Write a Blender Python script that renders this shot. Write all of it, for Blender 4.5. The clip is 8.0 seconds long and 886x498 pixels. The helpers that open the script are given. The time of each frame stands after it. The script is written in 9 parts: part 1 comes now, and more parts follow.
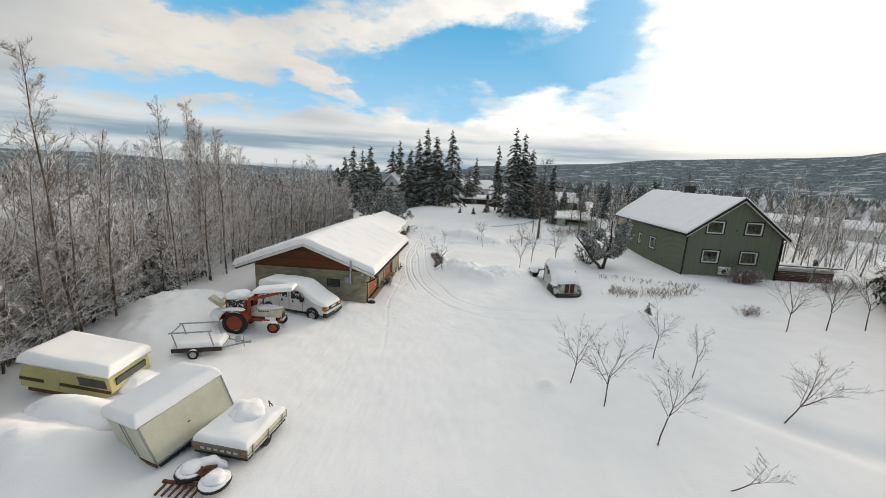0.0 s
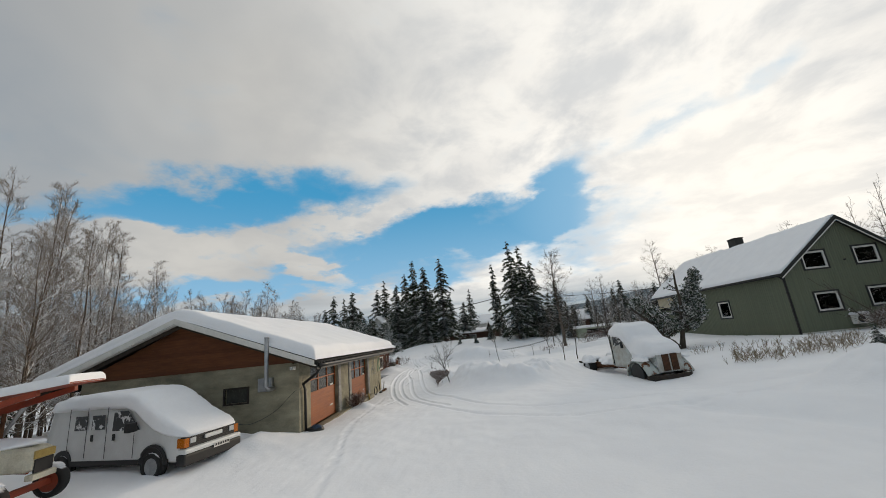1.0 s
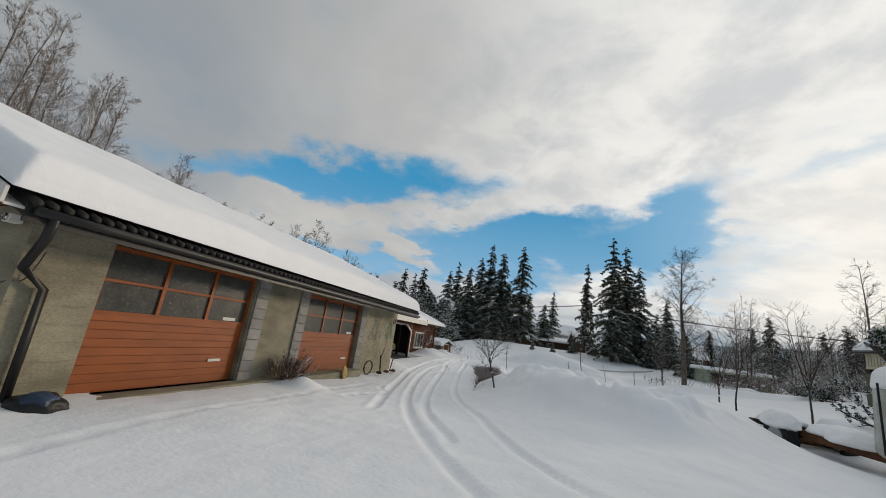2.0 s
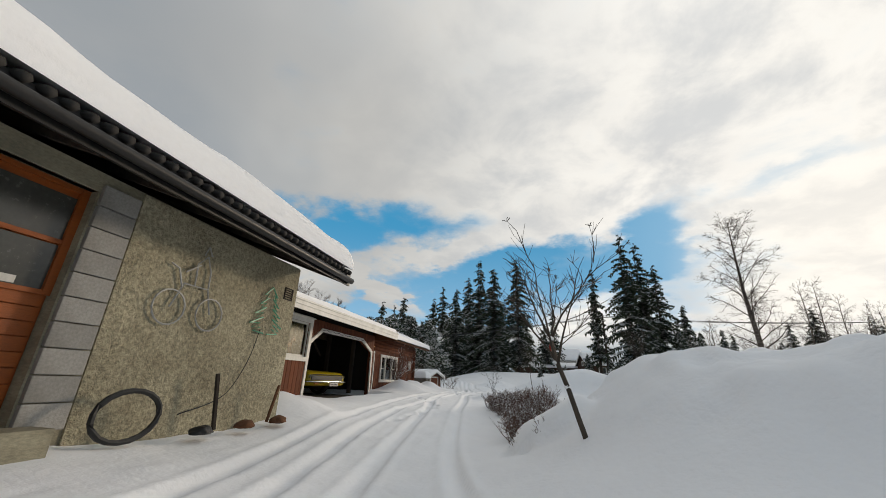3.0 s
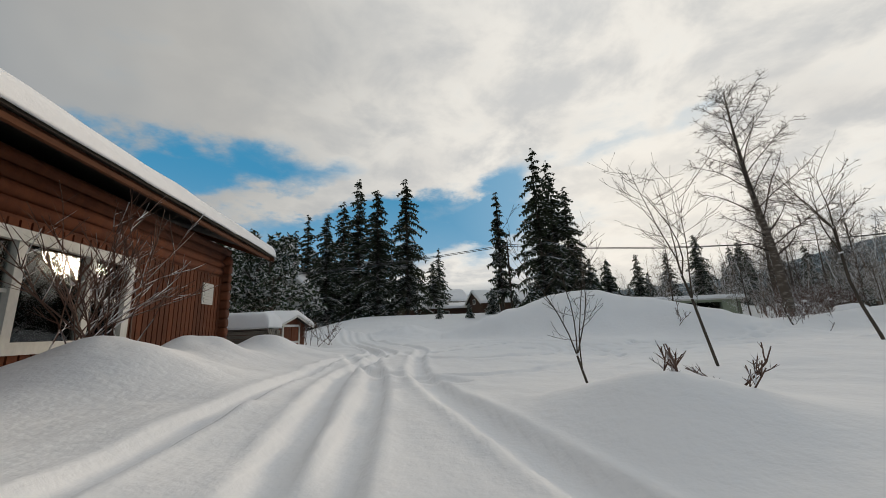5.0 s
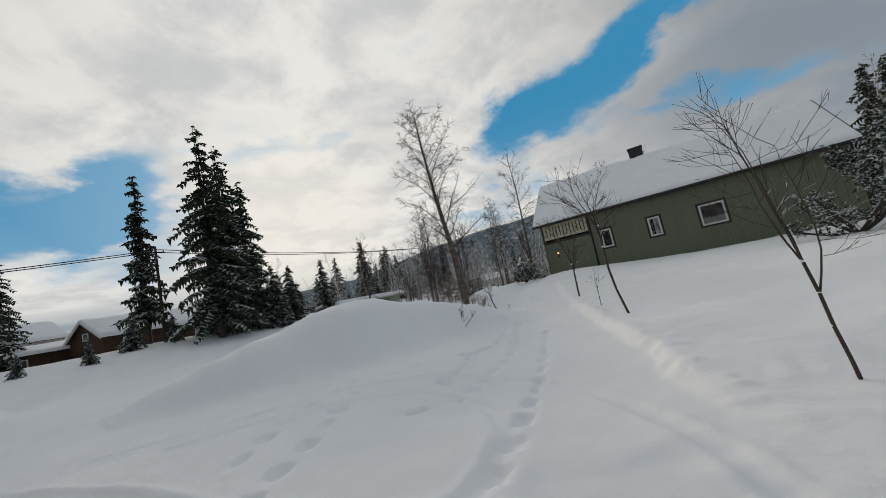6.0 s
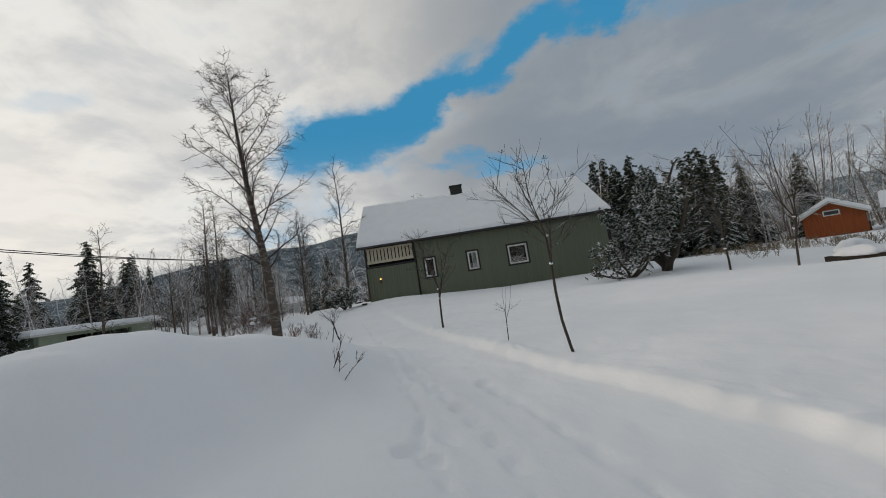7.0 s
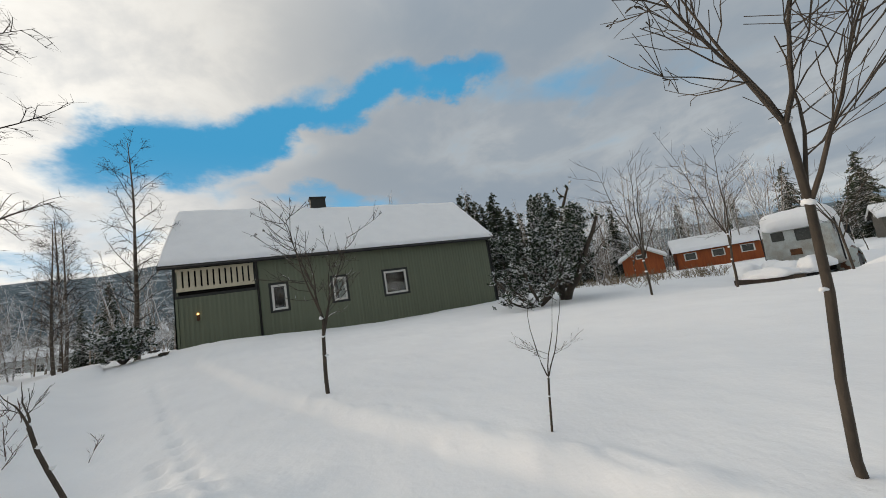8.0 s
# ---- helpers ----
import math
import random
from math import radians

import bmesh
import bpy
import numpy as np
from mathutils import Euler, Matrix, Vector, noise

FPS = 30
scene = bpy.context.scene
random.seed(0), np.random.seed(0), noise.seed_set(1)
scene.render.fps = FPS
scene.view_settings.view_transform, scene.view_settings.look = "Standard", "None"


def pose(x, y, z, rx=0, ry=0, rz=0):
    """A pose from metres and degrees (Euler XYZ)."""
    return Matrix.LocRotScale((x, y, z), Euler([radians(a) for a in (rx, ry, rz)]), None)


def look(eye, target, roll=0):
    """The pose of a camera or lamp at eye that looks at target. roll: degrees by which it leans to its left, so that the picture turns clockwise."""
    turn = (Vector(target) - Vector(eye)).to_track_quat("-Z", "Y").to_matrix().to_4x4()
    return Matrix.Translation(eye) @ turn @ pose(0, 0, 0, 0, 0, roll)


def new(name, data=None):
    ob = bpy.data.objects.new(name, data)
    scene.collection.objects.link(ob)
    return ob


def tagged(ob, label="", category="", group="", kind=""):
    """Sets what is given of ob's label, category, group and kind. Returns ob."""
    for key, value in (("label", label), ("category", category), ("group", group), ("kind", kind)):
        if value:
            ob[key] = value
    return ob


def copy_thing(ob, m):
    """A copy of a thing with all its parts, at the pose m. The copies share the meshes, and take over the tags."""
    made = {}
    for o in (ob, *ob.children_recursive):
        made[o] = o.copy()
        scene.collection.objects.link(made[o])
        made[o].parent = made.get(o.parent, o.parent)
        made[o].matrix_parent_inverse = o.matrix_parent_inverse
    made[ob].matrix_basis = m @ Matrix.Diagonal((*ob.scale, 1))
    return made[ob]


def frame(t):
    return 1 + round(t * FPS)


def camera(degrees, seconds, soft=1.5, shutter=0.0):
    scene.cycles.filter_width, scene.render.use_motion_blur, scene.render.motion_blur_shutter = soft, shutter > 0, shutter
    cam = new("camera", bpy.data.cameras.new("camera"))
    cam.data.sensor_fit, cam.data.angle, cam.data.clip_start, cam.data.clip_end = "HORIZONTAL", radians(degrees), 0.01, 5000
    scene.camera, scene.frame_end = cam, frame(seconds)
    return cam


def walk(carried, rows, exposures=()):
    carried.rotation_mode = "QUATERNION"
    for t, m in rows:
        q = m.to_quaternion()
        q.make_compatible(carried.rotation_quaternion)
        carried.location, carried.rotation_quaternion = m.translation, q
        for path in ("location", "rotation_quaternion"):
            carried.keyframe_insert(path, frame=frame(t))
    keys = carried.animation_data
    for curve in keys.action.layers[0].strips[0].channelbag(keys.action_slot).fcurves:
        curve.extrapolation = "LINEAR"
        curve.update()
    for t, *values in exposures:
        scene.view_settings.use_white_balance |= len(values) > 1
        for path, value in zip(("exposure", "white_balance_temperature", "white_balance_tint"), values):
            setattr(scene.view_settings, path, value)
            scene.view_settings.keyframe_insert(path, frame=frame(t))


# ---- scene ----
cam = camera(100.8, 8.0, 0.9, 0.0)
PATH = [
    (0, (7.435, -26.169, 10.029), (7.31, -24.212, 9.633), 3.1),
    (0.5, (6.973, -20.545, 6.257), (6.83, -18.55, 6.236), 0.3),
    (1, (6.364, -14.259, 2.88), (6.301, -12.317, 3.352), -5.9),
    (1.5, (6.134, -8.382, 2.125), (6.027, -6.438, 2.584), -4.0),
    (2, (6.654, -3.166, 1.656), (6.106, -1.297, 2.11), 8.2),
    (2.2, (6.483, -1.061, 1.491), (5.809, 0.767, 1.942), 13.2),
    (3.3, (3.695, 9.748, 0.191), (3.353, 11.57, 0.942), -2.9),
    (3.5, (3.334, 11.07, 0.089), (3.034, 12.887, 0.867), -4.6),
    (4, (2.56, 14.013, 0.5), (2.333, 15.941, 0.979), -5.2),
    (4.2, (1.808, 15.709, 0.749), (1.676, 17.66, 1.17), -3.5),
    (5.3, (0.958, 22.858, 0.379), (1.532, 24.727, 0.8), -4.4),
    (5.5, (0.761, 23.729, 0.628), (1.663, 25.469, 1.028), -6.3),
    (6, (0.217, 26.038, 1.279), (1.915, 27.07, 1.508), -11.8),
    (6.5, (0.919, 28.031, 1.591), (2.88, 28.408, 1.703), -10.6),
    (7, (2.982, 29.404, 1.54), (4.974, 29.37, 1.716), -9.0),
    (7.5, (5.625, 30.167, 1.634), (7.572, 29.739, 1.801), -8.7),
    (8, (8.616, 30.274, 1.359), (10.411, 29.43, 1.613), -9.2),
]
walk(cam, [(t, look(eye, target, roll)) for t, eye, target, roll in PATH], [(0.0, 0.70, 7550, 10), (0.6, 0.52, 7500, 10), (1.0, 0.30, 7300, 10), (2.0, 0.16, 7150, 10), (3.4, 0.30, 7400, 10), (4.0, 0.20, 7450, 10), (5.5, 0.04, 7300, 10), (6.5, -0.02, 7150, 10), (7.0, 0.0, 7150, 10), (8.0, 0.4, 7350, 10)])

# ---- sky and sun ----
SUN_AZ, SUN_EL = radians(37), radians(11)
world = bpy.data.worlds.new("winter_sky")
scene.world = world
world.use_nodes = True


class Nodes:
    """Short hand for a node tree."""

    def __init__(self, tree):
        self.t = tree
        tree.nodes.clear()

    def add(self, kind, ins=None, op=None):
        n = self.t.nodes.new(kind)
        if op:
            n.operation = op
        for k, v in (ins or {}).items():
            if isinstance(v, bpy.types.NodeSocket):
                self.t.links.new(v, n.inputs[k])
            else:
                n.inputs[k].default_value = v
        return n

    def math(self, op, a, b=0.0, clamp=False):
        n = self.add("ShaderNodeMath", {0: a, 1: b}, op)
        n.use_clamp = clamp
        return n.outputs[0]

    def mix(self, f, a, b, blend="MIX"):
        n = self.add("ShaderNodeMix")
        n.data_type, n.blend_type = "RGBA", blend
        if isinstance(f, bpy.types.NodeSocket):
            self.t.links.new(f, n.inputs[0])
        else:
            n.inputs[0].default_value = f
        for sock, v in ((n.inputs[6], a), (n.inputs[7], b)):
            if isinstance(v, bpy.types.NodeSocket):
                self.t.links.new(v, sock)
            else:
                sock.default_value = (*v, 1) if len(v) == 3 else v
        return n.outputs[2]

    def ramp(self, f, lo, hi, to0=0.0, to1=1.0):
        n = self.add("ShaderNodeMapRange", {0: f, 1: lo, 2: hi, 3: to0, 4: to1})
        n.interpolation_type = "SMOOTHSTEP"
        return n.outputs[0]


def sky():
    n = Nodes(world.node_tree)
    way = n.add("ShaderNodeTexCoord").outputs["Generated"]
    sep = n.add("ShaderNodeSeparateXYZ", {0: way})
    z = n.math("MAXIMUM", sep.outputs[2], 0.0)
    # bearing and height in degrees, ruffled so that cloud edges fray
    az = n.math("MULTIPLY", n.math("ARCTAN2", sep.outputs[0], sep.outputs[1]), 57.2958)
    el = n.math("MULTIPLY", n.math("ARCSINE", sep.outputs[2]), 57.2958)
    deep = n.math("ADD", z, 0.22)
    flat = n.add("ShaderNodeCombineXYZ", {0: n.math("DIVIDE", sep.outputs[0], deep), 1: n.math("DIVIDE", sep.outputs[1], deep), 2: 0.0}).outputs[0]
    big = n.add("ShaderNodeTexNoise", {"Vector": flat, "Scale": CLOUD_SCALE, "Detail": 4.0, "Roughness": 0.45, "Distortion": 0.4}).outputs["Fac"]
    fine = n.add("ShaderNodeTexNoise", {"Vector": flat, "Scale": CLOUD_SCALE * 3.8, "Detail": 8.0, "Roughness": 0.58, "Distortion": 0.25}).outputs["Fac"]
    fray = n.add("ShaderNodeTexNoise", {"Vector": flat, "Scale": CLOUD_SCALE * 2.6, "Detail": 6.0, "Roughness": 0.58}).outputs["Color"]
    spot = n.add("ShaderNodeCombineXYZ", {0: az, 1: el, 2: 0.0}).outputs[0]
    ruffle = n.add("ShaderNodeVectorMath", {0: n.add("ShaderNodeVectorMath", {0: fray, 1: (0.5, 0.5, 0.5)}, op="SUBTRACT").outputs[0], 1: (26, 16, 0)}, op="MULTIPLY").outputs[0]
    spot = n.add("ShaderNodeVectorMath", {0: spot, 1: ruffle}, op="ADD").outputs[0]
    blue = n.add("ShaderNodeTexSky")
    blue.sky_type, blue.sun_disc, blue.sun_elevation, blue.sun_rotation = "NISHITA", False, SUN_EL, SUN_AZ
    blue.air_density, blue.dust_density, blue.ozone_density = 1.2, 0.6, 2.0
    sun_way = (math.cos(SUN_EL) * math.sin(SUN_AZ), math.cos(SUN_EL) * math.cos(SUN_AZ), math.sin(SUN_EL))
    near = n.add("ShaderNodeVectorMath", {0: way, 1: sun_way}, op="DOT_PRODUCT").outputs["Value"]
    cover = n.math("ADD", 0.69, n.math("MULTIPLY", n.math("SUBTRACT", fine, 0.5), 0.85))
    cover = n.math("ADD", cover, n.math("MULTIPLY", n.math("SUBTRACT", big, 0.5), 0.30))
    # the clear lanes and the banks of this sky: bearing, height, half length, half width, tilt (degrees), amount
    for a, e, la, lb, tilt, amount in (
        (-34, 21.5, 23, 3.6, 9, -0.62), (-2, 16.0, 24, 3.4, 2, -0.60), (-8, 11.0, 15, 4.0, 0, -0.50), (18, 20.0, 9, 4.4, 38, -0.55), (-36, 8.5, 16, 3.0, 3, -0.62), (20, 12.0, 8, 4, 20, -0.30),
        (33, 25.0, 5, 1.8, 12, -0.22), (44, 26.0, 6, 1.8, 10, -0.20),
        (76, 22.5, 9, 4.6, 35, -0.62), (90, 27.0, 11, 3.8, 24, -0.62), (108, 30.0, 12, 2.2, 8, -0.55), (124, 32.0, 7, 1.8, 4, -0.45), (100, 17.0, 11, 2.4, -4, -0.46), (68, 12.0, 7, 2.4, 10, -0.25), (86, 20.0, 7, 3.0, 20, -0.22),
        (140, 27.0, 16, 3.0, -12, -0.24), (-24, 13.0, 8, 1.8, -36, 0.40), (-44, 14.5, 14, 2.0, 4, 0.34), (-8, 21.5, 11, 1.6, 14, 0.30), (205, 24.0, 30, 6, 5, -0.45), (-110, 30.0, 26, 5, -8, -0.45), (-145, 22.0, 18, 4, 10, -0.45)):
        m = n.add("ShaderNodeMapping", {"Vector": spot, "Location": (a if a < 180 else a - 360, e, 0), "Rotation": (0, 0, radians(tilt)), "Scale": (la, lb, 1)})
        m.vector_type = "TEXTURE"
        far = n.add("ShaderNodeVectorMath", {0: m.outputs[0]}, op="LENGTH").outputs["Value"]
        cover = n.math("ADD", cover, n.ramp(far, 0.35, 1.55, amount, 0.0))
    cloud = n.ramp(cover, 0.10, 0.66)
    # soft greys and creams in the deck, whiter towards the sun
    white = n.mix(n.ramp(big, 0.34, 0.66), (0.60, 0.61, 0.615), (0.31, 0.36, 0.42))
    white = n.mix(n.ramp(fine, 0.35, 0.70, 0.0, 0.35), white, (0.42, 0.44, 0.47))
    east = n.ramp(az, 78.0, 125.0, 0.0, 0.75)
    white = n.mix(n.math("MULTIPLY", east, n.ramp(fine, 0.30, 0.62, 0.55, 1.0)), white, (0.225, 0.30, 0.395))
    west = n.math("MULTIPLY", n.ramp(az, -5.0, -55.0), n.ramp(el, 24.0, 45.0))
    white = n.mix(n.math("MULTIPLY", west, 0.5), white, (0.34, 0.36, 0.385))
    shine = n.mix(n.ramp(fine, 0.38, 0.66), (1.03, 1.03, 1.02), (0.70, 0.735, 0.78))
    shine = n.mix(n.ramp(big, 0.46, 0.70, 0.0, 0.55), shine, (0.60, 0.62, 0.66))
    white = n.mix(n.ramp(near, 0.42, 0.95), white, shine)
    air = n.mix(1.0, n.mix(1.0, blue.outputs[0], (0.16, 0.23, 0.29), "MULTIPLY"), (0.045, 0.315, 0.60), "DARKEN")
    air = n.mix(n.math("MAXIMUM", n.ramp(z, 0.08, 0.42, 0.80, 0.0), n.ramp(near, 0.80, 1.0, 0.0, 0.8)), air, (0.32, 0.57, 0.82))
    colour = n.mix(cloud, air, white)
    # a slate-blue stratus bank along the horizon, lit at its upper edge
    layer = n.add("ShaderNodeTexNoise", {"Vector": n.add("ShaderNodeCombineXYZ", {0: n.math("MULTIPLY", az, 0.03), 1: n.math("MULTIPLY", el, 0.42), 2: 0.0}).outputs[0], "Scale": 1.0, "Detail": 4.0, "Roughness": 0.5}).outputs["Fac"]
    slate = n.mix(n.ramp(layer, 0.40, 0.60), (0.17, 0.27, 0.37), (0.52, 0.58, 0.63))
    rim = n.math("ADD", el, n.math("MULTIPLY", n.math("SUBTRACT", layer, 0.5), 4.0))
    colour = n.mix(n.ramp(rim, 5.5, 8.0, 0.75, 0.0), colour, (0.56, 0.61, 0.66))
    colour = n.mix(n.ramp(rim, 3.0, 6.0, 0.9, 0.0), colour, slate)
    colour = n.mix(n.ramp(near, 0.945, 1.0, 0.0, 0.5), colour, (1.14, 1.10, 1.04))
    dim = n.ramp(z, 0.58, 1.0, 1.0, 1.35)
    colour = n.mix(1.0, colour, n.add("ShaderNodeCombineColor", {0: dim, 1: dim, 2: dim}).outputs[0], "MULTIPLY")
    colour = n.mix(1.0, colour, (0.972, 1.0, 1.04), "MULTIPLY")
    bg = n.add("ShaderNodeBackground", {"Color": colour, "Strength": SKY_STRENGTH})
    n.add("ShaderNodeOutputWorld", {"Surface": bg.outputs[0]})


CLOUD_SCALE, SKY_STRENGTH = 0.85, 0.80
sky()
sun = new("sun", bpy.data.lights.new("sun", "SUN"))
sun.data.energy, sun.data.angle, sun.data.color = 1.5, radians(9), (1.0, 0.87, 0.73)
sun.matrix_world = look((0, 0, 60), (-60 * math.sin(SUN_AZ) * math.cos(SUN_EL), -60 * math.cos(SUN_AZ) * math.cos(SUN_EL), 60 - 60 * math.sin(SUN_EL)))


# ---- materials ----
def mat(name, col, col2=None, rough=0.75, metal=0.0, scale=1.5, var=0.5, fine=25.0, grain=0.12, bump=0.25, depth=0.01, stretch=(1, 1, 1), snow=None, rand=0.0, spec=0.4, mid=0.5):
    """A procedural surface: two colours mixed by a broad noise, a fine grain, relief, and snow caught on upward faces."""
    m = bpy.data.materials.new(name)
    m.use_nodes = True
    n = Nodes(m.node_tree)
    co = n.add("ShaderNodeMapping", {"Vector": n.add("ShaderNodeTexCoord").outputs["Object"], "Scale": stretch}).outputs[0]
    a = n.add("ShaderNodeTexNoise", {"Vector": co, "Scale": scale, "Detail": 6.0, "Roughness": 0.6}).outputs["Fac"]
    b = n.add("ShaderNodeTexNoise", {"Vector": co, "Scale": fine, "Detail": 4.0, "Roughness": 0.65}).outputs["Fac"]
    col2 = col2 or tuple(c * 0.7 for c in col)
    c = n.mix(n.ramp(a, mid - var / 2, mid + var / 2), col, col2)
    v = n.ramp(b, 0.25, 0.75, 1 - grain, 1 + grain)
    if rand:
        r = n.add("ShaderNodeObjectInfo").outputs["Random"]
        v = n.math("MULTIPLY", v, n.ramp(r, 0.0, 1.0, 1 - rand, 1 + rand))
    c = n.mix(1.0, c, n.add("ShaderNodeCombineColor", {0: v, 1: v, 2: v}).outputs[0], "MULTIPLY")
    ro = n.ramp(b, 0.2, 0.8, max(rough - 0.08, 0.02), min(rough + 0.08, 1.0))
    if snow is not None:
        up = n.add("ShaderNodeSeparateXYZ", {0: n.add("ShaderNodeNewGeometry").outputs["Normal"]}).outputs[2]
        s = n.ramp(n.math("ADD", up, n.math("MULTIPLY", n.math("SUBTRACT", a, 0.5), 1.2)), snow, snow + 0.25)
        c = n.mix(s, c, (0.80, 0.81, 0.83))
    bp = n.add("ShaderNodeBump", {"Height": b, "Strength": bump, "Distance": depth}).outputs[0]
    p = n.add("ShaderNodeBsdfPrincipled", {"Base Color": c, "Roughness": ro, "Metallic": metal, "Normal": bp, "Specular IOR Level": spec})
    n.add("ShaderNodeOutputMaterial", {"Surface": p.outputs[0]})
    return m


def glass_mat(name, tint=(0.9, 0.95, 0.95), rough=0.02, gain=1.3):
    m = bpy.data.materials.new(name)
    m.use_nodes = True
    n = Nodes(m.node_tree)
    wave = n.add("ShaderNodeTexNoise", {"Vector": n.add("ShaderNodeTexCoord").outputs["Object"], "Scale": 2.0, "Detail": 1.0}).outputs["Fac"]
    bp = n.add("ShaderNodeBump", {"Height": wave, "Strength": 0.05, "Distance": 0.02}).outputs[0]
    clear = n.add("ShaderNodeBsdfTransparent", {"Color": (*tint, 1)})
    shine = n.add("ShaderNodeBsdfGlossy", {"Roughness": rough, "Normal": bp})
    f = n.add("ShaderNodeFresnel", {"IOR": 1.5}).outputs[0]
    out = n.add("ShaderNodeMixShader", {0: n.math("ADD", n.math("MULTIPLY", f, gain), 0.045 * gain), 1: clear.outputs[0], 2: shine.outputs[0]})
    n.add("ShaderNodeOutputMaterial", {"Surface": out.outputs[0]})
    return m


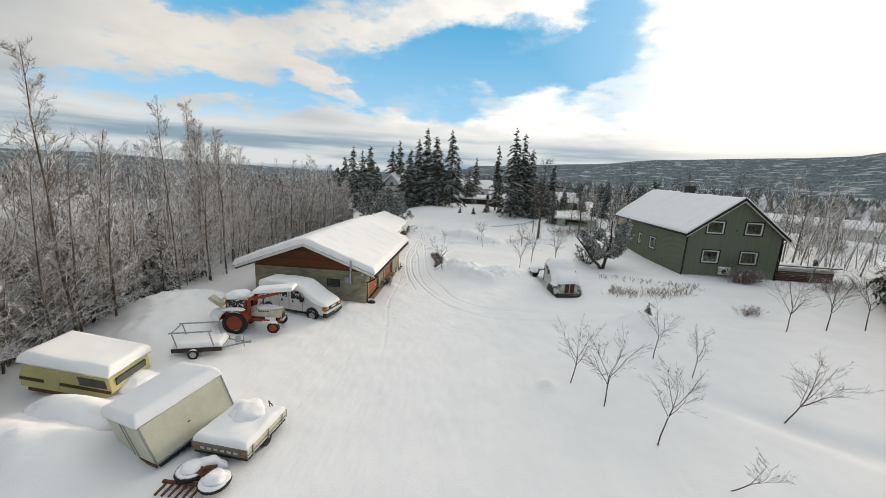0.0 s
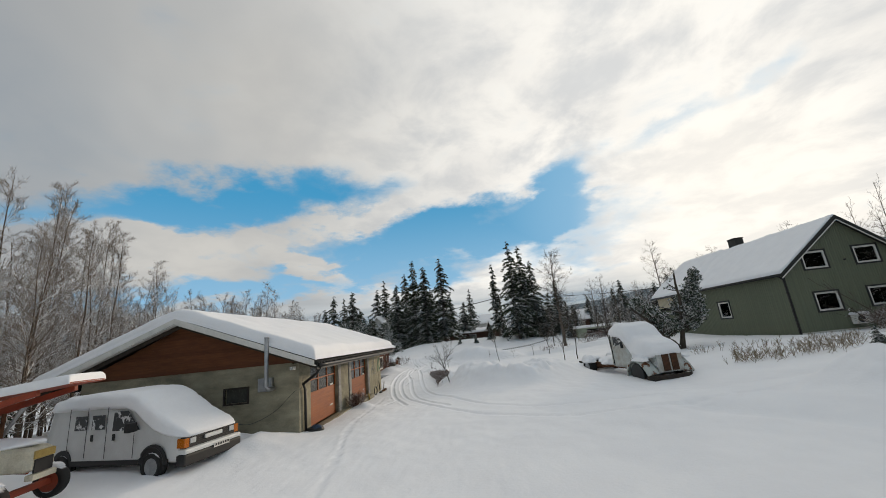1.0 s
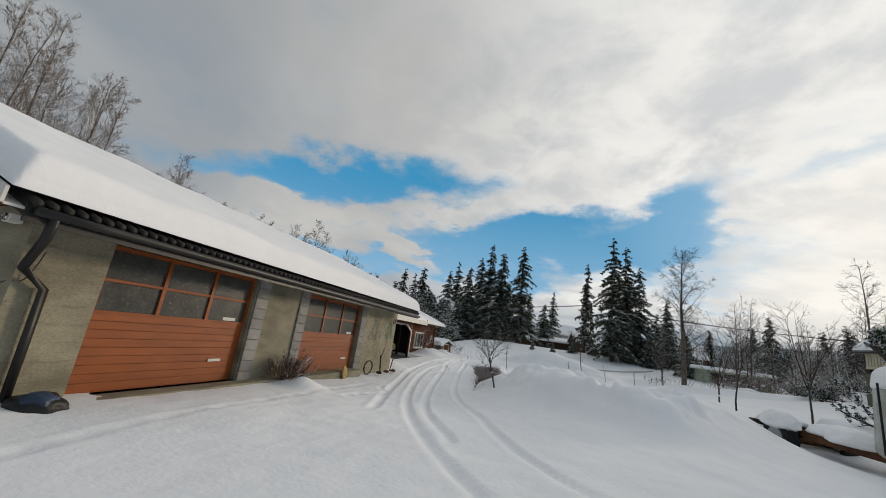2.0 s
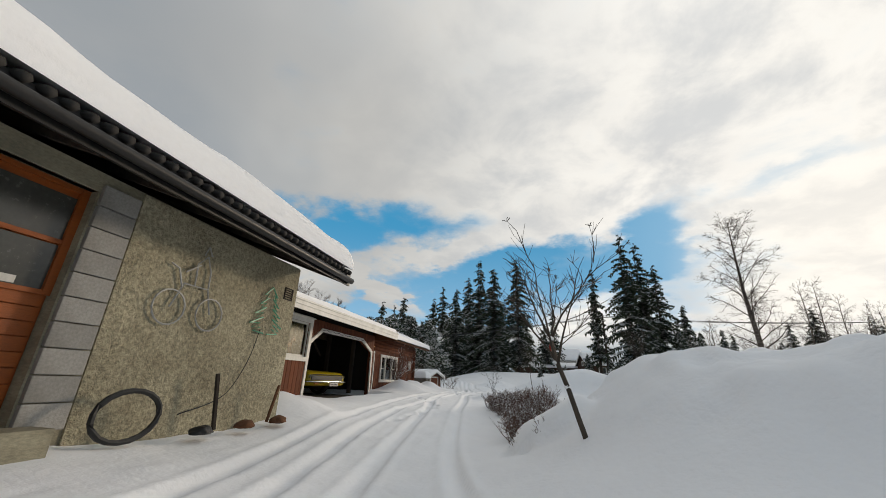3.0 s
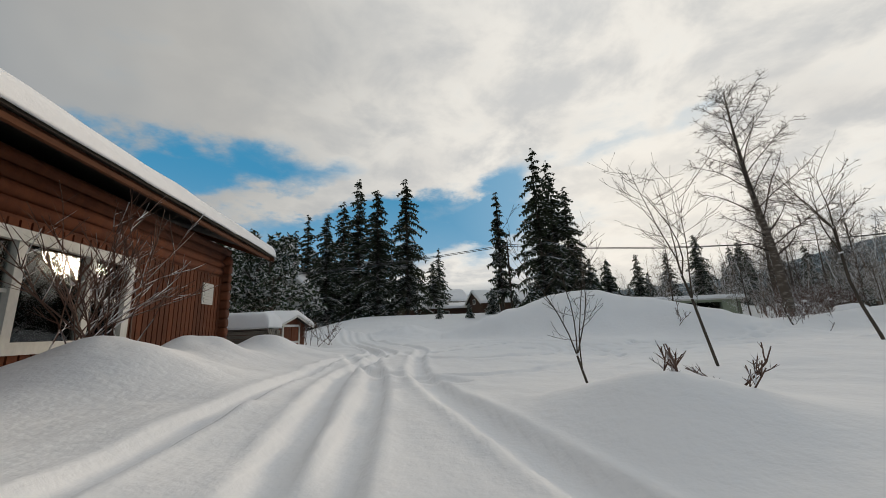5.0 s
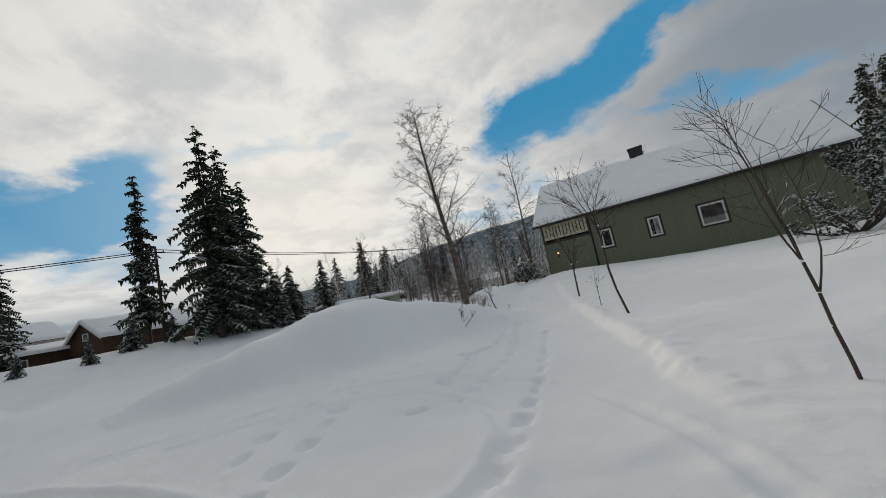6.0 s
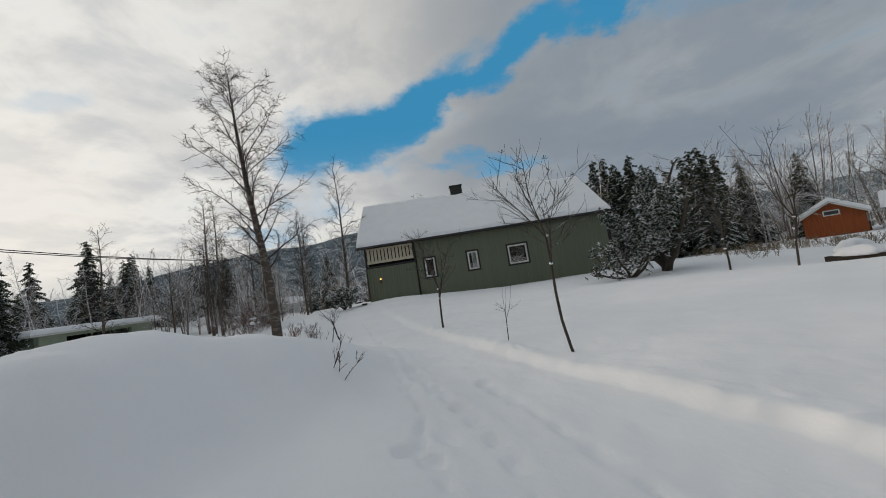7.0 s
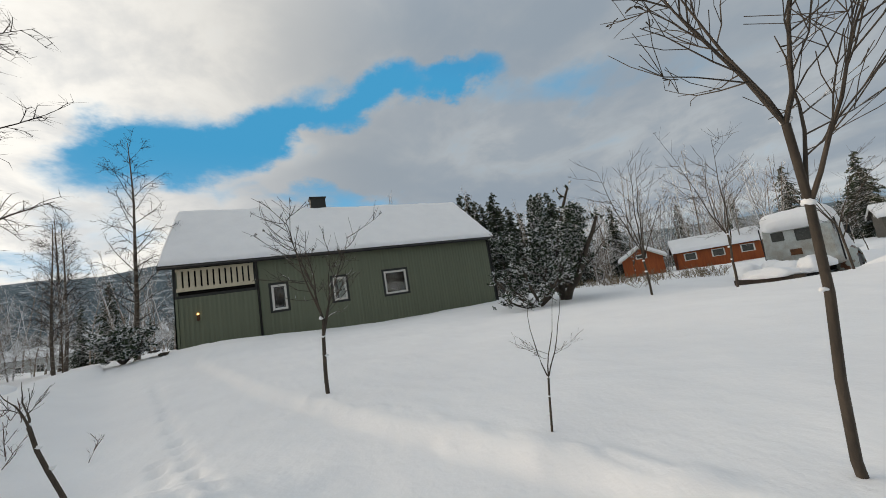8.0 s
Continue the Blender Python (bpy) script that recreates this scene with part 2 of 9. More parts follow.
M = {
    "snow": mat("snow", (0.88, 0.885, 0.895), (0.84, 0.845, 0.86), rough=0.6, scale=0.35, fine=9.0, grain=0.015, bump=0.30, depth=0.03, spec=0.25),
    "snow_top": mat("settled_snow", (0.88, 0.885, 0.895), (0.84, 0.845, 0.86), rough=0.8, scale=1.2, fine=14.0, grain=0.015, bump=0.22, depth=0.03, spec=0.05),
    "concrete": mat("cast_concrete", (0.36, 0.33, 0.235), (0.17, 0.152, 0.108), rough=0.9, scale=0.9, fine=22, grain=0.20, bump=0.5, depth=0.012, stretch=(1, 1, 2.2)),
    "render_wall": mat("rough_render", (0.46, 0.415, 0.29), (0.30, 0.265, 0.18), rough=0.95, scale=1.0, fine=26, grain=0.42, bump=1.0, depth=0.05),
    "block": mat("concrete_block", (0.34, 0.33, 0.31), (0.24, 0.23, 0.21), rough=0.92, scale=2, fine=40, grain=0.15, bump=0.5, rand=0.12),
    "brown_wood": mat("brown_boarding", (0.150, 0.050, 0.017), (0.100, 0.032, 0.012), rough=0.8, scale=2, fine=14, stretch=(1, 1, 9), bump=0.4, rand=0.12),
    "red_wood": mat("falu_red_boarding", (0.155, 0.042, 0.013), (0.100, 0.026, 0.009), rough=0.85, scale=1.2, fine=18, stretch=(5, 5, 0.6), bump=0.4, rand=0.18),
    "orange_door": mat("orange_door_paint", (0.32, 0.078, 0.010), (0.23, 0.054, 0.008), rough=0.55, scale=1.5, fine=16, stretch=(1, 1, 5), bump=0.25, rand=0.05),
    "green_paint": mat("sage_green_boarding", (0.160, 0.178, 0.120), (0.130, 0.147, 0.100), rough=0.65, scale=0.8, fine=20, stretch=(4, 4, 0.5), grain=0.08, bump=0.2, rand=0.05),
    "dark_trim": mat("dark_trim_paint", (0.030, 0.030, 0.026), rough=0.6, bump=0.1),
    "white_trim": mat("white_trim_paint", (0.70, 0.69, 0.65), (0.58, 0.57, 0.53), rough=0.6, scale=3, fine=30, grain=0.06, bump=0.15, stretch=(1, 1, 0.4)),
    "cream_trim": mat("cream_trim_paint", (0.60, 0.54, 0.40), (0.50, 0.44, 0.32), rough=0.6, bump=0.1),
    "dark_wood": mat("weathered_dark_wood", (0.055, 0.042, 0.032), (0.032, 0.025, 0.020), rough=0.9, fine=20, stretch=(6, 6, 0.8), bump=0.5, rand=0.15),
    "grey_wood": mat("grey_weathered_wood", (0.20, 0.18, 0.15), (0.12, 0.105, 0.085), rough=0.9, fine=20, stretch=(0.8, 6, 6), bump=0.5, rand=0.15),
    "carved_wood": mat("carved_brown_wood", (0.30, 0.15, 0.06), (0.20, 0.09, 0.035), rough=0.6, scale=5, fine=30, stretch=(1, 4, 1), bump=0.2),
    "red_paint": mat("red_gloss_paint", (0.45, 0.03, 0.015), (0.36, 0.025, 0.012), rough=0.35, bump=0.05),
    "black": mat("black_plastic", (0.018, 0.018, 0.018), rough=0.55, bump=0.1),
    "gutter": mat("dark_gutter_steel", (0.022, 0.021, 0.020), rough=0.45, metal=0.2, bump=0.1),
    "roofing": mat("black_roof_tile", (0.028, 0.026, 0.024), rough=0.8, bump=0.3),
    "rubber": mat("tyre_rubber", (0.022, 0.021, 0.020), rough=0.85, fine=40, bump=0.4, snow=0.62),
    "steel": mat("galvanised_steel", (0.42, 0.43, 0.44), (0.30, 0.31, 0.32), rough=0.4, metal=0.85, scale=6, fine=60, grain=0.1, bump=0.1),
    "chrome": mat("chrome", (0.75, 0.75, 0.75), (0.6, 0.6, 0.6), rough=0.12, metal=1.0, bump=0.03),
    "rust": mat("rusted_steel", (0.16, 0.065, 0.028), (0.075, 0.036, 0.020), rough=0.9, scale=5, fine=50, bump=0.6),
    "bark": mat("dark_bark", (0.085, 0.066, 0.050), (0.045, 0.036, 0.028), rough=0.95, scale=6, fine=40, stretch=(1, 1, 0.4), bump=0.7, snow=0.72),
    "frost_bark": mat("frosted_twigs", (0.27, 0.215, 0.170), (0.155, 0.122, 0.096), rough=0.95, scale=2, fine=40, bump=0.4, snow=-0.05),
    "alder_bark": mat("alder_bark", (0.125, 0.088, 0.060), (0.065, 0.048, 0.036), rough=0.95, scale=5, fine=40, stretch=(1, 1, 0.4), bump=0.7),
    "birch_twig": mat("birch_twigs", (0.060, 0.046, 0.038), (0.036, 0.028, 0.024), rough=0.9, scale=2, fine=40, bump=0.3, snow=0.85),
    "dark_birch": mat("rough_birch_bark", (0.085, 0.066, 0.052), (0.24, 0.21, 0.18), rough=0.9, scale=3, fine=18, var=0.2, mid=0.58, stretch=(1, 1, 2.5), bump=0.6),
    "needles": mat("spruce_needles", (0.034, 0.046, 0.026), (0.052, 0.062, 0.038), rough=0.8, scale=0.9, fine=8, grain=0.3, bump=0.3, snow=0.72, spec=0.2),
    "pine_needles": mat("pine_needles", (0.050, 0.070, 0.036), (0.030, 0.044, 0.024), rough=0.8, scale=2, fine=12, grain=0.3, bump=0.3, snow=0.02, spec=0.2),
    "soil": mat("oily_gravel", (0.075, 0.062, 0.046), (0.040, 0.033, 0.025), rough=0.95, scale=2, fine=30, grain=0.4, bump=0.9, depth=0.03),
    "glass": glass_mat("window_glass", gain=1.0),
    "old_glass": glass_mat("old_barn_glass", (0.75, 0.76, 0.70), 0.35, 0.05),
    "dusty_glass": mat("dusty_garage_glass", (0.075, 0.075, 0.065), (0.050, 0.050, 0.044), rough=0.22, scale=3, fine=20, bump=0.03, spec=0.6),
    "frosted": mat("snowed_window", (0.022, 0.024, 0.026), (0.62, 0.63, 0.64), rough=0.35, scale=7, var=0.05, mid=0.56, fine=40, bump=0.2),
    # near-black: the shade inside rooms and bays, put into the colour
    "inside_shade": mat("painted_inside_shade", (0.014, 0.011, 0.009), rough=0.95),
    "curtain": mat("cream_curtain", (0.33, 0.27, 0.17), (0.20, 0.16, 0.10), rough=0.9, scale=2, fine=8, stretch=(6, 6, 0.4), bump=0.6),
    # paler and bluer than near needles: distance haze in the colour, besides snow
    "far_wood": mat("hazed_spruce_wood", (0.075, 0.098, 0.098), (0.23, 0.22, 0.21), rough=0.95, scale=0.10, fine=1.0, grain=0.35, bump=0.6, depth=0.4, snow=0.30, spec=0.0),
}


# ---- building helpers ----
def part(name, bm, material, parent=None, label="", smooth=False):
    """Link a bmesh as one mesh object under a thing or a part."""
    me = bpy.data.meshes.new(name)
    bm.to_mesh(me)
    bm.free()
    me.materials.append(M[material] if isinstance(material, str) else material)
    if smooth:
        for p in me.polygons:
            p.use_smooth = True
    ob = new(name, me)
    ob.parent = parent
    return tagged(ob, label)


def raw(name, verts, faces, material, parent=None, label="", smooth=False):
    me = bpy.data.meshes.new(name)
    me.from_pydata(verts, [], faces)
    me.materials.append(M[material] if isinstance(material, str) else material)
    if smooth:
        for p in me.polygons:
            p.use_smooth = True
    ob = new(name, me)
    ob.parent = parent
    return tagged(ob, label)


def piece(name, mesh, parent, m):
    ob = new(name, mesh)
    ob.parent = parent
    ob.matrix_basis = m
    return ob


def thing(name, label, category, m=None, group="", kind=""):
    ob = new(name)
    if m is not None:
        ob.matrix_basis = m
    return tagged(ob, label, category, group, kind)


def bx(bm, x0, x1, y0, y1, z0, z1, bev=0.0):
    vs = [bm.verts.new(p) for p in ((x0, y0, z0), (x1, y0, z0), (x1, y1, z0), (x0, y1, z0), (x0, y0, z1), (x1, y0, z1), (x1, y1, z1), (x0, y1, z1))]
    fs = [bm.faces.new([vs[i] for i in q]) for q in ((3, 2, 1, 0), (4, 5, 6, 7), (0, 1, 5, 4), (1, 2, 6, 5), (2, 3, 7, 6), (3, 0, 4, 7))]
    if bev:
        es = list({e for f in fs for e in f.edges})
        bmesh.ops.bevel(bm, geom=es, offset=bev, segments=2, affect="EDGES", profile=0.6)
    return bm


def box(x0, x1, y0, y1, z0, z1, bev=0.0):
    return bx(bmesh.new(), x0, x1, y0, y1, z0, z1, bev)


def prism(poly, axis, a, b, bm=None, bev=0.0):
    """Extrude a polygon of 2D points along axis from a to b. x: points are (y, z); y: (x, z); z: (x, y)."""
    bm = bm or bmesh.new()

    def at(p, t):
        return {"x": (t, p[0], p[1]), "y": (p[0], t, p[1]), "z": (p[0], p[1], t)}[axis]

    lo = [bm.verts.new(at(p, a)) for p in poly]
    hi = [bm.verts.new(at(p, b)) for p in poly]
    fs = [bm.faces.new(lo), bm.faces.new(hi)]
    k = len(poly)
    for i in range(k):
        fs.append(bm.faces.new((lo[i], lo[(i + 1) % k], hi[(i + 1) % k], hi[i])))
    if bev:
        bmesh.ops.bevel(bm, geom=list({e for f in fs for e in f.edges}), offset=bev, segments=2, affect="EDGES", profile=0.6)
    bmesh.ops.recalc_face_normals(bm, faces=bm.faces[:])
    return bm


def tube(pts, r, sides=6, bm=None, cap=True):
    """A round rod through the points; r is a number or one number a point."""
    bm = bm or bmesh.new()
    pts = [Vector(p) for p in pts]
    rs = r if isinstance(r, (list, tuple)) else [r] * len(pts)
    rings = []
    for i, p in enumerate(pts):
        d = (pts[min(i + 1, len(pts) - 1)] - pts[max(i - 1, 0)]).normalized()
        u = d.cross(Vector((0, 0, 1)) if abs(d.z) < 0.95 else Vector((1, 0, 0))).normalized()
        v = d.cross(u)
        rings.append([bm.verts.new(p + rs[i] * (math.cos(a) * u + math.sin(a) * v)) for a in [math.tau * k / sides for k in range(sides)]])
    for a, b in zip(rings, rings[1:]):
        for k in range(sides):
            bm.faces.new((a[k], a[(k + 1) % sides], b[(k + 1) % sides], b[k]))
    if cap:
        bm.faces.new(rings[0][::-1])
        bm.faces.new(rings[-1])
    bmesh.ops.recalc_face_normals(bm, faces=bm.faces[:])
    return bm


def loft(sections, bm=None, cap=True):
    """A skin through closed loops of equal length."""
    bm = bm or bmesh.new()
    rings = [[bm.verts.new(p) for p in s] for s in sections]
    for a, b in zip(rings, rings[1:]):
        for k in range(len(a)):
            bm.faces.new((a[k], a[(k + 1) % len(a)], b[(k + 1) % len(a)], b[k]))
    if cap:
        bm.faces.new(rings[0][::-1])
        bm.faces.new(rings[-1])
    bmesh.ops.recalc_face_normals(bm, faces=bm.faces[:])
    return bm


def wheel(r, w, parent, at, tyre="rubber", rim="steel", rim_label=""):
    """A wheel whose axle lies along y."""
    prof = [(0.62, -0.42), (0.80, -0.5), (0.95, -0.46), (1.0, -0.28), (1.0, 0.28), (0.95, 0.46), (0.80, 0.5), (0.62, 0.42)]
    secs = [[(at[0] + r * q * math.cos(a), at[1] + w * s, at[2] + r * q * math.sin(a)) for q, s in prof] for a in [math.tau * k / 20 for k in range(20)]]
    bm = bmesh.new()
    rings = [[bm.verts.new(p) for p in s] for s in secs]
    for i, a in enumerate(rings):
        b = rings[(i + 1) % len(rings)]
        for k in range(len(prof)):
            bm.faces.new((a[k], a[(k + 1) % len(prof)], b[(k + 1) % len(prof)], b[k]))
    bmesh.ops.recalc_face_normals(bm, faces=bm.faces[:])
    wh = part("wheel", bm, tyre, parent, smooth=True)
    bm = bmesh.new()
    for s in (-1, 1):
        loft([[(at[0] + r * q * math.cos(a), at[1] + s * w * d, at[2] + r * q * math.sin(a)) for a in [math.tau * k / 18 for k in range(18)]] for q, d in ((0.63, 0.40), (0.55, 0.26), (0.25, 0.22), (0.20, 0.34))], bm)
    part("rim", bm, rim, wh, rim_label)
    return wh


def hash_noise(x, y, seed=0):
    """Smooth value noise on arrays."""
    xi, yi = np.floor(x), np.floor(y)
    fx, fy = x - xi, y - yi
    fx, fy = fx * fx * (3 - 2 * fx), fy * fy * (3 - 2 * fy)

    def h(a, b):
        v = np.sin(a * 127.1 + b * 311.7 + seed * 74.7) * 43758.5453
        return v - np.floor(v)

    return (h(xi, yi) * (1 - fx) + h(xi + 1, yi) * fx) * (1 - fy) + (h(xi, yi + 1) * (1 - fx) + h(xi + 1, yi + 1) * fx) * fy


def step(a, b, x):
    t = np.clip((x - a) / (b - a), 0, 1)
    return t * t * (3 - 2 * t)


def to_line(x, y, pts):
    """The least distance to a polyline, and the length along it."""
    best, along, run = np.full(np.shape(x), 1e9), np.zeros(np.shape(x)), 0.0
    for (ax, ay), (bx_, by_) in zip(pts, pts[1:]):
        L = math.hypot(bx_ - ax, by_ - ay)
        t = np.clip(((x - ax) * (bx_ - ax) + (y - ay) * (by_ - ay)) / L**2, 0, 1)
        d = np.hypot(x - ax - t * (bx_ - ax), y - ay - t * (by_ - ay))
        along = np.where(d < best, run + t * L, along)
        best = np.minimum(d, best)
        run += L
    return best, along


def smooth_line(pts, n=8):
    """A Catmull-Rom curve through the points."""
    p = [np.array(q, float) for q in [pts[0], *pts, pts[-1]]]
    out = []
    for a, b, c, d in zip(p, p[1:], p[2:], p[3:]):
        for t in np.arange(n) / n:
            out.append(tuple(0.5 * (2 * b + (c - a) * t + (2 * a - 5 * b + 4 * c - d) * t * t + (3 * b - a - 3 * c + d) * t**3)))
    return [*out, tuple(p[-1])]


# ---- ground ----
RUTS = [smooth_line(r) for r in (
    [(34, 3.6), (24, 3.0), (16.4, 2.2), (12.0, 1.2), (8.9, 1.5), (6.7, 3.3), (5.2, 7.0), (3.4, 12.5), (2.4, 18), (1.9, 22), (1.35, 25.5), (1.4, 28.1), (1.5, 31), (-0.1, 38), (-2, 50)],
    [(34, 1.4), (24, 0.8), (16.4, 0.2), (11.0, -0.8), (8.0, 0.0), (5.8, 1.9), (3.7, 5.9), (1.9, 11.5), (0.9, 17), (0.8, 21), (0.84, 25), (0.62, 28.2), (0.85, 30), (-0.7, 38), (-2.6, 50)],
    [(5.3, 3.6), (3.9, 6.7), (2.5, 12.0), (1.5, 18), (0.7, 22), (0.38, 26.2), (0.54, 27.8), (0.64, 29.5), (-1.0, 38), (-3.2, 50)],
    [(3.1, 5.2), (1.5, 10.5), (0.4, 16), (-0.1, 21), (-0.16, 26.7), (0.0, 28.4), (0.47, 30.4), (-1.3, 38), (-3.8, 48)],
    [(0.5, 27.2), (0.85, 26.3), (1.57, 25.7), (2.25, 25.65), (3.4, 26.2), (4.8, 27.4), (5.3, 29.0), (4.6, 30.8), (3.2, 32.0), (1.8, 33.2)],
    [(1.2, 29.3), (1.48, 28.1), (2.36, 27.5), (3.7, 27.9), (4.3, 29.2), (3.7, 30.7), (2.3, 32.0)],
    [(0.04, 29.2), (0.30, 28.0), (0.55, 27.0), (0.95, 26.0), (1.7, 25.2)],
)]
STEPS = [smooth_line(r) for r in (
    [(3.0, -6.5), (2.4, -3), (1.7, 0.5), (1.5, 4), (1.3, 7), (1.0, 9.5)],
    [(1.9, 6.0), (2.1, 8.0), (1.5, 9.3)],
    [(3.6, 29.1), (4.2, 28.7), (5.2, 28.85), (6.2, 28.97), (6.9, 29.1), (7.8, 29.35), (9.3, 29.87), (12.2, 30.8), (21, 33.3), (29, 35.5)],
    [(4.8, 29.3), (6.2, 29.65), (7.0, 29.85), (8.4, 30.0), (11, 30.75), (15, 31.9)], [(6.7, 30.2), (7.0, 29.6), (7.5, 29.9), (6.9, 29.9)],
    [(1.7, 29.2), (2.1, 29.45), (2.94, 29.83), (4.73, 30.8), (6.0, 30.4)], [(2.2, 30.2), (3.4, 30.9), (4.9, 31.3)], [(2.4, 27.4), (3.6, 27.6), (6.5, 28.3), (9, 29.0)],
    [(8.6, -20.5), (9.2, -18.4), (9.6, -17.0), (9.9, -15.6)],
    [(1.4, 15.5), (1.5, 19), (0.2, 21.5)],
)]
BANK_SOUTH = [(5.91, 14.23, 0.45, 1.39), (6.3, 13.77, 1.13, 1.02), (7.14, 12.6, 1.2, 1.98), (7.45, 11.02, 1.16, 0.96), (9.91, 8.94, 0.84, 0.97), (11.05, 11.32, 0.75, 1.72)]
BANK_NORTH = [(1.3, 36.0, 0.18, 0.8), (2.8, 36.6, 0.16, 0.7), (6.9, 33.75, 1.53, 1.41), (8.0, 33.6, 1.55, 1.54), (11.7, 32.05, 0.54, 1.64)]
LAWN_EDGE = [(2.6, 24.6), (3.6, 25.5), (4.2, 25.85), (5.0, 26.15), (6.3, 26.5), (8.0, 27.1), (13, 28.95), (20, 31.2), (29, 34)]
ORCHARD_DIP = [(14, -1), (17, -5.0), (20, -9), (24, -12), (30, -14), (45, -16)]


def bank(x, y, nodes, sharp):
    """A ploughed bank along nodes of (x, y, height, half width)."""
    d, a = to_line(x, y, [n[:2] for n in nodes])
    run = np.cumsum([0.0] + [math.hypot(q[0] - p[0], q[1] - p[1]) for p, q in zip(nodes, nodes[1:])])
    h, w = np.interp(a, run, [n[2] for n in nodes]), np.interp(a, run, [n[3] for n in nodes])
    return h * np.exp(-((d / w) ** sharp)), d / w, a


def soft_bank(x, y, nodes):
    """A bank with no creases along nodes of (x, y, height, half width): its height and its relative distance."""
    total, far = np.zeros_like(x), np.full_like(x, 9.0)
    for p, q in zip(nodes, nodes[1:]):
        n = max(2, int(math.hypot(q[0] - p[0], q[1] - p[1]) / 0.35))
        for k in range(n):
            cx, cy, h, w = (a + (b - a) * k / n for a, b in zip(p, q))
            d = np.hypot(x - cx, y - cy) / w
            total += (h * np.exp(-np.minimum(d, 6.0) ** 2.2)) ** 6
            far = np.minimum(far, d)
    return total ** (1 / 6) / 1.2, far


def gz(x, y):
    """The height of the snow."""
    x, y = np.asarray(x, float), np.asarray(y, float)
    r = np.hypot(x - 5, y - 10)
    z = -0.52 * np.exp(-((x - 3.2) ** 2) / 14 - (y - 11.5) ** 2 / 30)
    z = z - 0.16 * np.exp(-((x - 1.6) ** 2) / 8 - (y - 20) ** 2 / 40)
    z = z + 0.42 * step(16.5, 29, x) * step(3, 12, y) * step(60, 40, y)
    z = z + 2.1 * step(51, 67, y) * step(-14, -2, x)
    z = z - 3.5 * step(-13, -50, x) - 3.0 * step(50, 110, x)
    z = z - 2.5 * step(90, 260, y)
    hb, d = soft_bank(x, y, BANK_SOUTH)
    lump = hash_noise(x * 1.7, y * 1.7, 3) * 0.5 + hash_noise(x * 3.7, y * 3.7, 4) * 0.36
    z = z + hb + (lump - 0.40) * (0.34 + 0.55 * step(7.2, 8.8, x)) * np.exp(-(d**4)) * step(0.25, 0.7, hb)
    hb, d, a = bank(x, y, BANK_NORTH, 3.2)
    face = 0.16 * (hash_noise(x * 0.9, y * 0.9, 5) - 0.5) + 0.11 * (hash_noise(a * 1.5, d * 0.8, 33) - 0.5) + 0.04 * (hash_noise(x * 3.2, y * 3.2, 34) - 0.5)
    z = z + hb + face * np.exp(-((d / 1.15) ** 6))
    d, a = to_line(x, y, LAWN_EDGE)
    north = y > np.interp(x, [p[0] for p in LAWN_EDGE], [p[1] for p in LAWN_EDGE])
    wob = 0.10 * (hash_noise(x * 2.1, y * 2.1, 21) - 0.5)
    z = z - 0.15 * step(0.0, 0.30, d + wob) * step(3.6, 2.4, d) * north * step(3.0, 5.5, x) * step(31, 26, x)
    z = z + 0.028 * np.exp(-(((d - 0.12) / 0.13) ** 2)) * step(0.55, 0.80, hash_noise(x * 5.4, y * 5.4, 51)) * step(3.0, 5.0, x) * step(26, 20, x)
    d, _ = to_line(x, y, [(12.5, 31.9), (15, 32.7), (21.7, 34.9), (27, 36.6)])
    z = z - 0.16 * np.exp(-((d / 0.8) ** 2)) + 0.30 * np.exp(-(((d - 1.6) / 0.8) ** 2)) * (y > 0.31 * x + 28.1) * step(12, 15, x)
    z = z - 0.12 * np.exp(-((x - 9.8) ** 2) / 3 - (y - 26.8) ** 2 / 3)
    z = z - 0.45 * np.exp(-((x - 16.0) ** 2) / 3.5 - (y - 12.2) ** 2 / 9.0) - 0.40 * np.exp(-((x - 15.6) ** 2) / 16 - (y - 5.2) ** 2 / 10) + 0.18 * step(-4.2, -7.5, x) * step(-14, -9, y) * step(4, 0, y)
    d, _ = to_line(x, y, ORCHARD_DIP)
    z = z - 0.30 * np.exp(-((d / 0.9) ** 2))
    d, _ = to_line(x, y, [(5.6, 13.6), (4.6, 17), (4.2, 22)])
    z = z + 0.12 * np.exp(-((d / 1.0) ** 2)) + 0.25 * step(4.6, 7.0, x) * step(13, 15, y) * step(25, 20, y) * step(24, 14, x)
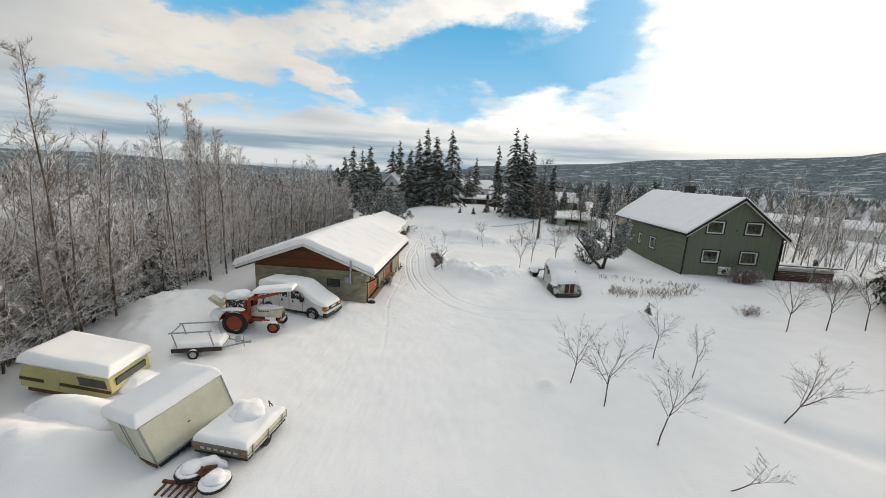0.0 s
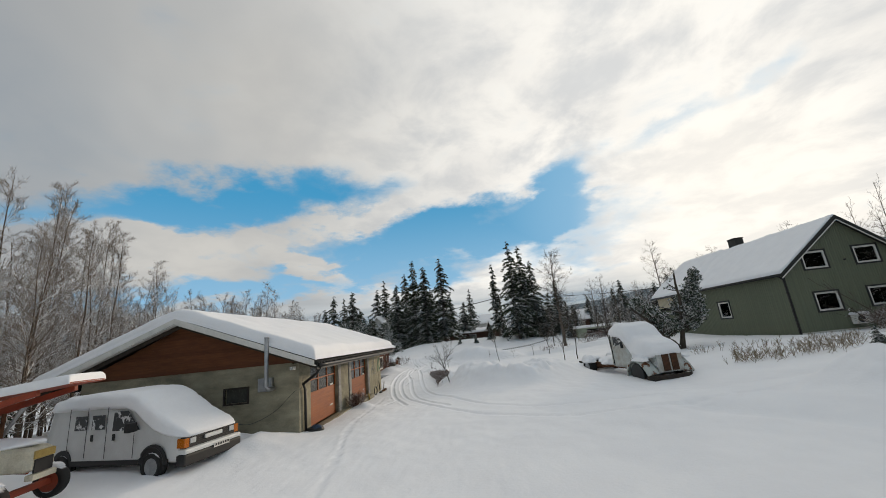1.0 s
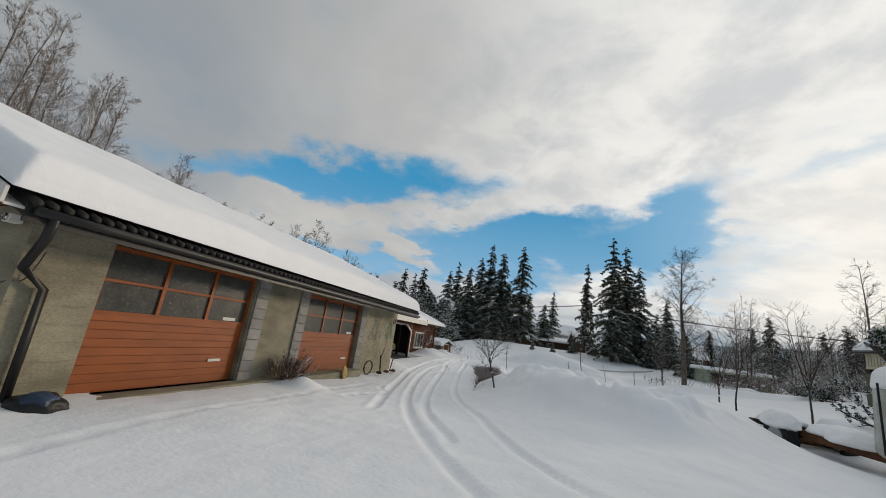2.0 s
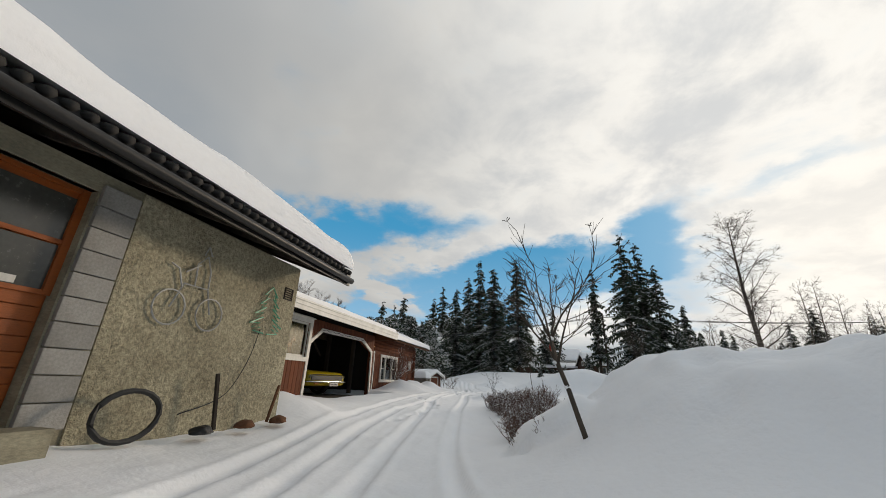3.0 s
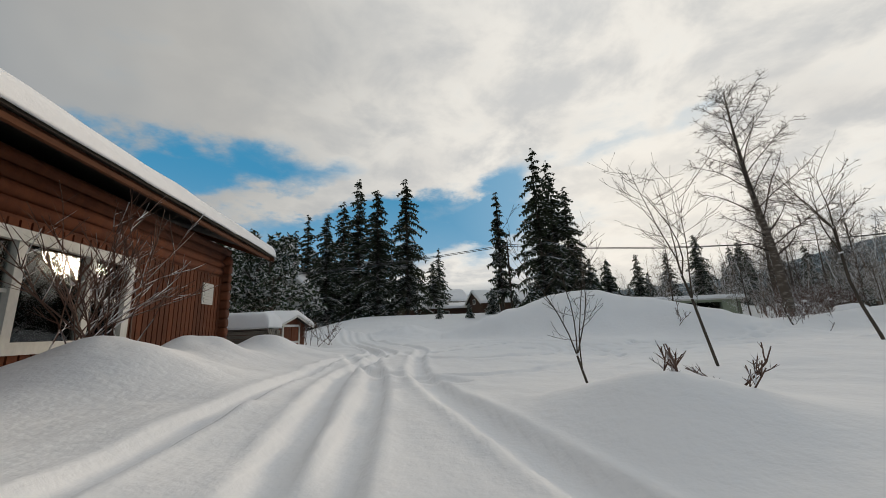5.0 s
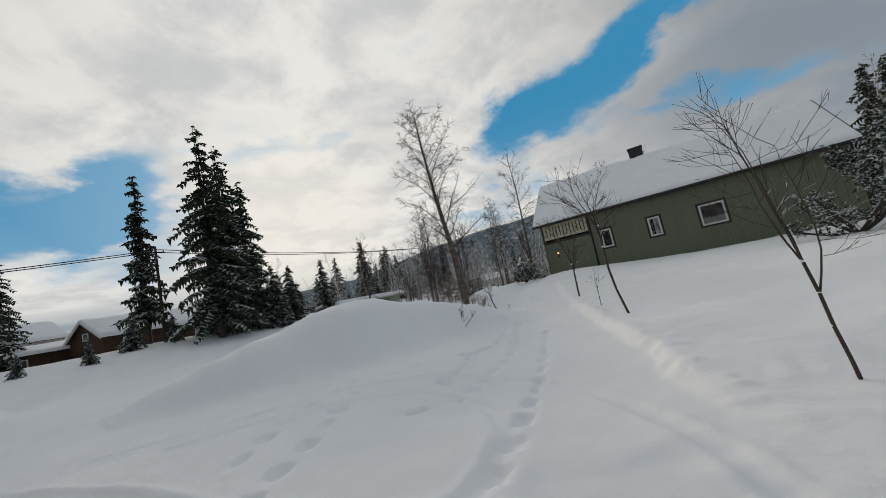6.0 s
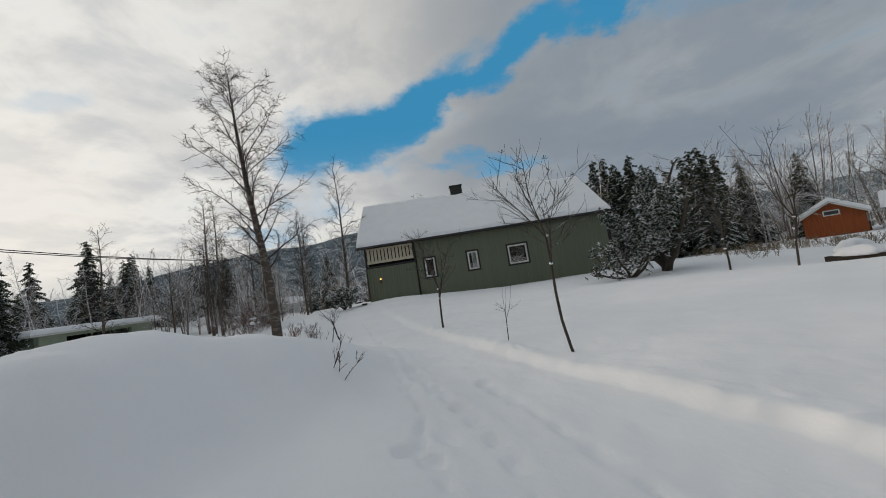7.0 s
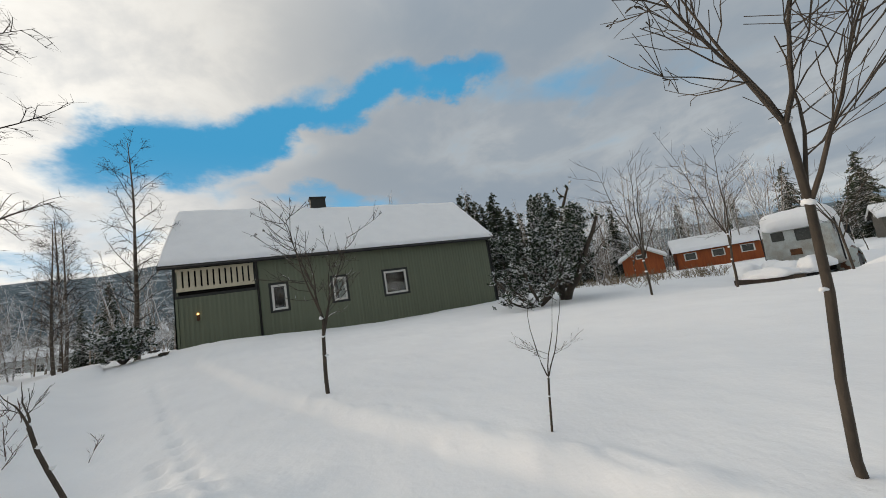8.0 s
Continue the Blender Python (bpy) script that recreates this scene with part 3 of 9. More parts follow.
    # ploughed heaps beside the buildings
    for cx, cy, h, s in ((-1.9, 25.8, 0.55, 0.9), (-2.0, 27.6, 0.5, 0.8), (-1.6, 29.4, 0.45, 0.9), (-2.3, 14.9, 0.5, 0.8), (-0.6, 14.4, 0.35, 0.9), 
                         (0.9, 5.6, 0.22, 0.45), (-1.9, 32.2, 0.2, 0.8), (1.5, 41.5, 0.7, 1.8), (-2.2, 41.0, 0.6, 1.6), (-4.2, -2.4, 0.16, 2.6), (-1.0, -1.2, 0.35, 1.2), (-3.2, -1.0, 0.45, 1.3),
                         (-9.5, -8.0, 1.0, 2.2), (-12, -5.5, 1.2, 2.4), (-10.3, -3.2, 0.9, 2.0), (-5.9, -16.6, 0.75, 1.5), (-8.2, -16.4, 0.85, 1.6), (20.2, -0.5, 1.25, 1.45), (11.9, -9.2, 0.30, 0.35),
                         (2.7, 23.55, 0.28, 0.55), (10.2, 12.6, 0.5, 1.4), (12.6, 12.6, 0.7, 1.5)):
        z = z + h * np.exp(-((x - cx) ** 2 + (y - cy) ** 2) / (s * s)) * (0.85 + 0.3 * hash_noise(x * 2.3, y * 2.3, 8))
    z = z - 0.22 * np.exp(-((x + 2.6) ** 2) / 3 - (y - 35.5) ** 2 / 6)
    # a steep-fronted lump beside the hedge, hollowed at its foot
    d = np.hypot((x - 4.70) / 0.56, (y - 13.50) / 0.50) + 0.16 * (hash_noise(x * 2.6, y * 2.6, 61) - 0.5)
    z = z + 0.31 * np.exp(-(d**6))
    for cx, cy in ((4.10, 13.12), (4.30, 12.98)):
        z = z - 0.13 * np.exp(-(((x - cx) / 0.10) ** 2) - ((y - cy) / 0.08) ** 2)
    for k, line in enumerate(RUTS):
        d, a = to_line(x, y, line)
        tread = (0.95 if k < 4 else 0.6) + 0.4 * hash_noise(a * 1.3, a * 0 + 2, 14)
        z = z - tread * (0.040 if k < 4 else 0.030) * np.exp(-((d / (0.11 if k < 4 else 0.085)) ** 8)) + (0.020 if k < 4 else 0.014) * np.exp(-(((d - 0.17) / 0.05) ** 2)) * (0.3 + hash_noise(x * 6, y * 6, 15))
    for k, line in enumerate(STEPS):
        d, a = to_line(x, y, line)
        a = a / 0.55 + 0.35 * hash_noise(a * 0.9, a * 0 + k, 52)
        d = d + 0.10 * (hash_noise(np.floor(a), a * 0 + k, 53) - 0.3)
        w = np.abs(a % 1 - 0.5)
        z = z - (0.35 if k == 0 else 1.0) * (0.006 + 0.10 * (0.4 + 0.6 * hash_noise(np.floor(a), a * 0 + k + 9, 54)) * step(0.32, 0.18, w)) * np.exp(-((d / 0.10) ** 4)) + 0.010 * np.exp(-(((d - 0.20) / 0.05) ** 2)) * hash_noise(x * 6, y * 6, 22)
    # snow heaped in the hedge, and the bare floor of the car bay
    d, _ = to_line(x, y, [(5.1, 15.3), (4.85, 16.4), (4.6, 17.8), (4.3, 19.5), (4.1, 21.5)])
    z = z + (0.14 + 0.22 * step(0.3, 0.8, hash_noise(x * 1.4, y * 1.4, 24))) * np.exp(-((d / 0.42) ** 4))
    z = z - 0.20 * np.exp(-((x - 3.7) ** 2) / 1.0 - (y - 16.4) ** 2 / 9.0)
    z = z + 0.55 * np.exp(-((x - 30.4) ** 2) / 9.0 - (y - 33.0) ** 2 / 22.0)
    z = z - 0.6 * step(-1.25, -1.75, x + 0.3 * hash_noise(x * 1.5, y * 1.5, 41)) * step(18.0, 18.5, y) * step(23.3, 22.7, y) * step(-10, -9.4, x)
    near = step(120, 60, r)
    z = z + near * (0.10 * (hash_noise(x * 0.22, y * 0.22, 1) - 0.5) + 0.045 * (hash_noise(x * 0.9, y * 0.9, 2) - 0.5) + 0.022 * (hash_noise(x * 3, y * 3, 6) - 0.5) + 0.012 * (hash_noise(x * 7, y * 7, 16) - 0.5))
    # far hills, higher to the east
    az = np.arctan2(x, y)
    ridge = np.interp(np.degrees(az), (-180, -100, -60, -47, -38, -34, -31, -28, -20, -8, 3, 13, 33, 45, 70, 95, 125, 180), (60, 45, 26, 34, 20, 12, 24, 12, 8, 28, 55, 78, 112, 124, 230, 250, 130, 60))
    ridge = ridge * (0.92 + 0.16 * hash_noise(az * 9 + 3, r * 0 + 1, 9))
    z = z + ridge * step(350, 1500, r) - 6 * step(60, 300, r) * (az < 0)
    return z


GRID = {}


def g(x, y):
    """The height of the ground sheet at one place."""
    xs, ys, z = GRID["x"], GRID["y"], GRID["z"]
    i = min(max(int(np.searchsorted(xs, x)) - 1, 0), len(xs) - 2)
    j = min(max(int(np.searchsorted(ys, y)) - 1, 0), len(ys) - 2)
    u, v = (x - xs[i]) / (xs[i + 1] - xs[i]), (y - ys[j]) / (ys[j + 1] - ys[j])
    return float((z[j, i] * (1 - u) + z[j, i + 1] * u) * (1 - v) + (z[j + 1, i] * (1 - u) + z[j + 1, i + 1] * u) * v)


def lines(zones, far):
    """Grid lines through zones of (from, to, spacing), then growing to the horizon."""
    out = []
    for lo, hi, gap in zones:
        out += list(np.arange(lo, hi, gap))
    lo, hi, d = zones[0][0], zones[-1][1], 0.8
    while hi < far:
        out += [lo, hi]
        lo, hi, d = lo - d, hi + d, d * 1.16
    return np.array(sorted({round(float(q), 3) for q in out}))


def snow_ground():
    xs = lines(((-26, -12, 0.5), (-12, -3, 0.25), (-3, -0.3, 0.085), (-0.3, 4.6, 0.042), (4.6, 7, 0.06), (7, 16, 0.11), (16, 24, 0.2), (24, 46, 0.45)), 2600)
    ys = lines(((-30, -20, 0.5), (-20, -4, 0.25), (-4, 10, 0.14), (10, 24, 0.12), (24, 25, 0.07), (25, 30.5, 0.045), (30.5, 33, 0.07), (33, 34, 0.1), (34, 42, 0.16), (42, 70, 0.5)), 2600)
    X, Y = np.meshgrid(xs, ys)
    Z = gz(X, Y)
    GRID.update(x=xs, y=ys, z=Z)
    nx, ny = len(xs), len(ys)
    i = (np.arange(ny - 1)[:, None] * nx + np.arange(nx - 1)[None]).ravel()
    me = bpy.data.meshes.new("ground")
    me.from_pydata(np.stack([X, Y, Z], -1).reshape(-1, 3).tolist(), [], np.stack([i, i + 1, i + nx + 1, i + nx], 1).tolist())
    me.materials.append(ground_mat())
    for p in me.polygons:
        p.use_smooth = True
    return tagged(new("ground", me), "deep snow with wheel ruts, footprints and ploughed banks", "ground", kind="structure")


def ground_mat():
    """Snow, giving way to spruce woods on the far hills, with haze put into their colour."""
    m = bpy.data.materials.new("snow_ground")
    m.use_nodes = True
    n = Nodes(m.node_tree)
    co = n.add("ShaderNodeTexCoord").outputs["Object"]
    a = n.add("ShaderNodeTexNoise", {"Vector": co, "Scale": 0.5, "Detail": 6.0, "Roughness": 0.6}).outputs["Fac"]
    b = n.add("ShaderNodeTexNoise", {"Vector": co, "Scale": 11.0, "Detail": 5.0, "Roughness": 0.6}).outputs["Fac"]
    w = n.add("ShaderNodeTexNoise", {"Vector": co, "Scale": 0.012, "Detail": 7.0, "Roughness": 0.62}).outputs["Fac"]
    t = n.add("ShaderNodeTexNoise", {"Vector": co, "Scale": 0.25, "Detail": 4.0, "Roughness": 0.8}).outputs["Fac"]
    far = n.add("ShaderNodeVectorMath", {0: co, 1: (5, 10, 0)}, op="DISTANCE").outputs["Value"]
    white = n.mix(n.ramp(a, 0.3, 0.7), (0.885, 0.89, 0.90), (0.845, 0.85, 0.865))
    # blue-grey woods: aerial haze painted into the base colour, mixed with lying snow
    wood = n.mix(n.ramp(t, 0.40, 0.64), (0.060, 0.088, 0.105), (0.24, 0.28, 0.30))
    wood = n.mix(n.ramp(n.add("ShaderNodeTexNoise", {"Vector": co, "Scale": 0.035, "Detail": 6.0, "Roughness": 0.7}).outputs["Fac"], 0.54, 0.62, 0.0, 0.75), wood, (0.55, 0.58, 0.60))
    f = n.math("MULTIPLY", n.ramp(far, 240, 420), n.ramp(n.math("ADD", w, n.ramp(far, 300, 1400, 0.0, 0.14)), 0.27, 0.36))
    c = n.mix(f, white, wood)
    bp = n.add("ShaderNodeBump", {"Height": n.math("ADD", n.math("MULTIPLY", a, 0.6), n.math("MULTIPLY", b, 0.35)), "Strength": 0.42, "Distance": 0.06}).outputs[0]
    p = n.add("ShaderNodeBsdfPrincipled", {"Base Color": c, "Roughness": 0.9, "Normal": bp, "Specular IOR Level": 0.0})
    n.add("ShaderNodeOutputMaterial", {"Surface": p.outputs[0]})
    return m


snow_ground()

# ---- snow covers ----
def snow_pad(x0, x1, y0, y1, z, h, step_m=0.35, droop=0.12, seed=0, slope=None, lump=0.06):
    """A soft pad of snow on a flat or sloping top: full in the middle, rounded and bulging at the rim. slope(x, y) lifts it."""
    nx, ny = max(6, int((x1 - x0) / step_m)), max(6, int((y1 - y0) / step_m))
    u = np.linspace(-1, 1, nx + 1)
    v = np.linspace(-1, 1, ny + 1)
    xs, ys = x0 + (u + 1) / 2 * (x1 - x0), y0 + (v + 1) / 2 * (y1 - y0)
    rim_at = [h * q for q in (0.04, 0.14, 0.28, 0.42)]
    xs = np.array(sorted({*xs.round(4), *[round(x0 + q, 4) for q in rim_at if q < (x1 - x0) / 3], *[round(x1 - q, 4) for q in rim_at if q < (x1 - x0) / 3]}))
    ys = np.array(sorted({*ys.round(4), *[round(y0 + q, 4) for q in rim_at if q < (y1 - y0) / 3], *[round(y1 - q, 4) for q in rim_at if q < (y1 - y0) / 3]}))
    nx, ny = len(xs) - 1, len(ys) - 1
    X, Y = np.meshgrid(xs, ys)
    edge = np.minimum(np.minimum(X - x0, x1 - X), np.minimum(Y - y0, y1 - Y))
    rim = np.clip(edge / max(h * 0.55, 0.03), 0, 1)
    top = h * np.sqrt(np.clip(1 - (1 - rim) ** 2, 0, 1))
    top = top + lump * (hash_noise(X * 1.3 + seed, Y * 1.3, seed) - 0.5) * rim + 0.3 * lump * (hash_noise(X * 5 + seed, Y * 5, seed + 1) - 0.5) * rim
    base = np.array([[slope(a, b) for a, b in zip(r, q)] for r, q in zip(X, Y)]) if slope else np.zeros_like(X)
    Zt, Zb = z + base + top, z + base - droop * (rim < 1e-6) * (0.6 + 0.8 * hash_noise(X * 2.1, Y * 2.1, seed + 2))
    # bulge the rim outwards a little half way up
    n = (nx + 1) * (ny + 1)
    verts = np.concatenate([np.stack([X, Y, Zt], -1).reshape(-1, 3), np.stack([X, Y, Zb], -1).reshape(-1, 3)]).tolist()
    i = (np.arange(ny)[:, None] * (nx + 1) + np.arange(nx)[None]).ravel()
    faces = np.stack([i, i + 1, i + nx + 2, i + nx + 1], 1).tolist() + np.stack([i + nx + 1 + n, i + nx + 2 + n, i + 1 + n, i + n], 1).tolist()
    ring = [*range(nx + 1), *[(k + 1) * (nx + 1) + nx for k in range(ny)], *[ny * (nx + 1) + nx - 1 - k for k in range(nx)], *[(ny - 1 - k) * (nx + 1) for k in range(ny - 1)]]
    faces += [(a + n, b + n, b, a) for a, b in zip(ring, ring[1:] + ring[:1])]
    return verts, faces


def snow_on(name, parent, *args, label="thick soft snow", **kw):
    v, f = snow_pad(*args, **kw)
    return raw(name, v, f, "snow_top", parent, label, smooth=True)


# ---- garage ----
def wall_with_holes(axis, at, thick, a0, a1, z0, z1, holes, bm=None):
    """A wall slab in the plane axis = at (grown by thick), from a0 to a1, with rectangular holes (a, b, lo, hi)."""
    bm = bm or bmesh.new()
    cuts = sorted({a0, a1, *[h[0] for h in holes], *[h[1] for h in holes]})
    for p, q in zip(cuts, cuts[1:]):
        mid = (p + q) / 2
        inside = sorted([(h[2], h[3]) for h in holes if h[0] < mid < h[1]])
        low = z0
        for lo, hi in [*inside, (z1, z1)]:
            if lo > low + 1e-4:
                if axis == "x":
                    bx(bm, min(at, at + thick), max(at, at + thick), p, q, low, lo)
                else:
                    bx(bm, p, q, min(at, at + thick), max(at, at + thick), low, lo)
            low = hi
    bmesh.ops.remove_doubles(bm, verts=bm.verts[:], dist=0.0004)
    return bm


def garage():
    t = thing("garage", "low concrete garage with orange doors and a snow-covered roof", "garage")
    d1, d2 = (1.03, 4.23, 0.0, 2.34), (6.38, 9.80, -0.08, 2.30)
    part("side_wall", wall_with_holes("x", 0.0, -0.28, 0.0, 13.45, -0.9, 2.52, [d1, d2]), "concrete", t)
    part("render_patch", box(-0.004, 0.02, 10.25, 13.45, -0.9, 2.5), "render_wall", t, "roughly rendered end of the wall")
    part("front_wall", wall_with_holes("y", 0.0, 0.28, -8.6, -0.28, -0.9, 2.56, [(-2.87, -1.98, 1.30, 1.80), (-6.35, -5.75, 1.35, 1.75)]), "concrete", t)
    part("back_wall", box(-8.6, -0.28, 13.17, 13.45, -0.9, 2.56), "concrete", t)
    part("far_wall", box(-8.6, -8.32, 0.28, 13.17, -1.2, 2.56), "concrete", t)
    # shutter-board ridges in the cast wall
    for k in range(9):
        z = 0.25 + k * 0.26
        for a, b in ((0.02, 1.0), (4.68, 5.95)):
            part("cast_ridge", box(-0.01, 0.012, a, b, z, z + 0.018), "concrete", t)
    # block pillars beside the doors
    blocks = bpy.data.meshes.new("block")
    bm = box(-0.20, 0.05, -0.20, 0.20, 0.0, 0.235, 0.012)
    bm.to_mesh(blocks)
    bm.free()
    blocks.materials.append(M["block"])
    for y in (4.46, 6.16, 10.02):
        for k in range(10):
            piece("block", blocks, t, pose(0.0, y, k * 0.245 - 0.05))
    part("window_pane", box(-2.87, -1.98, 0.12, 0.14, 1.30, 1.80), "dusty_glass", t)
    part("window_frame", wall_with_holes("y", -0.02, 0.08, -2.93, -1.92, 1.24, 1.86, [(-2.87, -1.98, 1.30, 1.80)]), "dark_wood", t)
    part("window_pane", box(-6.35, -5.75, 0.12, 0.14, 1.35, 1.75), "dusty_glass", t)
    # brown weatherboard gables
    rx, rz = -4.45, 4.42
    bm = bmesh.new()
    k = 0
    z = 2.56
    while z < rz - 0.05:
        hi = min(z + 0.16, rz - 0.02)
        half = (rz - z) / (rz - 2.35) * 4.9
        half2 = (rz - hi) / (rz - 2.35) * 4.9
        part("gable_board", prism([(rx - min(half, 4.2), z), (rx + min(half, 4.3), z), (rx + min(half2, 4.3), hi), (rx - min(half2, 4.2), hi)], "y", -0.045 + 0.012 * (k % 2), 0.02), "brown_wood", t)
        z, k = z + 0.16, k + 1
    part("back_gable", prism([(rx - 4.3, 2.56), (rx + 4.3, 2.56), (rx, rz - 0.02)], "y", 13.25, 13.45), "brown_wood", t)
    # roof: two slopes with rafters showing under the eaves
    ex, ez = 0.88, 2.42
    sl = (rz - ez) / (rx - ex)
    for s, far in ((1, ex), (-1, 2 * rx - ex)):
        part("roof_slope", prism([(rx, rz), (far, ez), (far, ez + 0.10), (rx, rz + 0.12)], "y", -0.55, 13.85), "roofing", t)
        for k in range(17):
            y = -0.45 + k * 0.88
            part("rafter", prism([(rx, rz - 0.02), (far - s * 0.05, ez), (far - s * 0.05, ez - 0.14), (rx, rz - 0.16)], "y", y, y + 0.07), "dark_wood", t)
        part("fascia", box(min(far, far + s * 0.035), max(far, far + s * 0.035), -0.55, 13.85, ez - 0.17, ez + 0.05), "gutter", t)
        for y in (-0.58, 13.85):
            part("bargeboard", prism([(rx, rz + 0.19), (far, ez + 0.17), (far, ez - 0.02), (rx, rz)], "y", y if y > 0 else -0.765, y + 0.035 if y > 0 else -0.73), "white_trim" if y < 0 else "gutter", t)
            part("rake_soffit", prism([(rx, rz - 0.01), (far, ez - 0.01), (far, ez - 0.04), (rx, rz - 0.04)], "y", y + 0.035 if y > 0 else -0.73, y + 0.06 if y > 0 else -0.55), "white_trim", t)
    pts = [(ex + 0.10, y, ez - 0.03 - 0.004 * y) for y in np.linspace(-0.5, 13.8, 20)]
    part("gutter", tube(pts, 0.058, 8), "gutter", t, "black steel gutter", smooth=True)
    part("downpipe", tube([(ex + 0.08, -0.3, ez - 0.05), (ex - 0.1, -0.22, ez - 0.3), (0.16, -0.02, 1.75), (0.10, 0.30, 1.5), (0.09, 0.34, -0.05)], 0.055, 8), "gutter", t, "black downpipe with an elbow", smooth=True)
    # corrugated sheet edge along the eave
    bm = bmesh.new()
    for k in range(95):
        y = -0.5 + k * 0.151
        tube([(ex - 0.30, y, ez + 0.20), (ex + 0.11, y, ez + 0.055)], 0.046, 6, bm)
    part("sheet_edge", bm, "roofing", t, smooth=True)

    def slope(x, y):
        return (rz + 0.11 - abs(x - rx) * abs(sl)) - 0.0 - 0.06 * max(0, 1 - abs(x - rx) / 0.5)

    snow_on("roof_snow", t, 2 * rx - ex - 0.12, ex + 0.05, -0.74, 13.92, 0.09, 0.44, step_m=0.24, droop=0.0, seed=3, slope=slope, lump=0.08)
    # doors
    for y0, y1, z0, z1 in (d1, d2):
        door = part("garage_door", box(-0.21, -0.15, y0, y1, z0, z1), "orange_door", t, "orange panelled door with glazed top")
        w = (y1 - y0)
        for c in range(3):
            for r in range(2):
                a, b = y0 + 0.07 + c * (w - 0.07) / 3, y0 + (c + 1) * (w - 0.07) / 3
                lo = z0 + 1.28 + r * 0.52
                part("pane", box(-0.150, -0.135, a, b, lo, lo + 0.46), "dusty_glass", door)
        for k in range(9):
            part("door_plank", box(-0.15, -0.128, y0 + 0.02, y1 - 0.02, z0 + 0.02 + k * 0.138, z0 + 0.15 + k * 0.138, 0.006), "orange_door", door)
        for c in range(4):
            y = y0 + c * (w - 0.07) / 3
            part("mullion", box(-0.15, -0.10, y, y + 0.07, z0 + 1.26, z1), "orange_door", door)
        for z in (z0 + 1.24, z0 + 1.75, z1 - 0.05):
            part("glazing_bar", box(-0.15, -0.105, y0, y1, z, z + 0.045), "orange_door", door)
        part("notice", box(-0.134, -0.130, y1 - 0.62, y1 - 0.28, z0 + 1.30, z0 + 1.37), "white_trim", door, "small white sticker")
        part("handle", box(-0.128, -0.10, y1 - 0.75, y1 - 0.42, z0 + 0.42, z0 + 0.48, 0.01), "white_trim", door)
        part("lintel", box(-0.10, -0.02, y0, y1, z1, z1 + 0.06), "white_trim", t)
    # stove pipe and wall fan
    part("stove_pipe", tube([(-0.95, -0.10, 1.72), (-0.86, -0.62, 1.72), (-0.86, -0.78, 1.86), (-0.86, -0.78, 3.55)], 0.075, 10), "steel", t, "galvanised stove pipe", smooth=True)
    part("pipe_cowl", tube([(-0.86, -0.78, 3.52), (-0.86, -0.78, 3.57)], 0.085, 10), "steel", t)
    fan = part("wall_fan", box(-1.52, -0.98, -0.16, 0.0, 1.62, 2.10, 0.02), "steel", t, "louvred steel wall fan")
    for k in range(6):
        part("louvre", prism([(-0.20, 1.66 + k * 0.07), (-0.16, 1.66 + k * 0.07), (-0.16, 1.72 + k * 0.07)], "x", -1.48, -1.02), "steel", fan)
    lamp = part("flood_light", box(-0.28, -0.10, -0.20, -0.06, 2.30, 2.42, 0.02), "white_trim", t)
    part("lens", tube([(-0.19, -0.20, 2.36), (-0.19, -0.23, 2.36)], 0.05, 10), "chrome", lamp)
    part("wall_cable", tube(smooth_line([(0.06, 0.2, 2.0), (0.03, 0.1, 1.6), (-0.2, -0.02, 1.5), (-0.9, -0.04, 0.9), (-1.5, -0.5, 0.62), (-1.75, -1.1, 0.75), (-1.9, -2.0, 0.9)]), 0.007, 4), "black", t)
    part("wall_vent", wall_with_holes("x", 0.02, 0.02, 13.08, 13.32, 1.84, 2.06, [(13.10, 13.30, 1.86 + 0.04 * k, 1.885 + 0.04 * k) for k in range(5)]), "dark_wood", t)
    part("floor_slab", box(-0.28, 0.35, 0.9, 9.95, -0.5, 0.0), "concrete", t)
    return t


# ---- red barn with the car ----
BX = -2.57


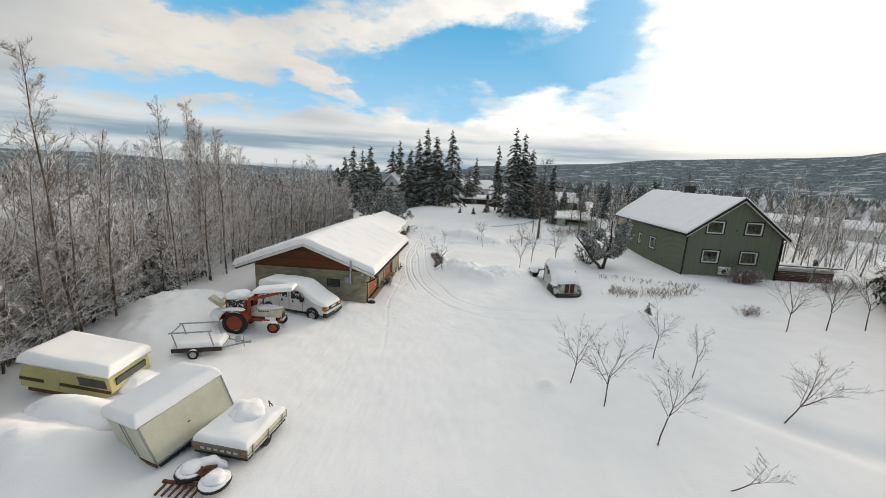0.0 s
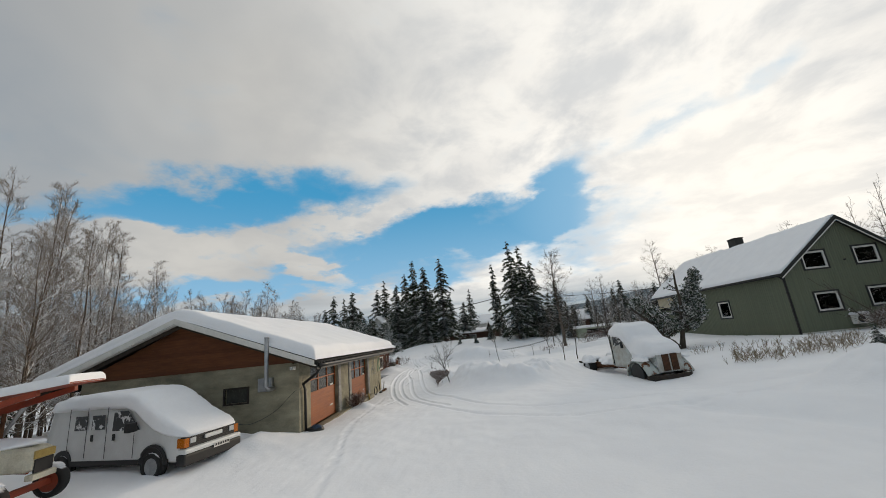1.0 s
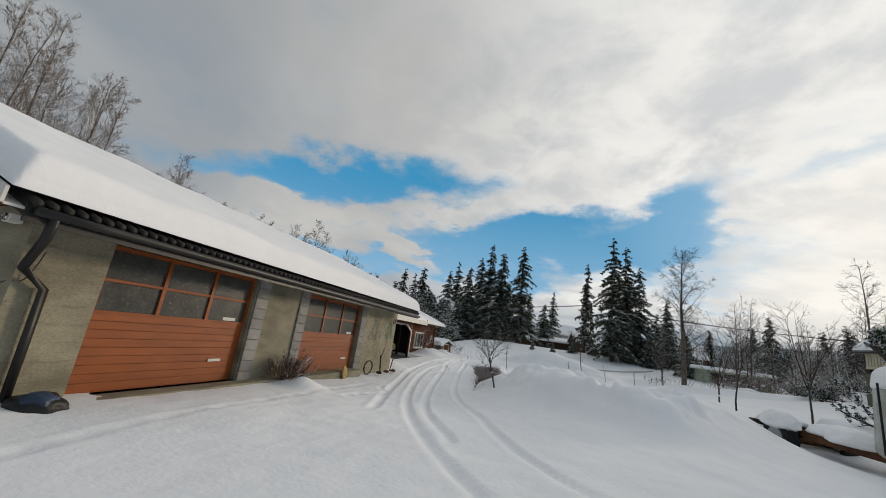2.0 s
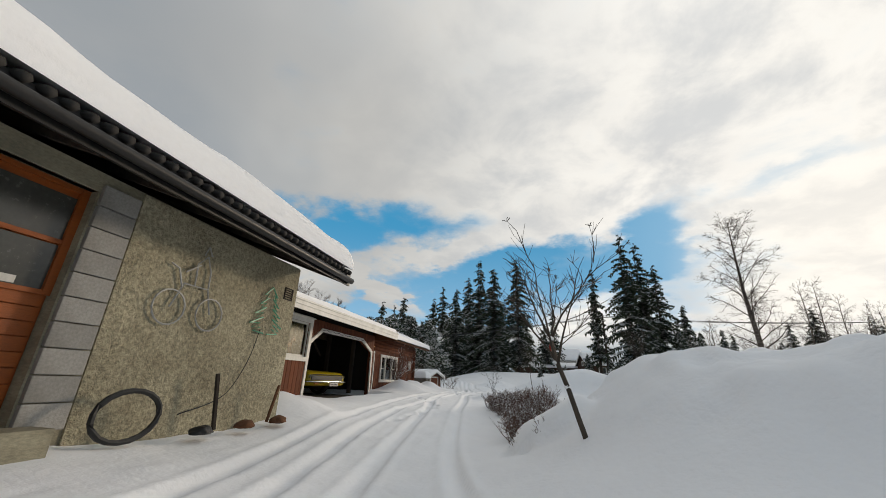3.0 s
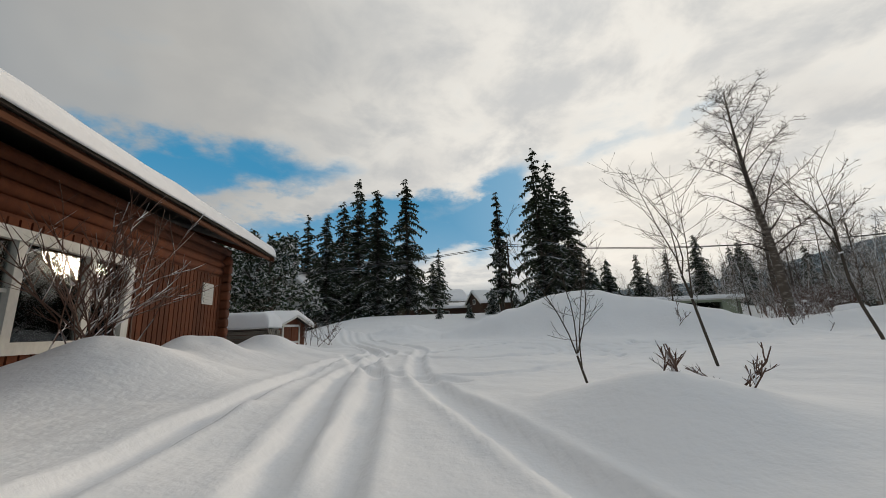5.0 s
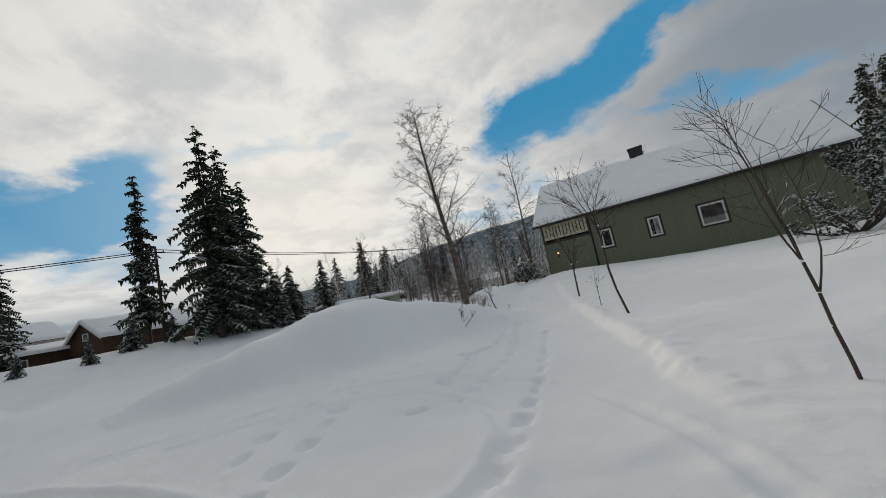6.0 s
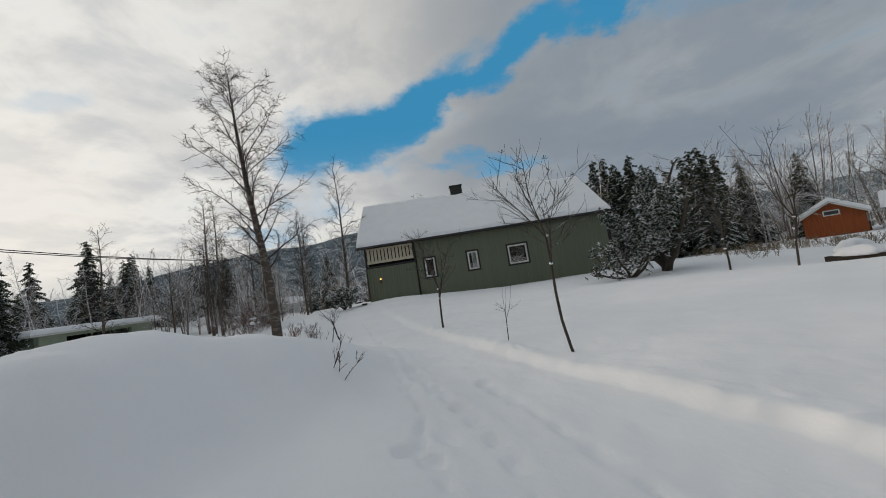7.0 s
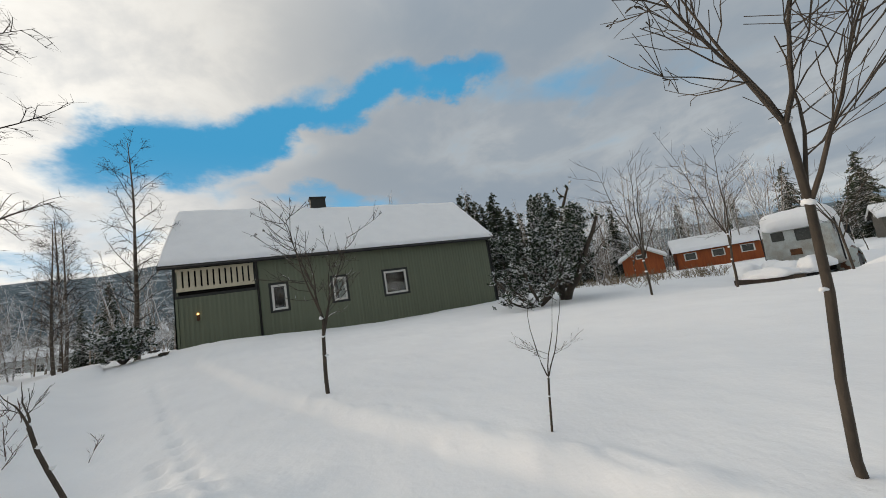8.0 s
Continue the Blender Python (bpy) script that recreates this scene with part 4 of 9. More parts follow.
def barn():
    t = thing("barn", "falu-red boarded barn with white trim and an open car bay", "barn")
    y0, y1, zt = 14.3, 23.35, 2.32
    board = bpy.data.meshes.new("board")
    bm = bx(bmesh.new(), -0.012, 0.024, -0.088, 0.088, 0.0, 1.0)
    bm.to_mesh(board)
    bm.free()
    board.materials.append(M["red_wood"])
    door, win, bay = (15.50, 16.75), (16.86, 17.98), (18.12, 23.02)

    def top_of(y):
        return zt

    wall = part("front_wall", wall_with_holes("x", BX, -0.12, y0, y1, -0.9, zt, [(*win, 1.07, 2.13), (*bay, -0.9, 1.98)]), "red_wood", t)
    for k in range(int((y1 - y0) / 0.19)):
        y = y0 + 0.09 + k * 0.19
        if bay[0] - 0.10 < y < bay[1] + 0.10:
            lo = 2.10
            if y < bay[0] + 0.65:
                lo = 1.62 + (y - bay[0]) * 0.72
            if y > bay[1] - 0.95:
                lo = 2.08 - (y - bay[1] + 0.95) * 0.45
            spans = [(lo, zt)]
        elif win[0] - 0.1 < y < win[1] + 0.1:
            spans = [(-0.5, 0.98), (2.22, zt)]
        elif door[0] - 0.05 < y < door[1] + 0.05:
            spans = [(2.05, zt)]
        else:
            spans = [(-0.5, zt)]
        for a, b in spans:
            piece("board", board, wall, Matrix.LocRotScale((BX + 0.012, y, a), None, (1, 1, b - a)))
    # white trim of door, window and bay
    dr = part("plank_door", box(BX, BX + 0.03, door[0], door[1], 0.0, 1.95), "red_wood", t, "red plank door with a white diagonal brace")
    for k in range(8):
        part("plank", box(BX + 0.03, BX + 0.05, door[0] + 0.02 + k * 0.155, door[0] + 0.16 + k * 0.155, 0.02, 1.93, 0.004), "red_wood", dr)
    for a, b, lo, hi in ((door[0] - 0.12, door[0], -0.2, 2.07), (door[1], door[1] + 0.13, -0.4, 2.20), (door[0], door[1], 1.95, 2.07)):
        part("door_trim", box(BX + 0.02, BX + 0.075, a, b, lo, hi, 0.006), "white_trim", dr)
    for lo in (0.10, 1.72):
        part("ledge", box(BX + 0.05, BX + 0.075, door[0] + 0.01, door[1] - 0.01, lo, lo + 0.11, 0.005), "white_trim", dr)
    part("brace", prism([(door[0] + 0.05, 0.21), (door[0] + 0.19, 0.21), (door[1] - 0.03, 1.72), (door[1] - 0.17, 1.72)], "x", BX + 0.05, BX + 0.073), "white_trim", dr)
    wn = part("barn_window", wall_with_holes("x", BX + 0.02, 0.06, win[0] - 0.14, win[1] + 0.14, 0.94, 2.27, [(*win, 1.07, 2.13)]), "white_trim", t, "single white-framed window")
    part("sash", wall_with_holes("x", BX - 0.06, 0.05, win[0], win[1], 1.07, 2.13, [(win[0] + 0.06, win[1] - 0.06, 1.13, 2.07)]), "white_trim", wn)
    gl = part("pane", box(BX - 0.045, BX - 0.038, win[0] + 0.06, win[1] - 0.06, 1.13, 2.07), "old_glass", wn)
    gl.visible_shadow = False
    part("cap", prism([(BX + 0.02, 2.27), (BX + 0.13, 2.27), (BX + 0.13, 2.30), (BX + 0.02, 2.34)], "y", win[0] - 0.18, win[1] + 0.18), "white_trim", wn)
    cv = bmesh.new()
    n = 40
    for s, (a, b) in ((0, (win[0] + 0.03, win[0] + 0.62)), (1, (win[1] - 0.55, win[1] - 0.02))):
        top = [cv.verts.new((BX - 0.20 + 0.035 * math.sin(i * 1.3), a + (b - a) * i / n, 2.1)) for i in range(n + 1)]
        low = [cv.verts.new((BX - 0.20 + 0.045 * math.sin(i * 1.3 + 0.3), a + (b - a) * i / n * (0.86 if s == 0 else 1), 1.08)) for i in range(n + 1)]
        for i in range(n):
            cv.faces.new((top[i], top[i + 1], low[i + 1], low[i]))
    part("curtain", cv, "curtain", wn, "cream curtain", smooth=True)
    # bay trim: posts, two mitred corners, head
    arch = [(bay[0], -0.15), (bay[0] + 0.02, 1.50), (bay[0] + 0.66, 1.95), (bay[1] - 1.05, 1.97), (bay[1] - 0.08, 1.58), (bay[1], -0.2)]
    out = [(bay[0] - 0.11, -0.15), (bay[0] - 0.09, 1.56), (bay[0] + 0.62, 2.07), (bay[1] - 1.02, 2.09), (bay[1] + 0.03, 1.66), (bay[1] + 0.11, -0.2)]
    for i in range(5):
        part("bay_trim", prism([arch[i], arch[i + 1], out[i + 1], out[i]], "x", BX + 0.02, BX + 0.07), "white_trim", t)
    part("bay_corner", prism([(bay[0] - 0.02, 1.45), (bay[0] + 0.7, 1.97), (bay[0] - 0.02, 2.0)], "x", BX - 0.10, BX + 0.015), "red_wood", t)
    part("bay_corner", prism([(bay[1] + 0.02, 1.60), (bay[1] - 1.1, 1.98), (bay[1] + 0.02, 2.0)], "x", BX - 0.10, BX + 0.015), "red_wood", t)
    part("string_light", tube([(BX + 0.085, y, 2.02 + 0.02 * math.sin(y * 14)) for y in np.linspace(bay[0] + 0.6, bay[1] - 1.0, 60)], 0.008, 4), "black", t)
    # other walls, and near-black panels that paint the inside dark
    part("end_wall", box(-9.6, BX - 0.12, y0, y0 + 0.12, -0.9, zt), "red_wood", t)
    part("end_wall", box(-9.6, BX - 0.12, y1 - 0.12, y1, -0.9, zt), "red_wood", t)
    part("back_wall", box(-9.72, -9.6, y0, y1, -0.9, zt), "red_wood", t)
    part("gable", prism([(-9.72, zt), (BX, zt), (-6.1, 3.75)], "y", y0, y0 + 0.12), "red_wood", t)
    part("gable", prism([(-9.72, zt), (BX, zt), (-6.1, 3.75)], "y", y1 - 0.12, y1), "red_wood", t)
    part("partition", box(-9.6, BX - 0.12, 17.98, 18.05, -0.4, zt), "dark_wood", t)
    part("earth_floor", box(-9.6, BX + 1.25, 18.05, 23.2, -0.9, -0.20), "soil", t, "oily gravel floor")
    part("inner_ceiling", box(-9.6, BX - 0.12, 18.05, y1 - 0.12, 2.30, 2.36), "inside_shade", t)
    for y, x in ((22.75, -3.4), (22.7, -4.6), (22.7, -6.0)):
        part("stud", box(x, x + 0.14, y, y + 0.14, -0.12, 2.3), "dark_wood", t)
    part("tie_beam", box(-4.9, -4.7, 18.05, 23.2, 2.10, 2.28), "dark_wood", t)
    part("knee_brace", tube([(-4.8, 21.6, 2.2), (-4.8, 22.6, 1.4)], 0.06, 4), "dark_wood", t)
    # roof with deep eave, rafters, white fascia
    ex, rz, rx = -1.50, 3.92, -6.1
    ez = 2.33
    for s, far in ((1, ex), (-1, 2 * rx - ex)):
        part("roof_slope", prism([(rx, rz), (far, ez + 0.05), (far, ez + 0.14), (rx, rz + 0.10)], "y", y0 - 0.4, y1 + 0.05), "grey_wood", t)
    for k in range(10):
        y = y0 + 0.1 + k * 0.98
        part("rafter", prism([(-3.2, ez + 0.55), (ex - 0.03, ez + 0.04), (ex - 0.03, ez - 0.10), (-3.2, ez + 0.40)], "y", y, y + 0.075), "brown_wood", t)
    part("fascia_board", box(ex - 0.02, ex + 0.015, y0 - 0.4, y1 + 0.05, 2.19, 2.34, 0.005), "white_trim", t)
    part("fascia_board", box(ex - 0.02, ex + 0.04, y0 - 0.4, y1 + 0.05, 2.31, 2.44, 0.005), "white_trim", t)
    part("drip_edge", box(ex + 0.03, ex + 0.065, y0 - 0.4, y1 + 0.05, 2.42, 2.47), "white_trim", t)
    part("soffit", box(BX, ex - 0.02, y1 - 0.02, y1 + 0.05, 2.16, 2.60), "brown_wood", t)
    # added near-black plate and linings for the shade under the eave and in the bay
    part("front_plate", box(BX - 0.30, BX - 0.13, y0, y1, zt - 0.05, 2.72), "inside_shade", t)
    part("bay_lining", box(-9.58, BX - 0.14, y1 - 0.15, y1 - 0.125, -0.9, 2.3), "inside_shade", t)
    part("bay_lining", box(-9.59, -9.56, 18.06, y1 - 0.16, -0.9, 2.3), "inside_shade", t)
    part("bay_lining", box(-9.55, BX - 0.14, 18.055, 18.08, -0.4, 2.3), "inside_shade", t)

    def slope(x, y):
        return rz + 0.10 - abs(x - rx) * (rz - ez - 0.04) / (ex - rx)

    snow_on("roof_snow", t, 2 * rx - ex, ex - 0.02, y0 - 0.4, y1 + 0.02, 0.0, 0.15, step_m=0.35, droop=0.03, seed=8, slope=slope)
    return t


def wooden_horse():
    """A carved horse standing inside the barn window, in one mesh."""
    t = thing("wooden_horse", "small carved brown wooden horse standing in the barn window", "figurine", pose(BX - 0.14, 17.22, 1.07))
    bm = loft([[(0.055 * math.cos(a), y, z + r * math.sin(a)) for a in [math.tau * k / 10 for k in range(10)]] for y, z, r in ((-0.17, 0.31, 0.05), (-0.14, 0.31, 0.085), (0.0, 0.30, 0.075), (0.13, 0.32, 0.085), (0.18, 0.33, 0.05))])
    for y in (-0.13, 0.13):
        for x in (-0.035, 0.035):
            tube([(x, y, 0.30), (x, y * 1.1, 0.13), (x, y * 1.15, 0.0)], [0.034, 0.022, 0.026], 7, bm)
    tube([(0, 0.14, 0.34), (0, 0.21, 0.46), (0, 0.24, 0.55)], [0.065, 0.05, 0.042], 8, bm)
    tube([(0, 0.22, 0.56), (0, 0.30, 0.50), (0, 0.34, 0.46)], [0.045, 0.036, 0.026], 8, bm)
    tube([(0, -0.17, 0.36), (0, -0.23, 0.28), (0, -0.22, 0.14)], [0.022, 0.024, 0.010], 6, bm)
    part("figure", bm, "carved_wood", t, smooth=True)
    return t


# ---- log cabin ----
CX = -2.9


def log_cabin():
    t = thing("log_cabin", "red log cabin with white window frames and snow on the roof", "cabin")
    y0, y1, zt = 23.36, 30.2, 2.35
    win, door = (25.05, 27.15, 0.48, 1.52), (23.66, 24.10, -0.35, 1.65)
    wall = part("front_wall", wall_with_holes("x", CX, -0.15, y0, y1, -0.8, zt, [win, door]), "red_wood", t)
    board = bpy.data.meshes.new("board")
    bm = bx(bmesh.new(), -0.01, 0.028, -0.052, 0.052, 0.0, 1.0)
    bm.to_mesh(board)
    bm.free()
    board.materials.append(M["red_wood"])
    for k in range(int((y1 - y0) / 0.13)):
        y = y0 + 0.06 + k * 0.13
        spans = [(-0.5, 1.75)]
        if win[0] - 0.16 < y < win[1] + 0.16:
            spans = [(-0.5, 0.36), (1.64, 1.75)]
        if y < door[1] + 0.1:
            spans = []
        for a, b in spans:
            piece("board", board, wall, Matrix.LocRotScale((CX + 0.01, y, a), None, (1, 1, b - a)))
    for k in range(4):
        z = 1.80 + k * 0.17
        part("log", tube([(CX - 0.02, y0, z + 0.08), (CX - 0.02, y1 + 0.22, z + 0.08)], 0.095, 8), "red_wood", t, smooth=True)
    for k in range(14):
        z = -0.45 + k * 0.20
        part("log", tube([(-8.6, y1, z), (CX + 0.16, y1, z)], 0.115, 8), "red_wood", t, smooth=True)
    fr = part("cabin_window", wall_with_holes("x", CX + 0.01, 0.07, win[0] - 0.13, win[1] + 0.13, win[2] - 0.13, win[3] + 0.13, [win]), "white_trim", t, "three-light white casement")
    for k in range(1, 3):
        y = win[0] + (win[1] - win[0]) * (0.28 if k == 1 else 0.72)
        part("mullion", box(CX - 0.06, CX + 0.05, y - 0.05, y + 0.05, win[2], win[3]), "white_trim", fr)
    for a, b in ((win[0], win[0] + 0.55), (win[1] - 0.55, win[1])):
        part("glazing_bar", box(CX - 0.03, CX + 0.02, a, b, 0.98, 1.02), "white_trim", fr)
    p = part("pane", box(CX - 0.02, CX - 0.012, win[0], win[1], win[2], win[3]), "glass", fr)
    p.visible_shadow = False
    part("curtain", box(CX - 0.22, CX - 0.20, win[0] + 0.05, win[0] + 0.5, win[2], win[3]), "white_trim", fr)
    dr = part("cabin_door", box(CX - 0.06, CX - 0.02, door[0], door[1], door[2], door[3]), "brown_wood", t, "brown door with white frame")
    part("door_frame", wall_with_holes("x", CX + 0.0, 0.05, door[0] - 0.08, door[1] + 0.08, door[2], door[3] + 0.08, [door]), "white_trim", dr)
    part("handle", box(CX - 0.02, CX + 0.04, door[1] - 0.10, door[1] - 0.06, 0.65, 0.85), "black", dr)
    lamp = part("wall_lamp", tube([(CX + 0.02, 23.62, 1.86), (CX + 0.12, 23.62, 1.86)], 0.02, 6), "black", t)
    bm = bmesh.new()
    bmesh.ops.create_uvsphere(bm, u_segments=12, v_segments=8, radius=0.075)
    bmesh.ops.translate(bm, verts=bm.verts[:], vec=(CX + 0.14, 23.62, 1.92))
    part("globe", bm, LAMP_MAT, lamp, "lit glass globe", smooth=True)
    v = part("vent_grille", box(CX + 0.02, CX + 0.06, 29.30, 29.72, 1.12, 1.55), "white_trim", t)
    for k in range(6):
        part("slat", box(CX + 0.06, CX + 0.075, 29.34, 29.68, 1.15 + k * 0.065, 1.185 + k * 0.065), "white_trim", v)
    part("end_wall", box(-8.6, CX - 0.15, y1 - 0.15, y1 - 0.02, -0.8, zt), "red_wood", t)
    part("back_wall", box(-8.75, -8.6, y0, y1, -0.8, zt), "red_wood", t)
    rx, rz, ex, ez = -5.75, 3.75, -2.05, 2.36
    part("gable", prism([(-8.75, zt), (CX, zt), (rx, rz - 0.05)], "y", y1 - 0.15, y1), "red_wood", t)
    for s, far in ((1, ex), (-1, 2 * rx - ex)):
        part("roof_slope", prism([(rx, rz), (far, ez), (far, ez + 0.07), (rx, rz + 0.09)], "y", y0, y1 + 0.75), "dark_wood", t)
        part("bargeboard", prism([(rx, rz + 0.05), (far, ez + 0.05), (far, ez - 0.10), (rx, rz - 0.10)], "y", y1 + 0.75, y1 + 0.79), "brown_wood", t)
    part("eave_log", tube([(ex - 0.12, y0, ez - 0.02), (ex - 0.12, y1 + 0.7, ez - 0.02)], 0.05, 6), "brown_wood", t)

    def slope(x, y):
        return rz + 0.08 - abs(x - rx) * (rz - ez) / (ex - rx)

    snow_on("roof_snow", t, 2 * rx - ex, ex + 0.03, y0, y1 + 0.8, 0.0, 0.20, step_m=0.3, droop=0.04, seed=12, slope=slope)
    return t


def lamp_mat():
    m = bpy.data.materials.new("lamp_globe")
    m.use_nodes = True
    n = Nodes(m.node_tree)
    e = n.add("ShaderNodeEmission", {"Color": (1.0, 0.55, 0.18, 1), "Strength": 2.2})
    n.add("ShaderNodeOutputMaterial", {"Surface": e.outputs[0]})
    return m


LAMP_MAT = lamp_mat()


# ---- green house ----
def green_house():
    t = thing("house", "sage-green boarded house with dark trim under a snowy roof", "house")
    x0, x1, y0, y1, zb, zt = 31.75, 41.75, 15.75, 35.1, -0.3, 5.25
    rx, rz = (x0 + x1) / 2, 9.15
    wc = [(22.38, 23.88, 2.07, 3.55), (26.30, 27.10, 2.15, 3.55), (29.70, 30.50, 2.10, 3.54)]
    gw = [(33.63, 35.40, 2.02, 3.42), (37.66, 39.45, 2.08, 3.48), (33.60, 35.40, 5.30, 6.66), (37.62, 39.40, 5.36, 6.70)]
    bal = (31.3, 34.95, 3.55, 5.05)
    side = part("side_wall", wall_with_holes("x", x0, 0.2, y0 + 0.2, y1, zb, zt + 0.15, [*wc, bal]), "green_paint", t)
    front = part("gable_wall", wall_with_holes("y", y0, 0.2, x0, x1, 0.55, zt, [(a, b, c, min(d, zt)) for a, b, c, d in gw[:2]] + [(a, b, c, zt) for a, b, c, d in gw[2:] if c < zt]), "green_paint", t)
    for lo, hi in ((zt, 5.36), (5.36, 6.66), (6.66, 6.70), (6.70, rz - 0.1)):
        a, b = [(x1 - x0) / 2 * (rz - z) / (rz - zt) for z in (lo, hi)]
        cuts = [(g_[0], g_[1]) for g_ in gw[2:] if g_[2] < (lo + hi) / 2 < g_[3]]
        edges = [rx - a, *[e for c in cuts for e in c], rx + a]
        tops = [rx - b, *[e for c in cuts for e in c], rx + b]
        for i in range(0, len(edges), 2):
            part("gable_panel", prism([(edges[i], lo), (edges[i + 1], lo), (tops[i + 1], hi), (tops[i], hi)], "y", y0, y0 + 0.2), "green_paint", t)
    part("foundation", box(x0 + 0.03, x1 - 0.03, y0 + 0.03, y1 - 0.03, -0.8, 0.6), "white_trim", t, "pale rendered foundation")
    part("back_wall", box(x1 - 0.2, x1, y0, y1, zb, zt), "green_paint", t)
    part("far_gable", prism([(x0, zb), (x1, zb), (x1, zt), (rx, rz - 0.1), (x0, zt)], "y", y1 - 0.2, y1), "green_paint", t)
    part("upper_floor", box(x0 + 0.2, x1 - 0.2, y0 + 0.2, y1 - 0.2, 3.6, 3.75), "inside_shade", t)
    part("cross_wall", box(x0 + 2.5, x0 + 2.6, y0 + 0.2, y1 - 0.2, 0.6, 3.6), "inside_shade", t)
    # profiled boards: narrow ribs
    rib = bpy.data.meshes.new("board")
    bm = bx(bmesh.new(), -0.055, 0.055, -0.022, 0.004, 0.0, 1.0)
    bm.to_mesh(rib)
    bm.free()
    rib.materials.append(M["green_paint"])
    k = 0
    x = x0 + 0.1
    while x < x1 - 0.05:
        top = zt + (rz - zt) * (1 - abs(x - rx) / (rx - x0)) - 0.08
        spans = [(0.55, top)]
        for a, b, c, d in gw:
            if a - 0.14 < x < b + 0.14:
                spans = [q for s in spans for q in ((s[0], min(s[1], c - 0.12)), (max(s[0], d + 0.12), s[1])) if q[1] > q[0] + 0.05]
        for a, b in spans:
            piece("board", rib, front, Matrix.LocRotScale((x, y0, a), None, (1, 1, b - a)))
        x += 0.19
    turn = Euler((0, 0, -math.pi / 2)).to_quaternion()
    y = y0 + 0.12
    while y < y1 - 0.05:
        spans = [(zb, zt + 0.1)]
        for a, b, c, d in [*wc, bal]:
            if a - 0.12 < y < b + 0.12:
                spans = [q for s in spans for q in ((s[0], min(s[1], c - 0.12)), (max(s[0], d + 0.12), s[1])) if q[1] > q[0] + 0.05]
        for a, b in spans:
            piece("board", rib, side, Matrix.LocRotScale((x0, y, a), turn, (1, 1, b - a)))
        y += 0.21
    # windows
    for (a, b, c, d) in gw:
        w = part("window", wall_with_holes("y", y0 - 0.05, 0.08, a - 0.12, b + 0.12, c - 0.12, d + 0.12, [(a, b, c, d)]), "dark_trim", t, "dark-cased window with a white sash")
        part("sash", wall_with_holes("y", y0 - 0.02, 0.09, a, b, c, d, [(a + 0.13, b - 0.13, c + 0.13, d - 0.13)]), "white_trim", w)
        p = part("pane", box(a + 0.13, b - 0.13, y0 + 0.03, y0 + 0.04, c + 0.13, d - 0.13), "glass", w)
        p.visible_shadow = False
        part("blind", box(a + 0.05, b - 0.05, y0 + 0.16, y0 + 0.18, c + (0.05 if c > 5 else 0.02), d), "curtain", w)
    for (a, b, c, d) in wc:
        w = part("window", wall_with_holes("x", x0 - 0.05, 0.08, a - 0.13, b + 0.13, c - 0.13, d + 0.13, [(a, b, c, d)]), "dark_trim", t, "dark-cased window with a white sash")
        part("sash", wall_with_holes("x", x0 - 0.02, 0.09, a, b, c, d, [(a + 0.12, b - 0.12, c + 0.12, d - 0.12)]), "white_trim", w)
        p = part("pane", box(x0 + 0.03, x0 + 0.04, a + 0.12, b - 0.12, c + 0.12, d - 0.12), "glass", w)
        p.visible_shadow = False
    part("curtain", box(x0 + 0.3, x0 + 0.34, 26.3, 26.75, 2.1, 3.5), "white_trim", t)
    # balcony recess with cream railing
    part("balcony_floor", box(x0, x0 + 2.2, bal[0], bal[1], 3.45, 3.55), "dark_wood", t)
    # near-black back: the shade of the recess is in its colour
    part("balcony_back", box(x0 + 2.1, x0 + 2.2, bal[0], bal[1], 3.55, 5.2), "inside_shade", t)
    part("balcony_rail", box(x0 - 0.05, x0 + 0.02, bal[0], bal[1], 4.82, 4.95), "cream_trim", t)
    part("balcony_rail", box(x0 - 0.05, x0 + 0.02, bal[0], bal[1], 3.75, 3.95), "cream_trim", t)
    for k in range(13):
        y = bal[0] + 0.02 + k * (bal[1] - bal[0]) / 13
        part("baluster", box(x0 - 0.04, x0 + 0.01, y, y + 0.20, 3.90, 4.85), "cream_trim", t)
    part("balcony_trim", wall_with_holes("x", x0 - 0.03, 0.05, bal[0] - 0.12, bal[1] + 0.12, bal[2] - 0.15, bal[3] + 0.1, [bal]), "dark_trim", t)
    lamp = part("porch_lamp", box(x0 - 0.16, x0, 34.0, 34.12, 2.15, 2.45, 0.03), "rust", t, "brass porch lamp")
    bm = bmesh.new()
    bmesh.ops.create_uvsphere(bm, u_segments=10, v_segments=6, radius=0.06)
    bmesh.ops.translate(bm, verts=bm.verts[:], vec=(x0 - 0.14, 34.06, 2.5))
    part("globe", bm, LAMP_MAT, lamp, "lit lamp glass")
    # roof
    ex, ez, yy0, yy1 = x0 - 0.42, 4.98, y0 - 0.45, y1 + 0.5
    for s, far in ((1, ex), (-1, 2 * rx - ex)):
        part("roof_slope", prism([(rx, rz), (far, ez), (far, ez + 0.14), (rx, rz + 0.16)], "y", yy0, yy1), "roofing", t)
        for y in (yy0 - 0.03, yy1):
            part("bargeboard", prism([(rx, rz + 0.18), (far - s * 0.02, ez + 0.16), (far - s * 0.02, ez - 0.14), (rx, rz - 0.16)], "y", y, y + 0.035), "dark_trim", t)
            part("bargeboard_trim", prism([(rx, rz - 0.16), (far, ez - 0.14), (far, ez - 0.24), (rx, rz - 0.26)], "y", y + 0.004, y + 0.03), "white_trim", t)
        part("gutter", tube([(far - s * 0.05, yy0, ez + 0.02), (far - s * 0.05, yy1, ez + 0.02)], 0.075, 8), "gutter", t, smooth=True)
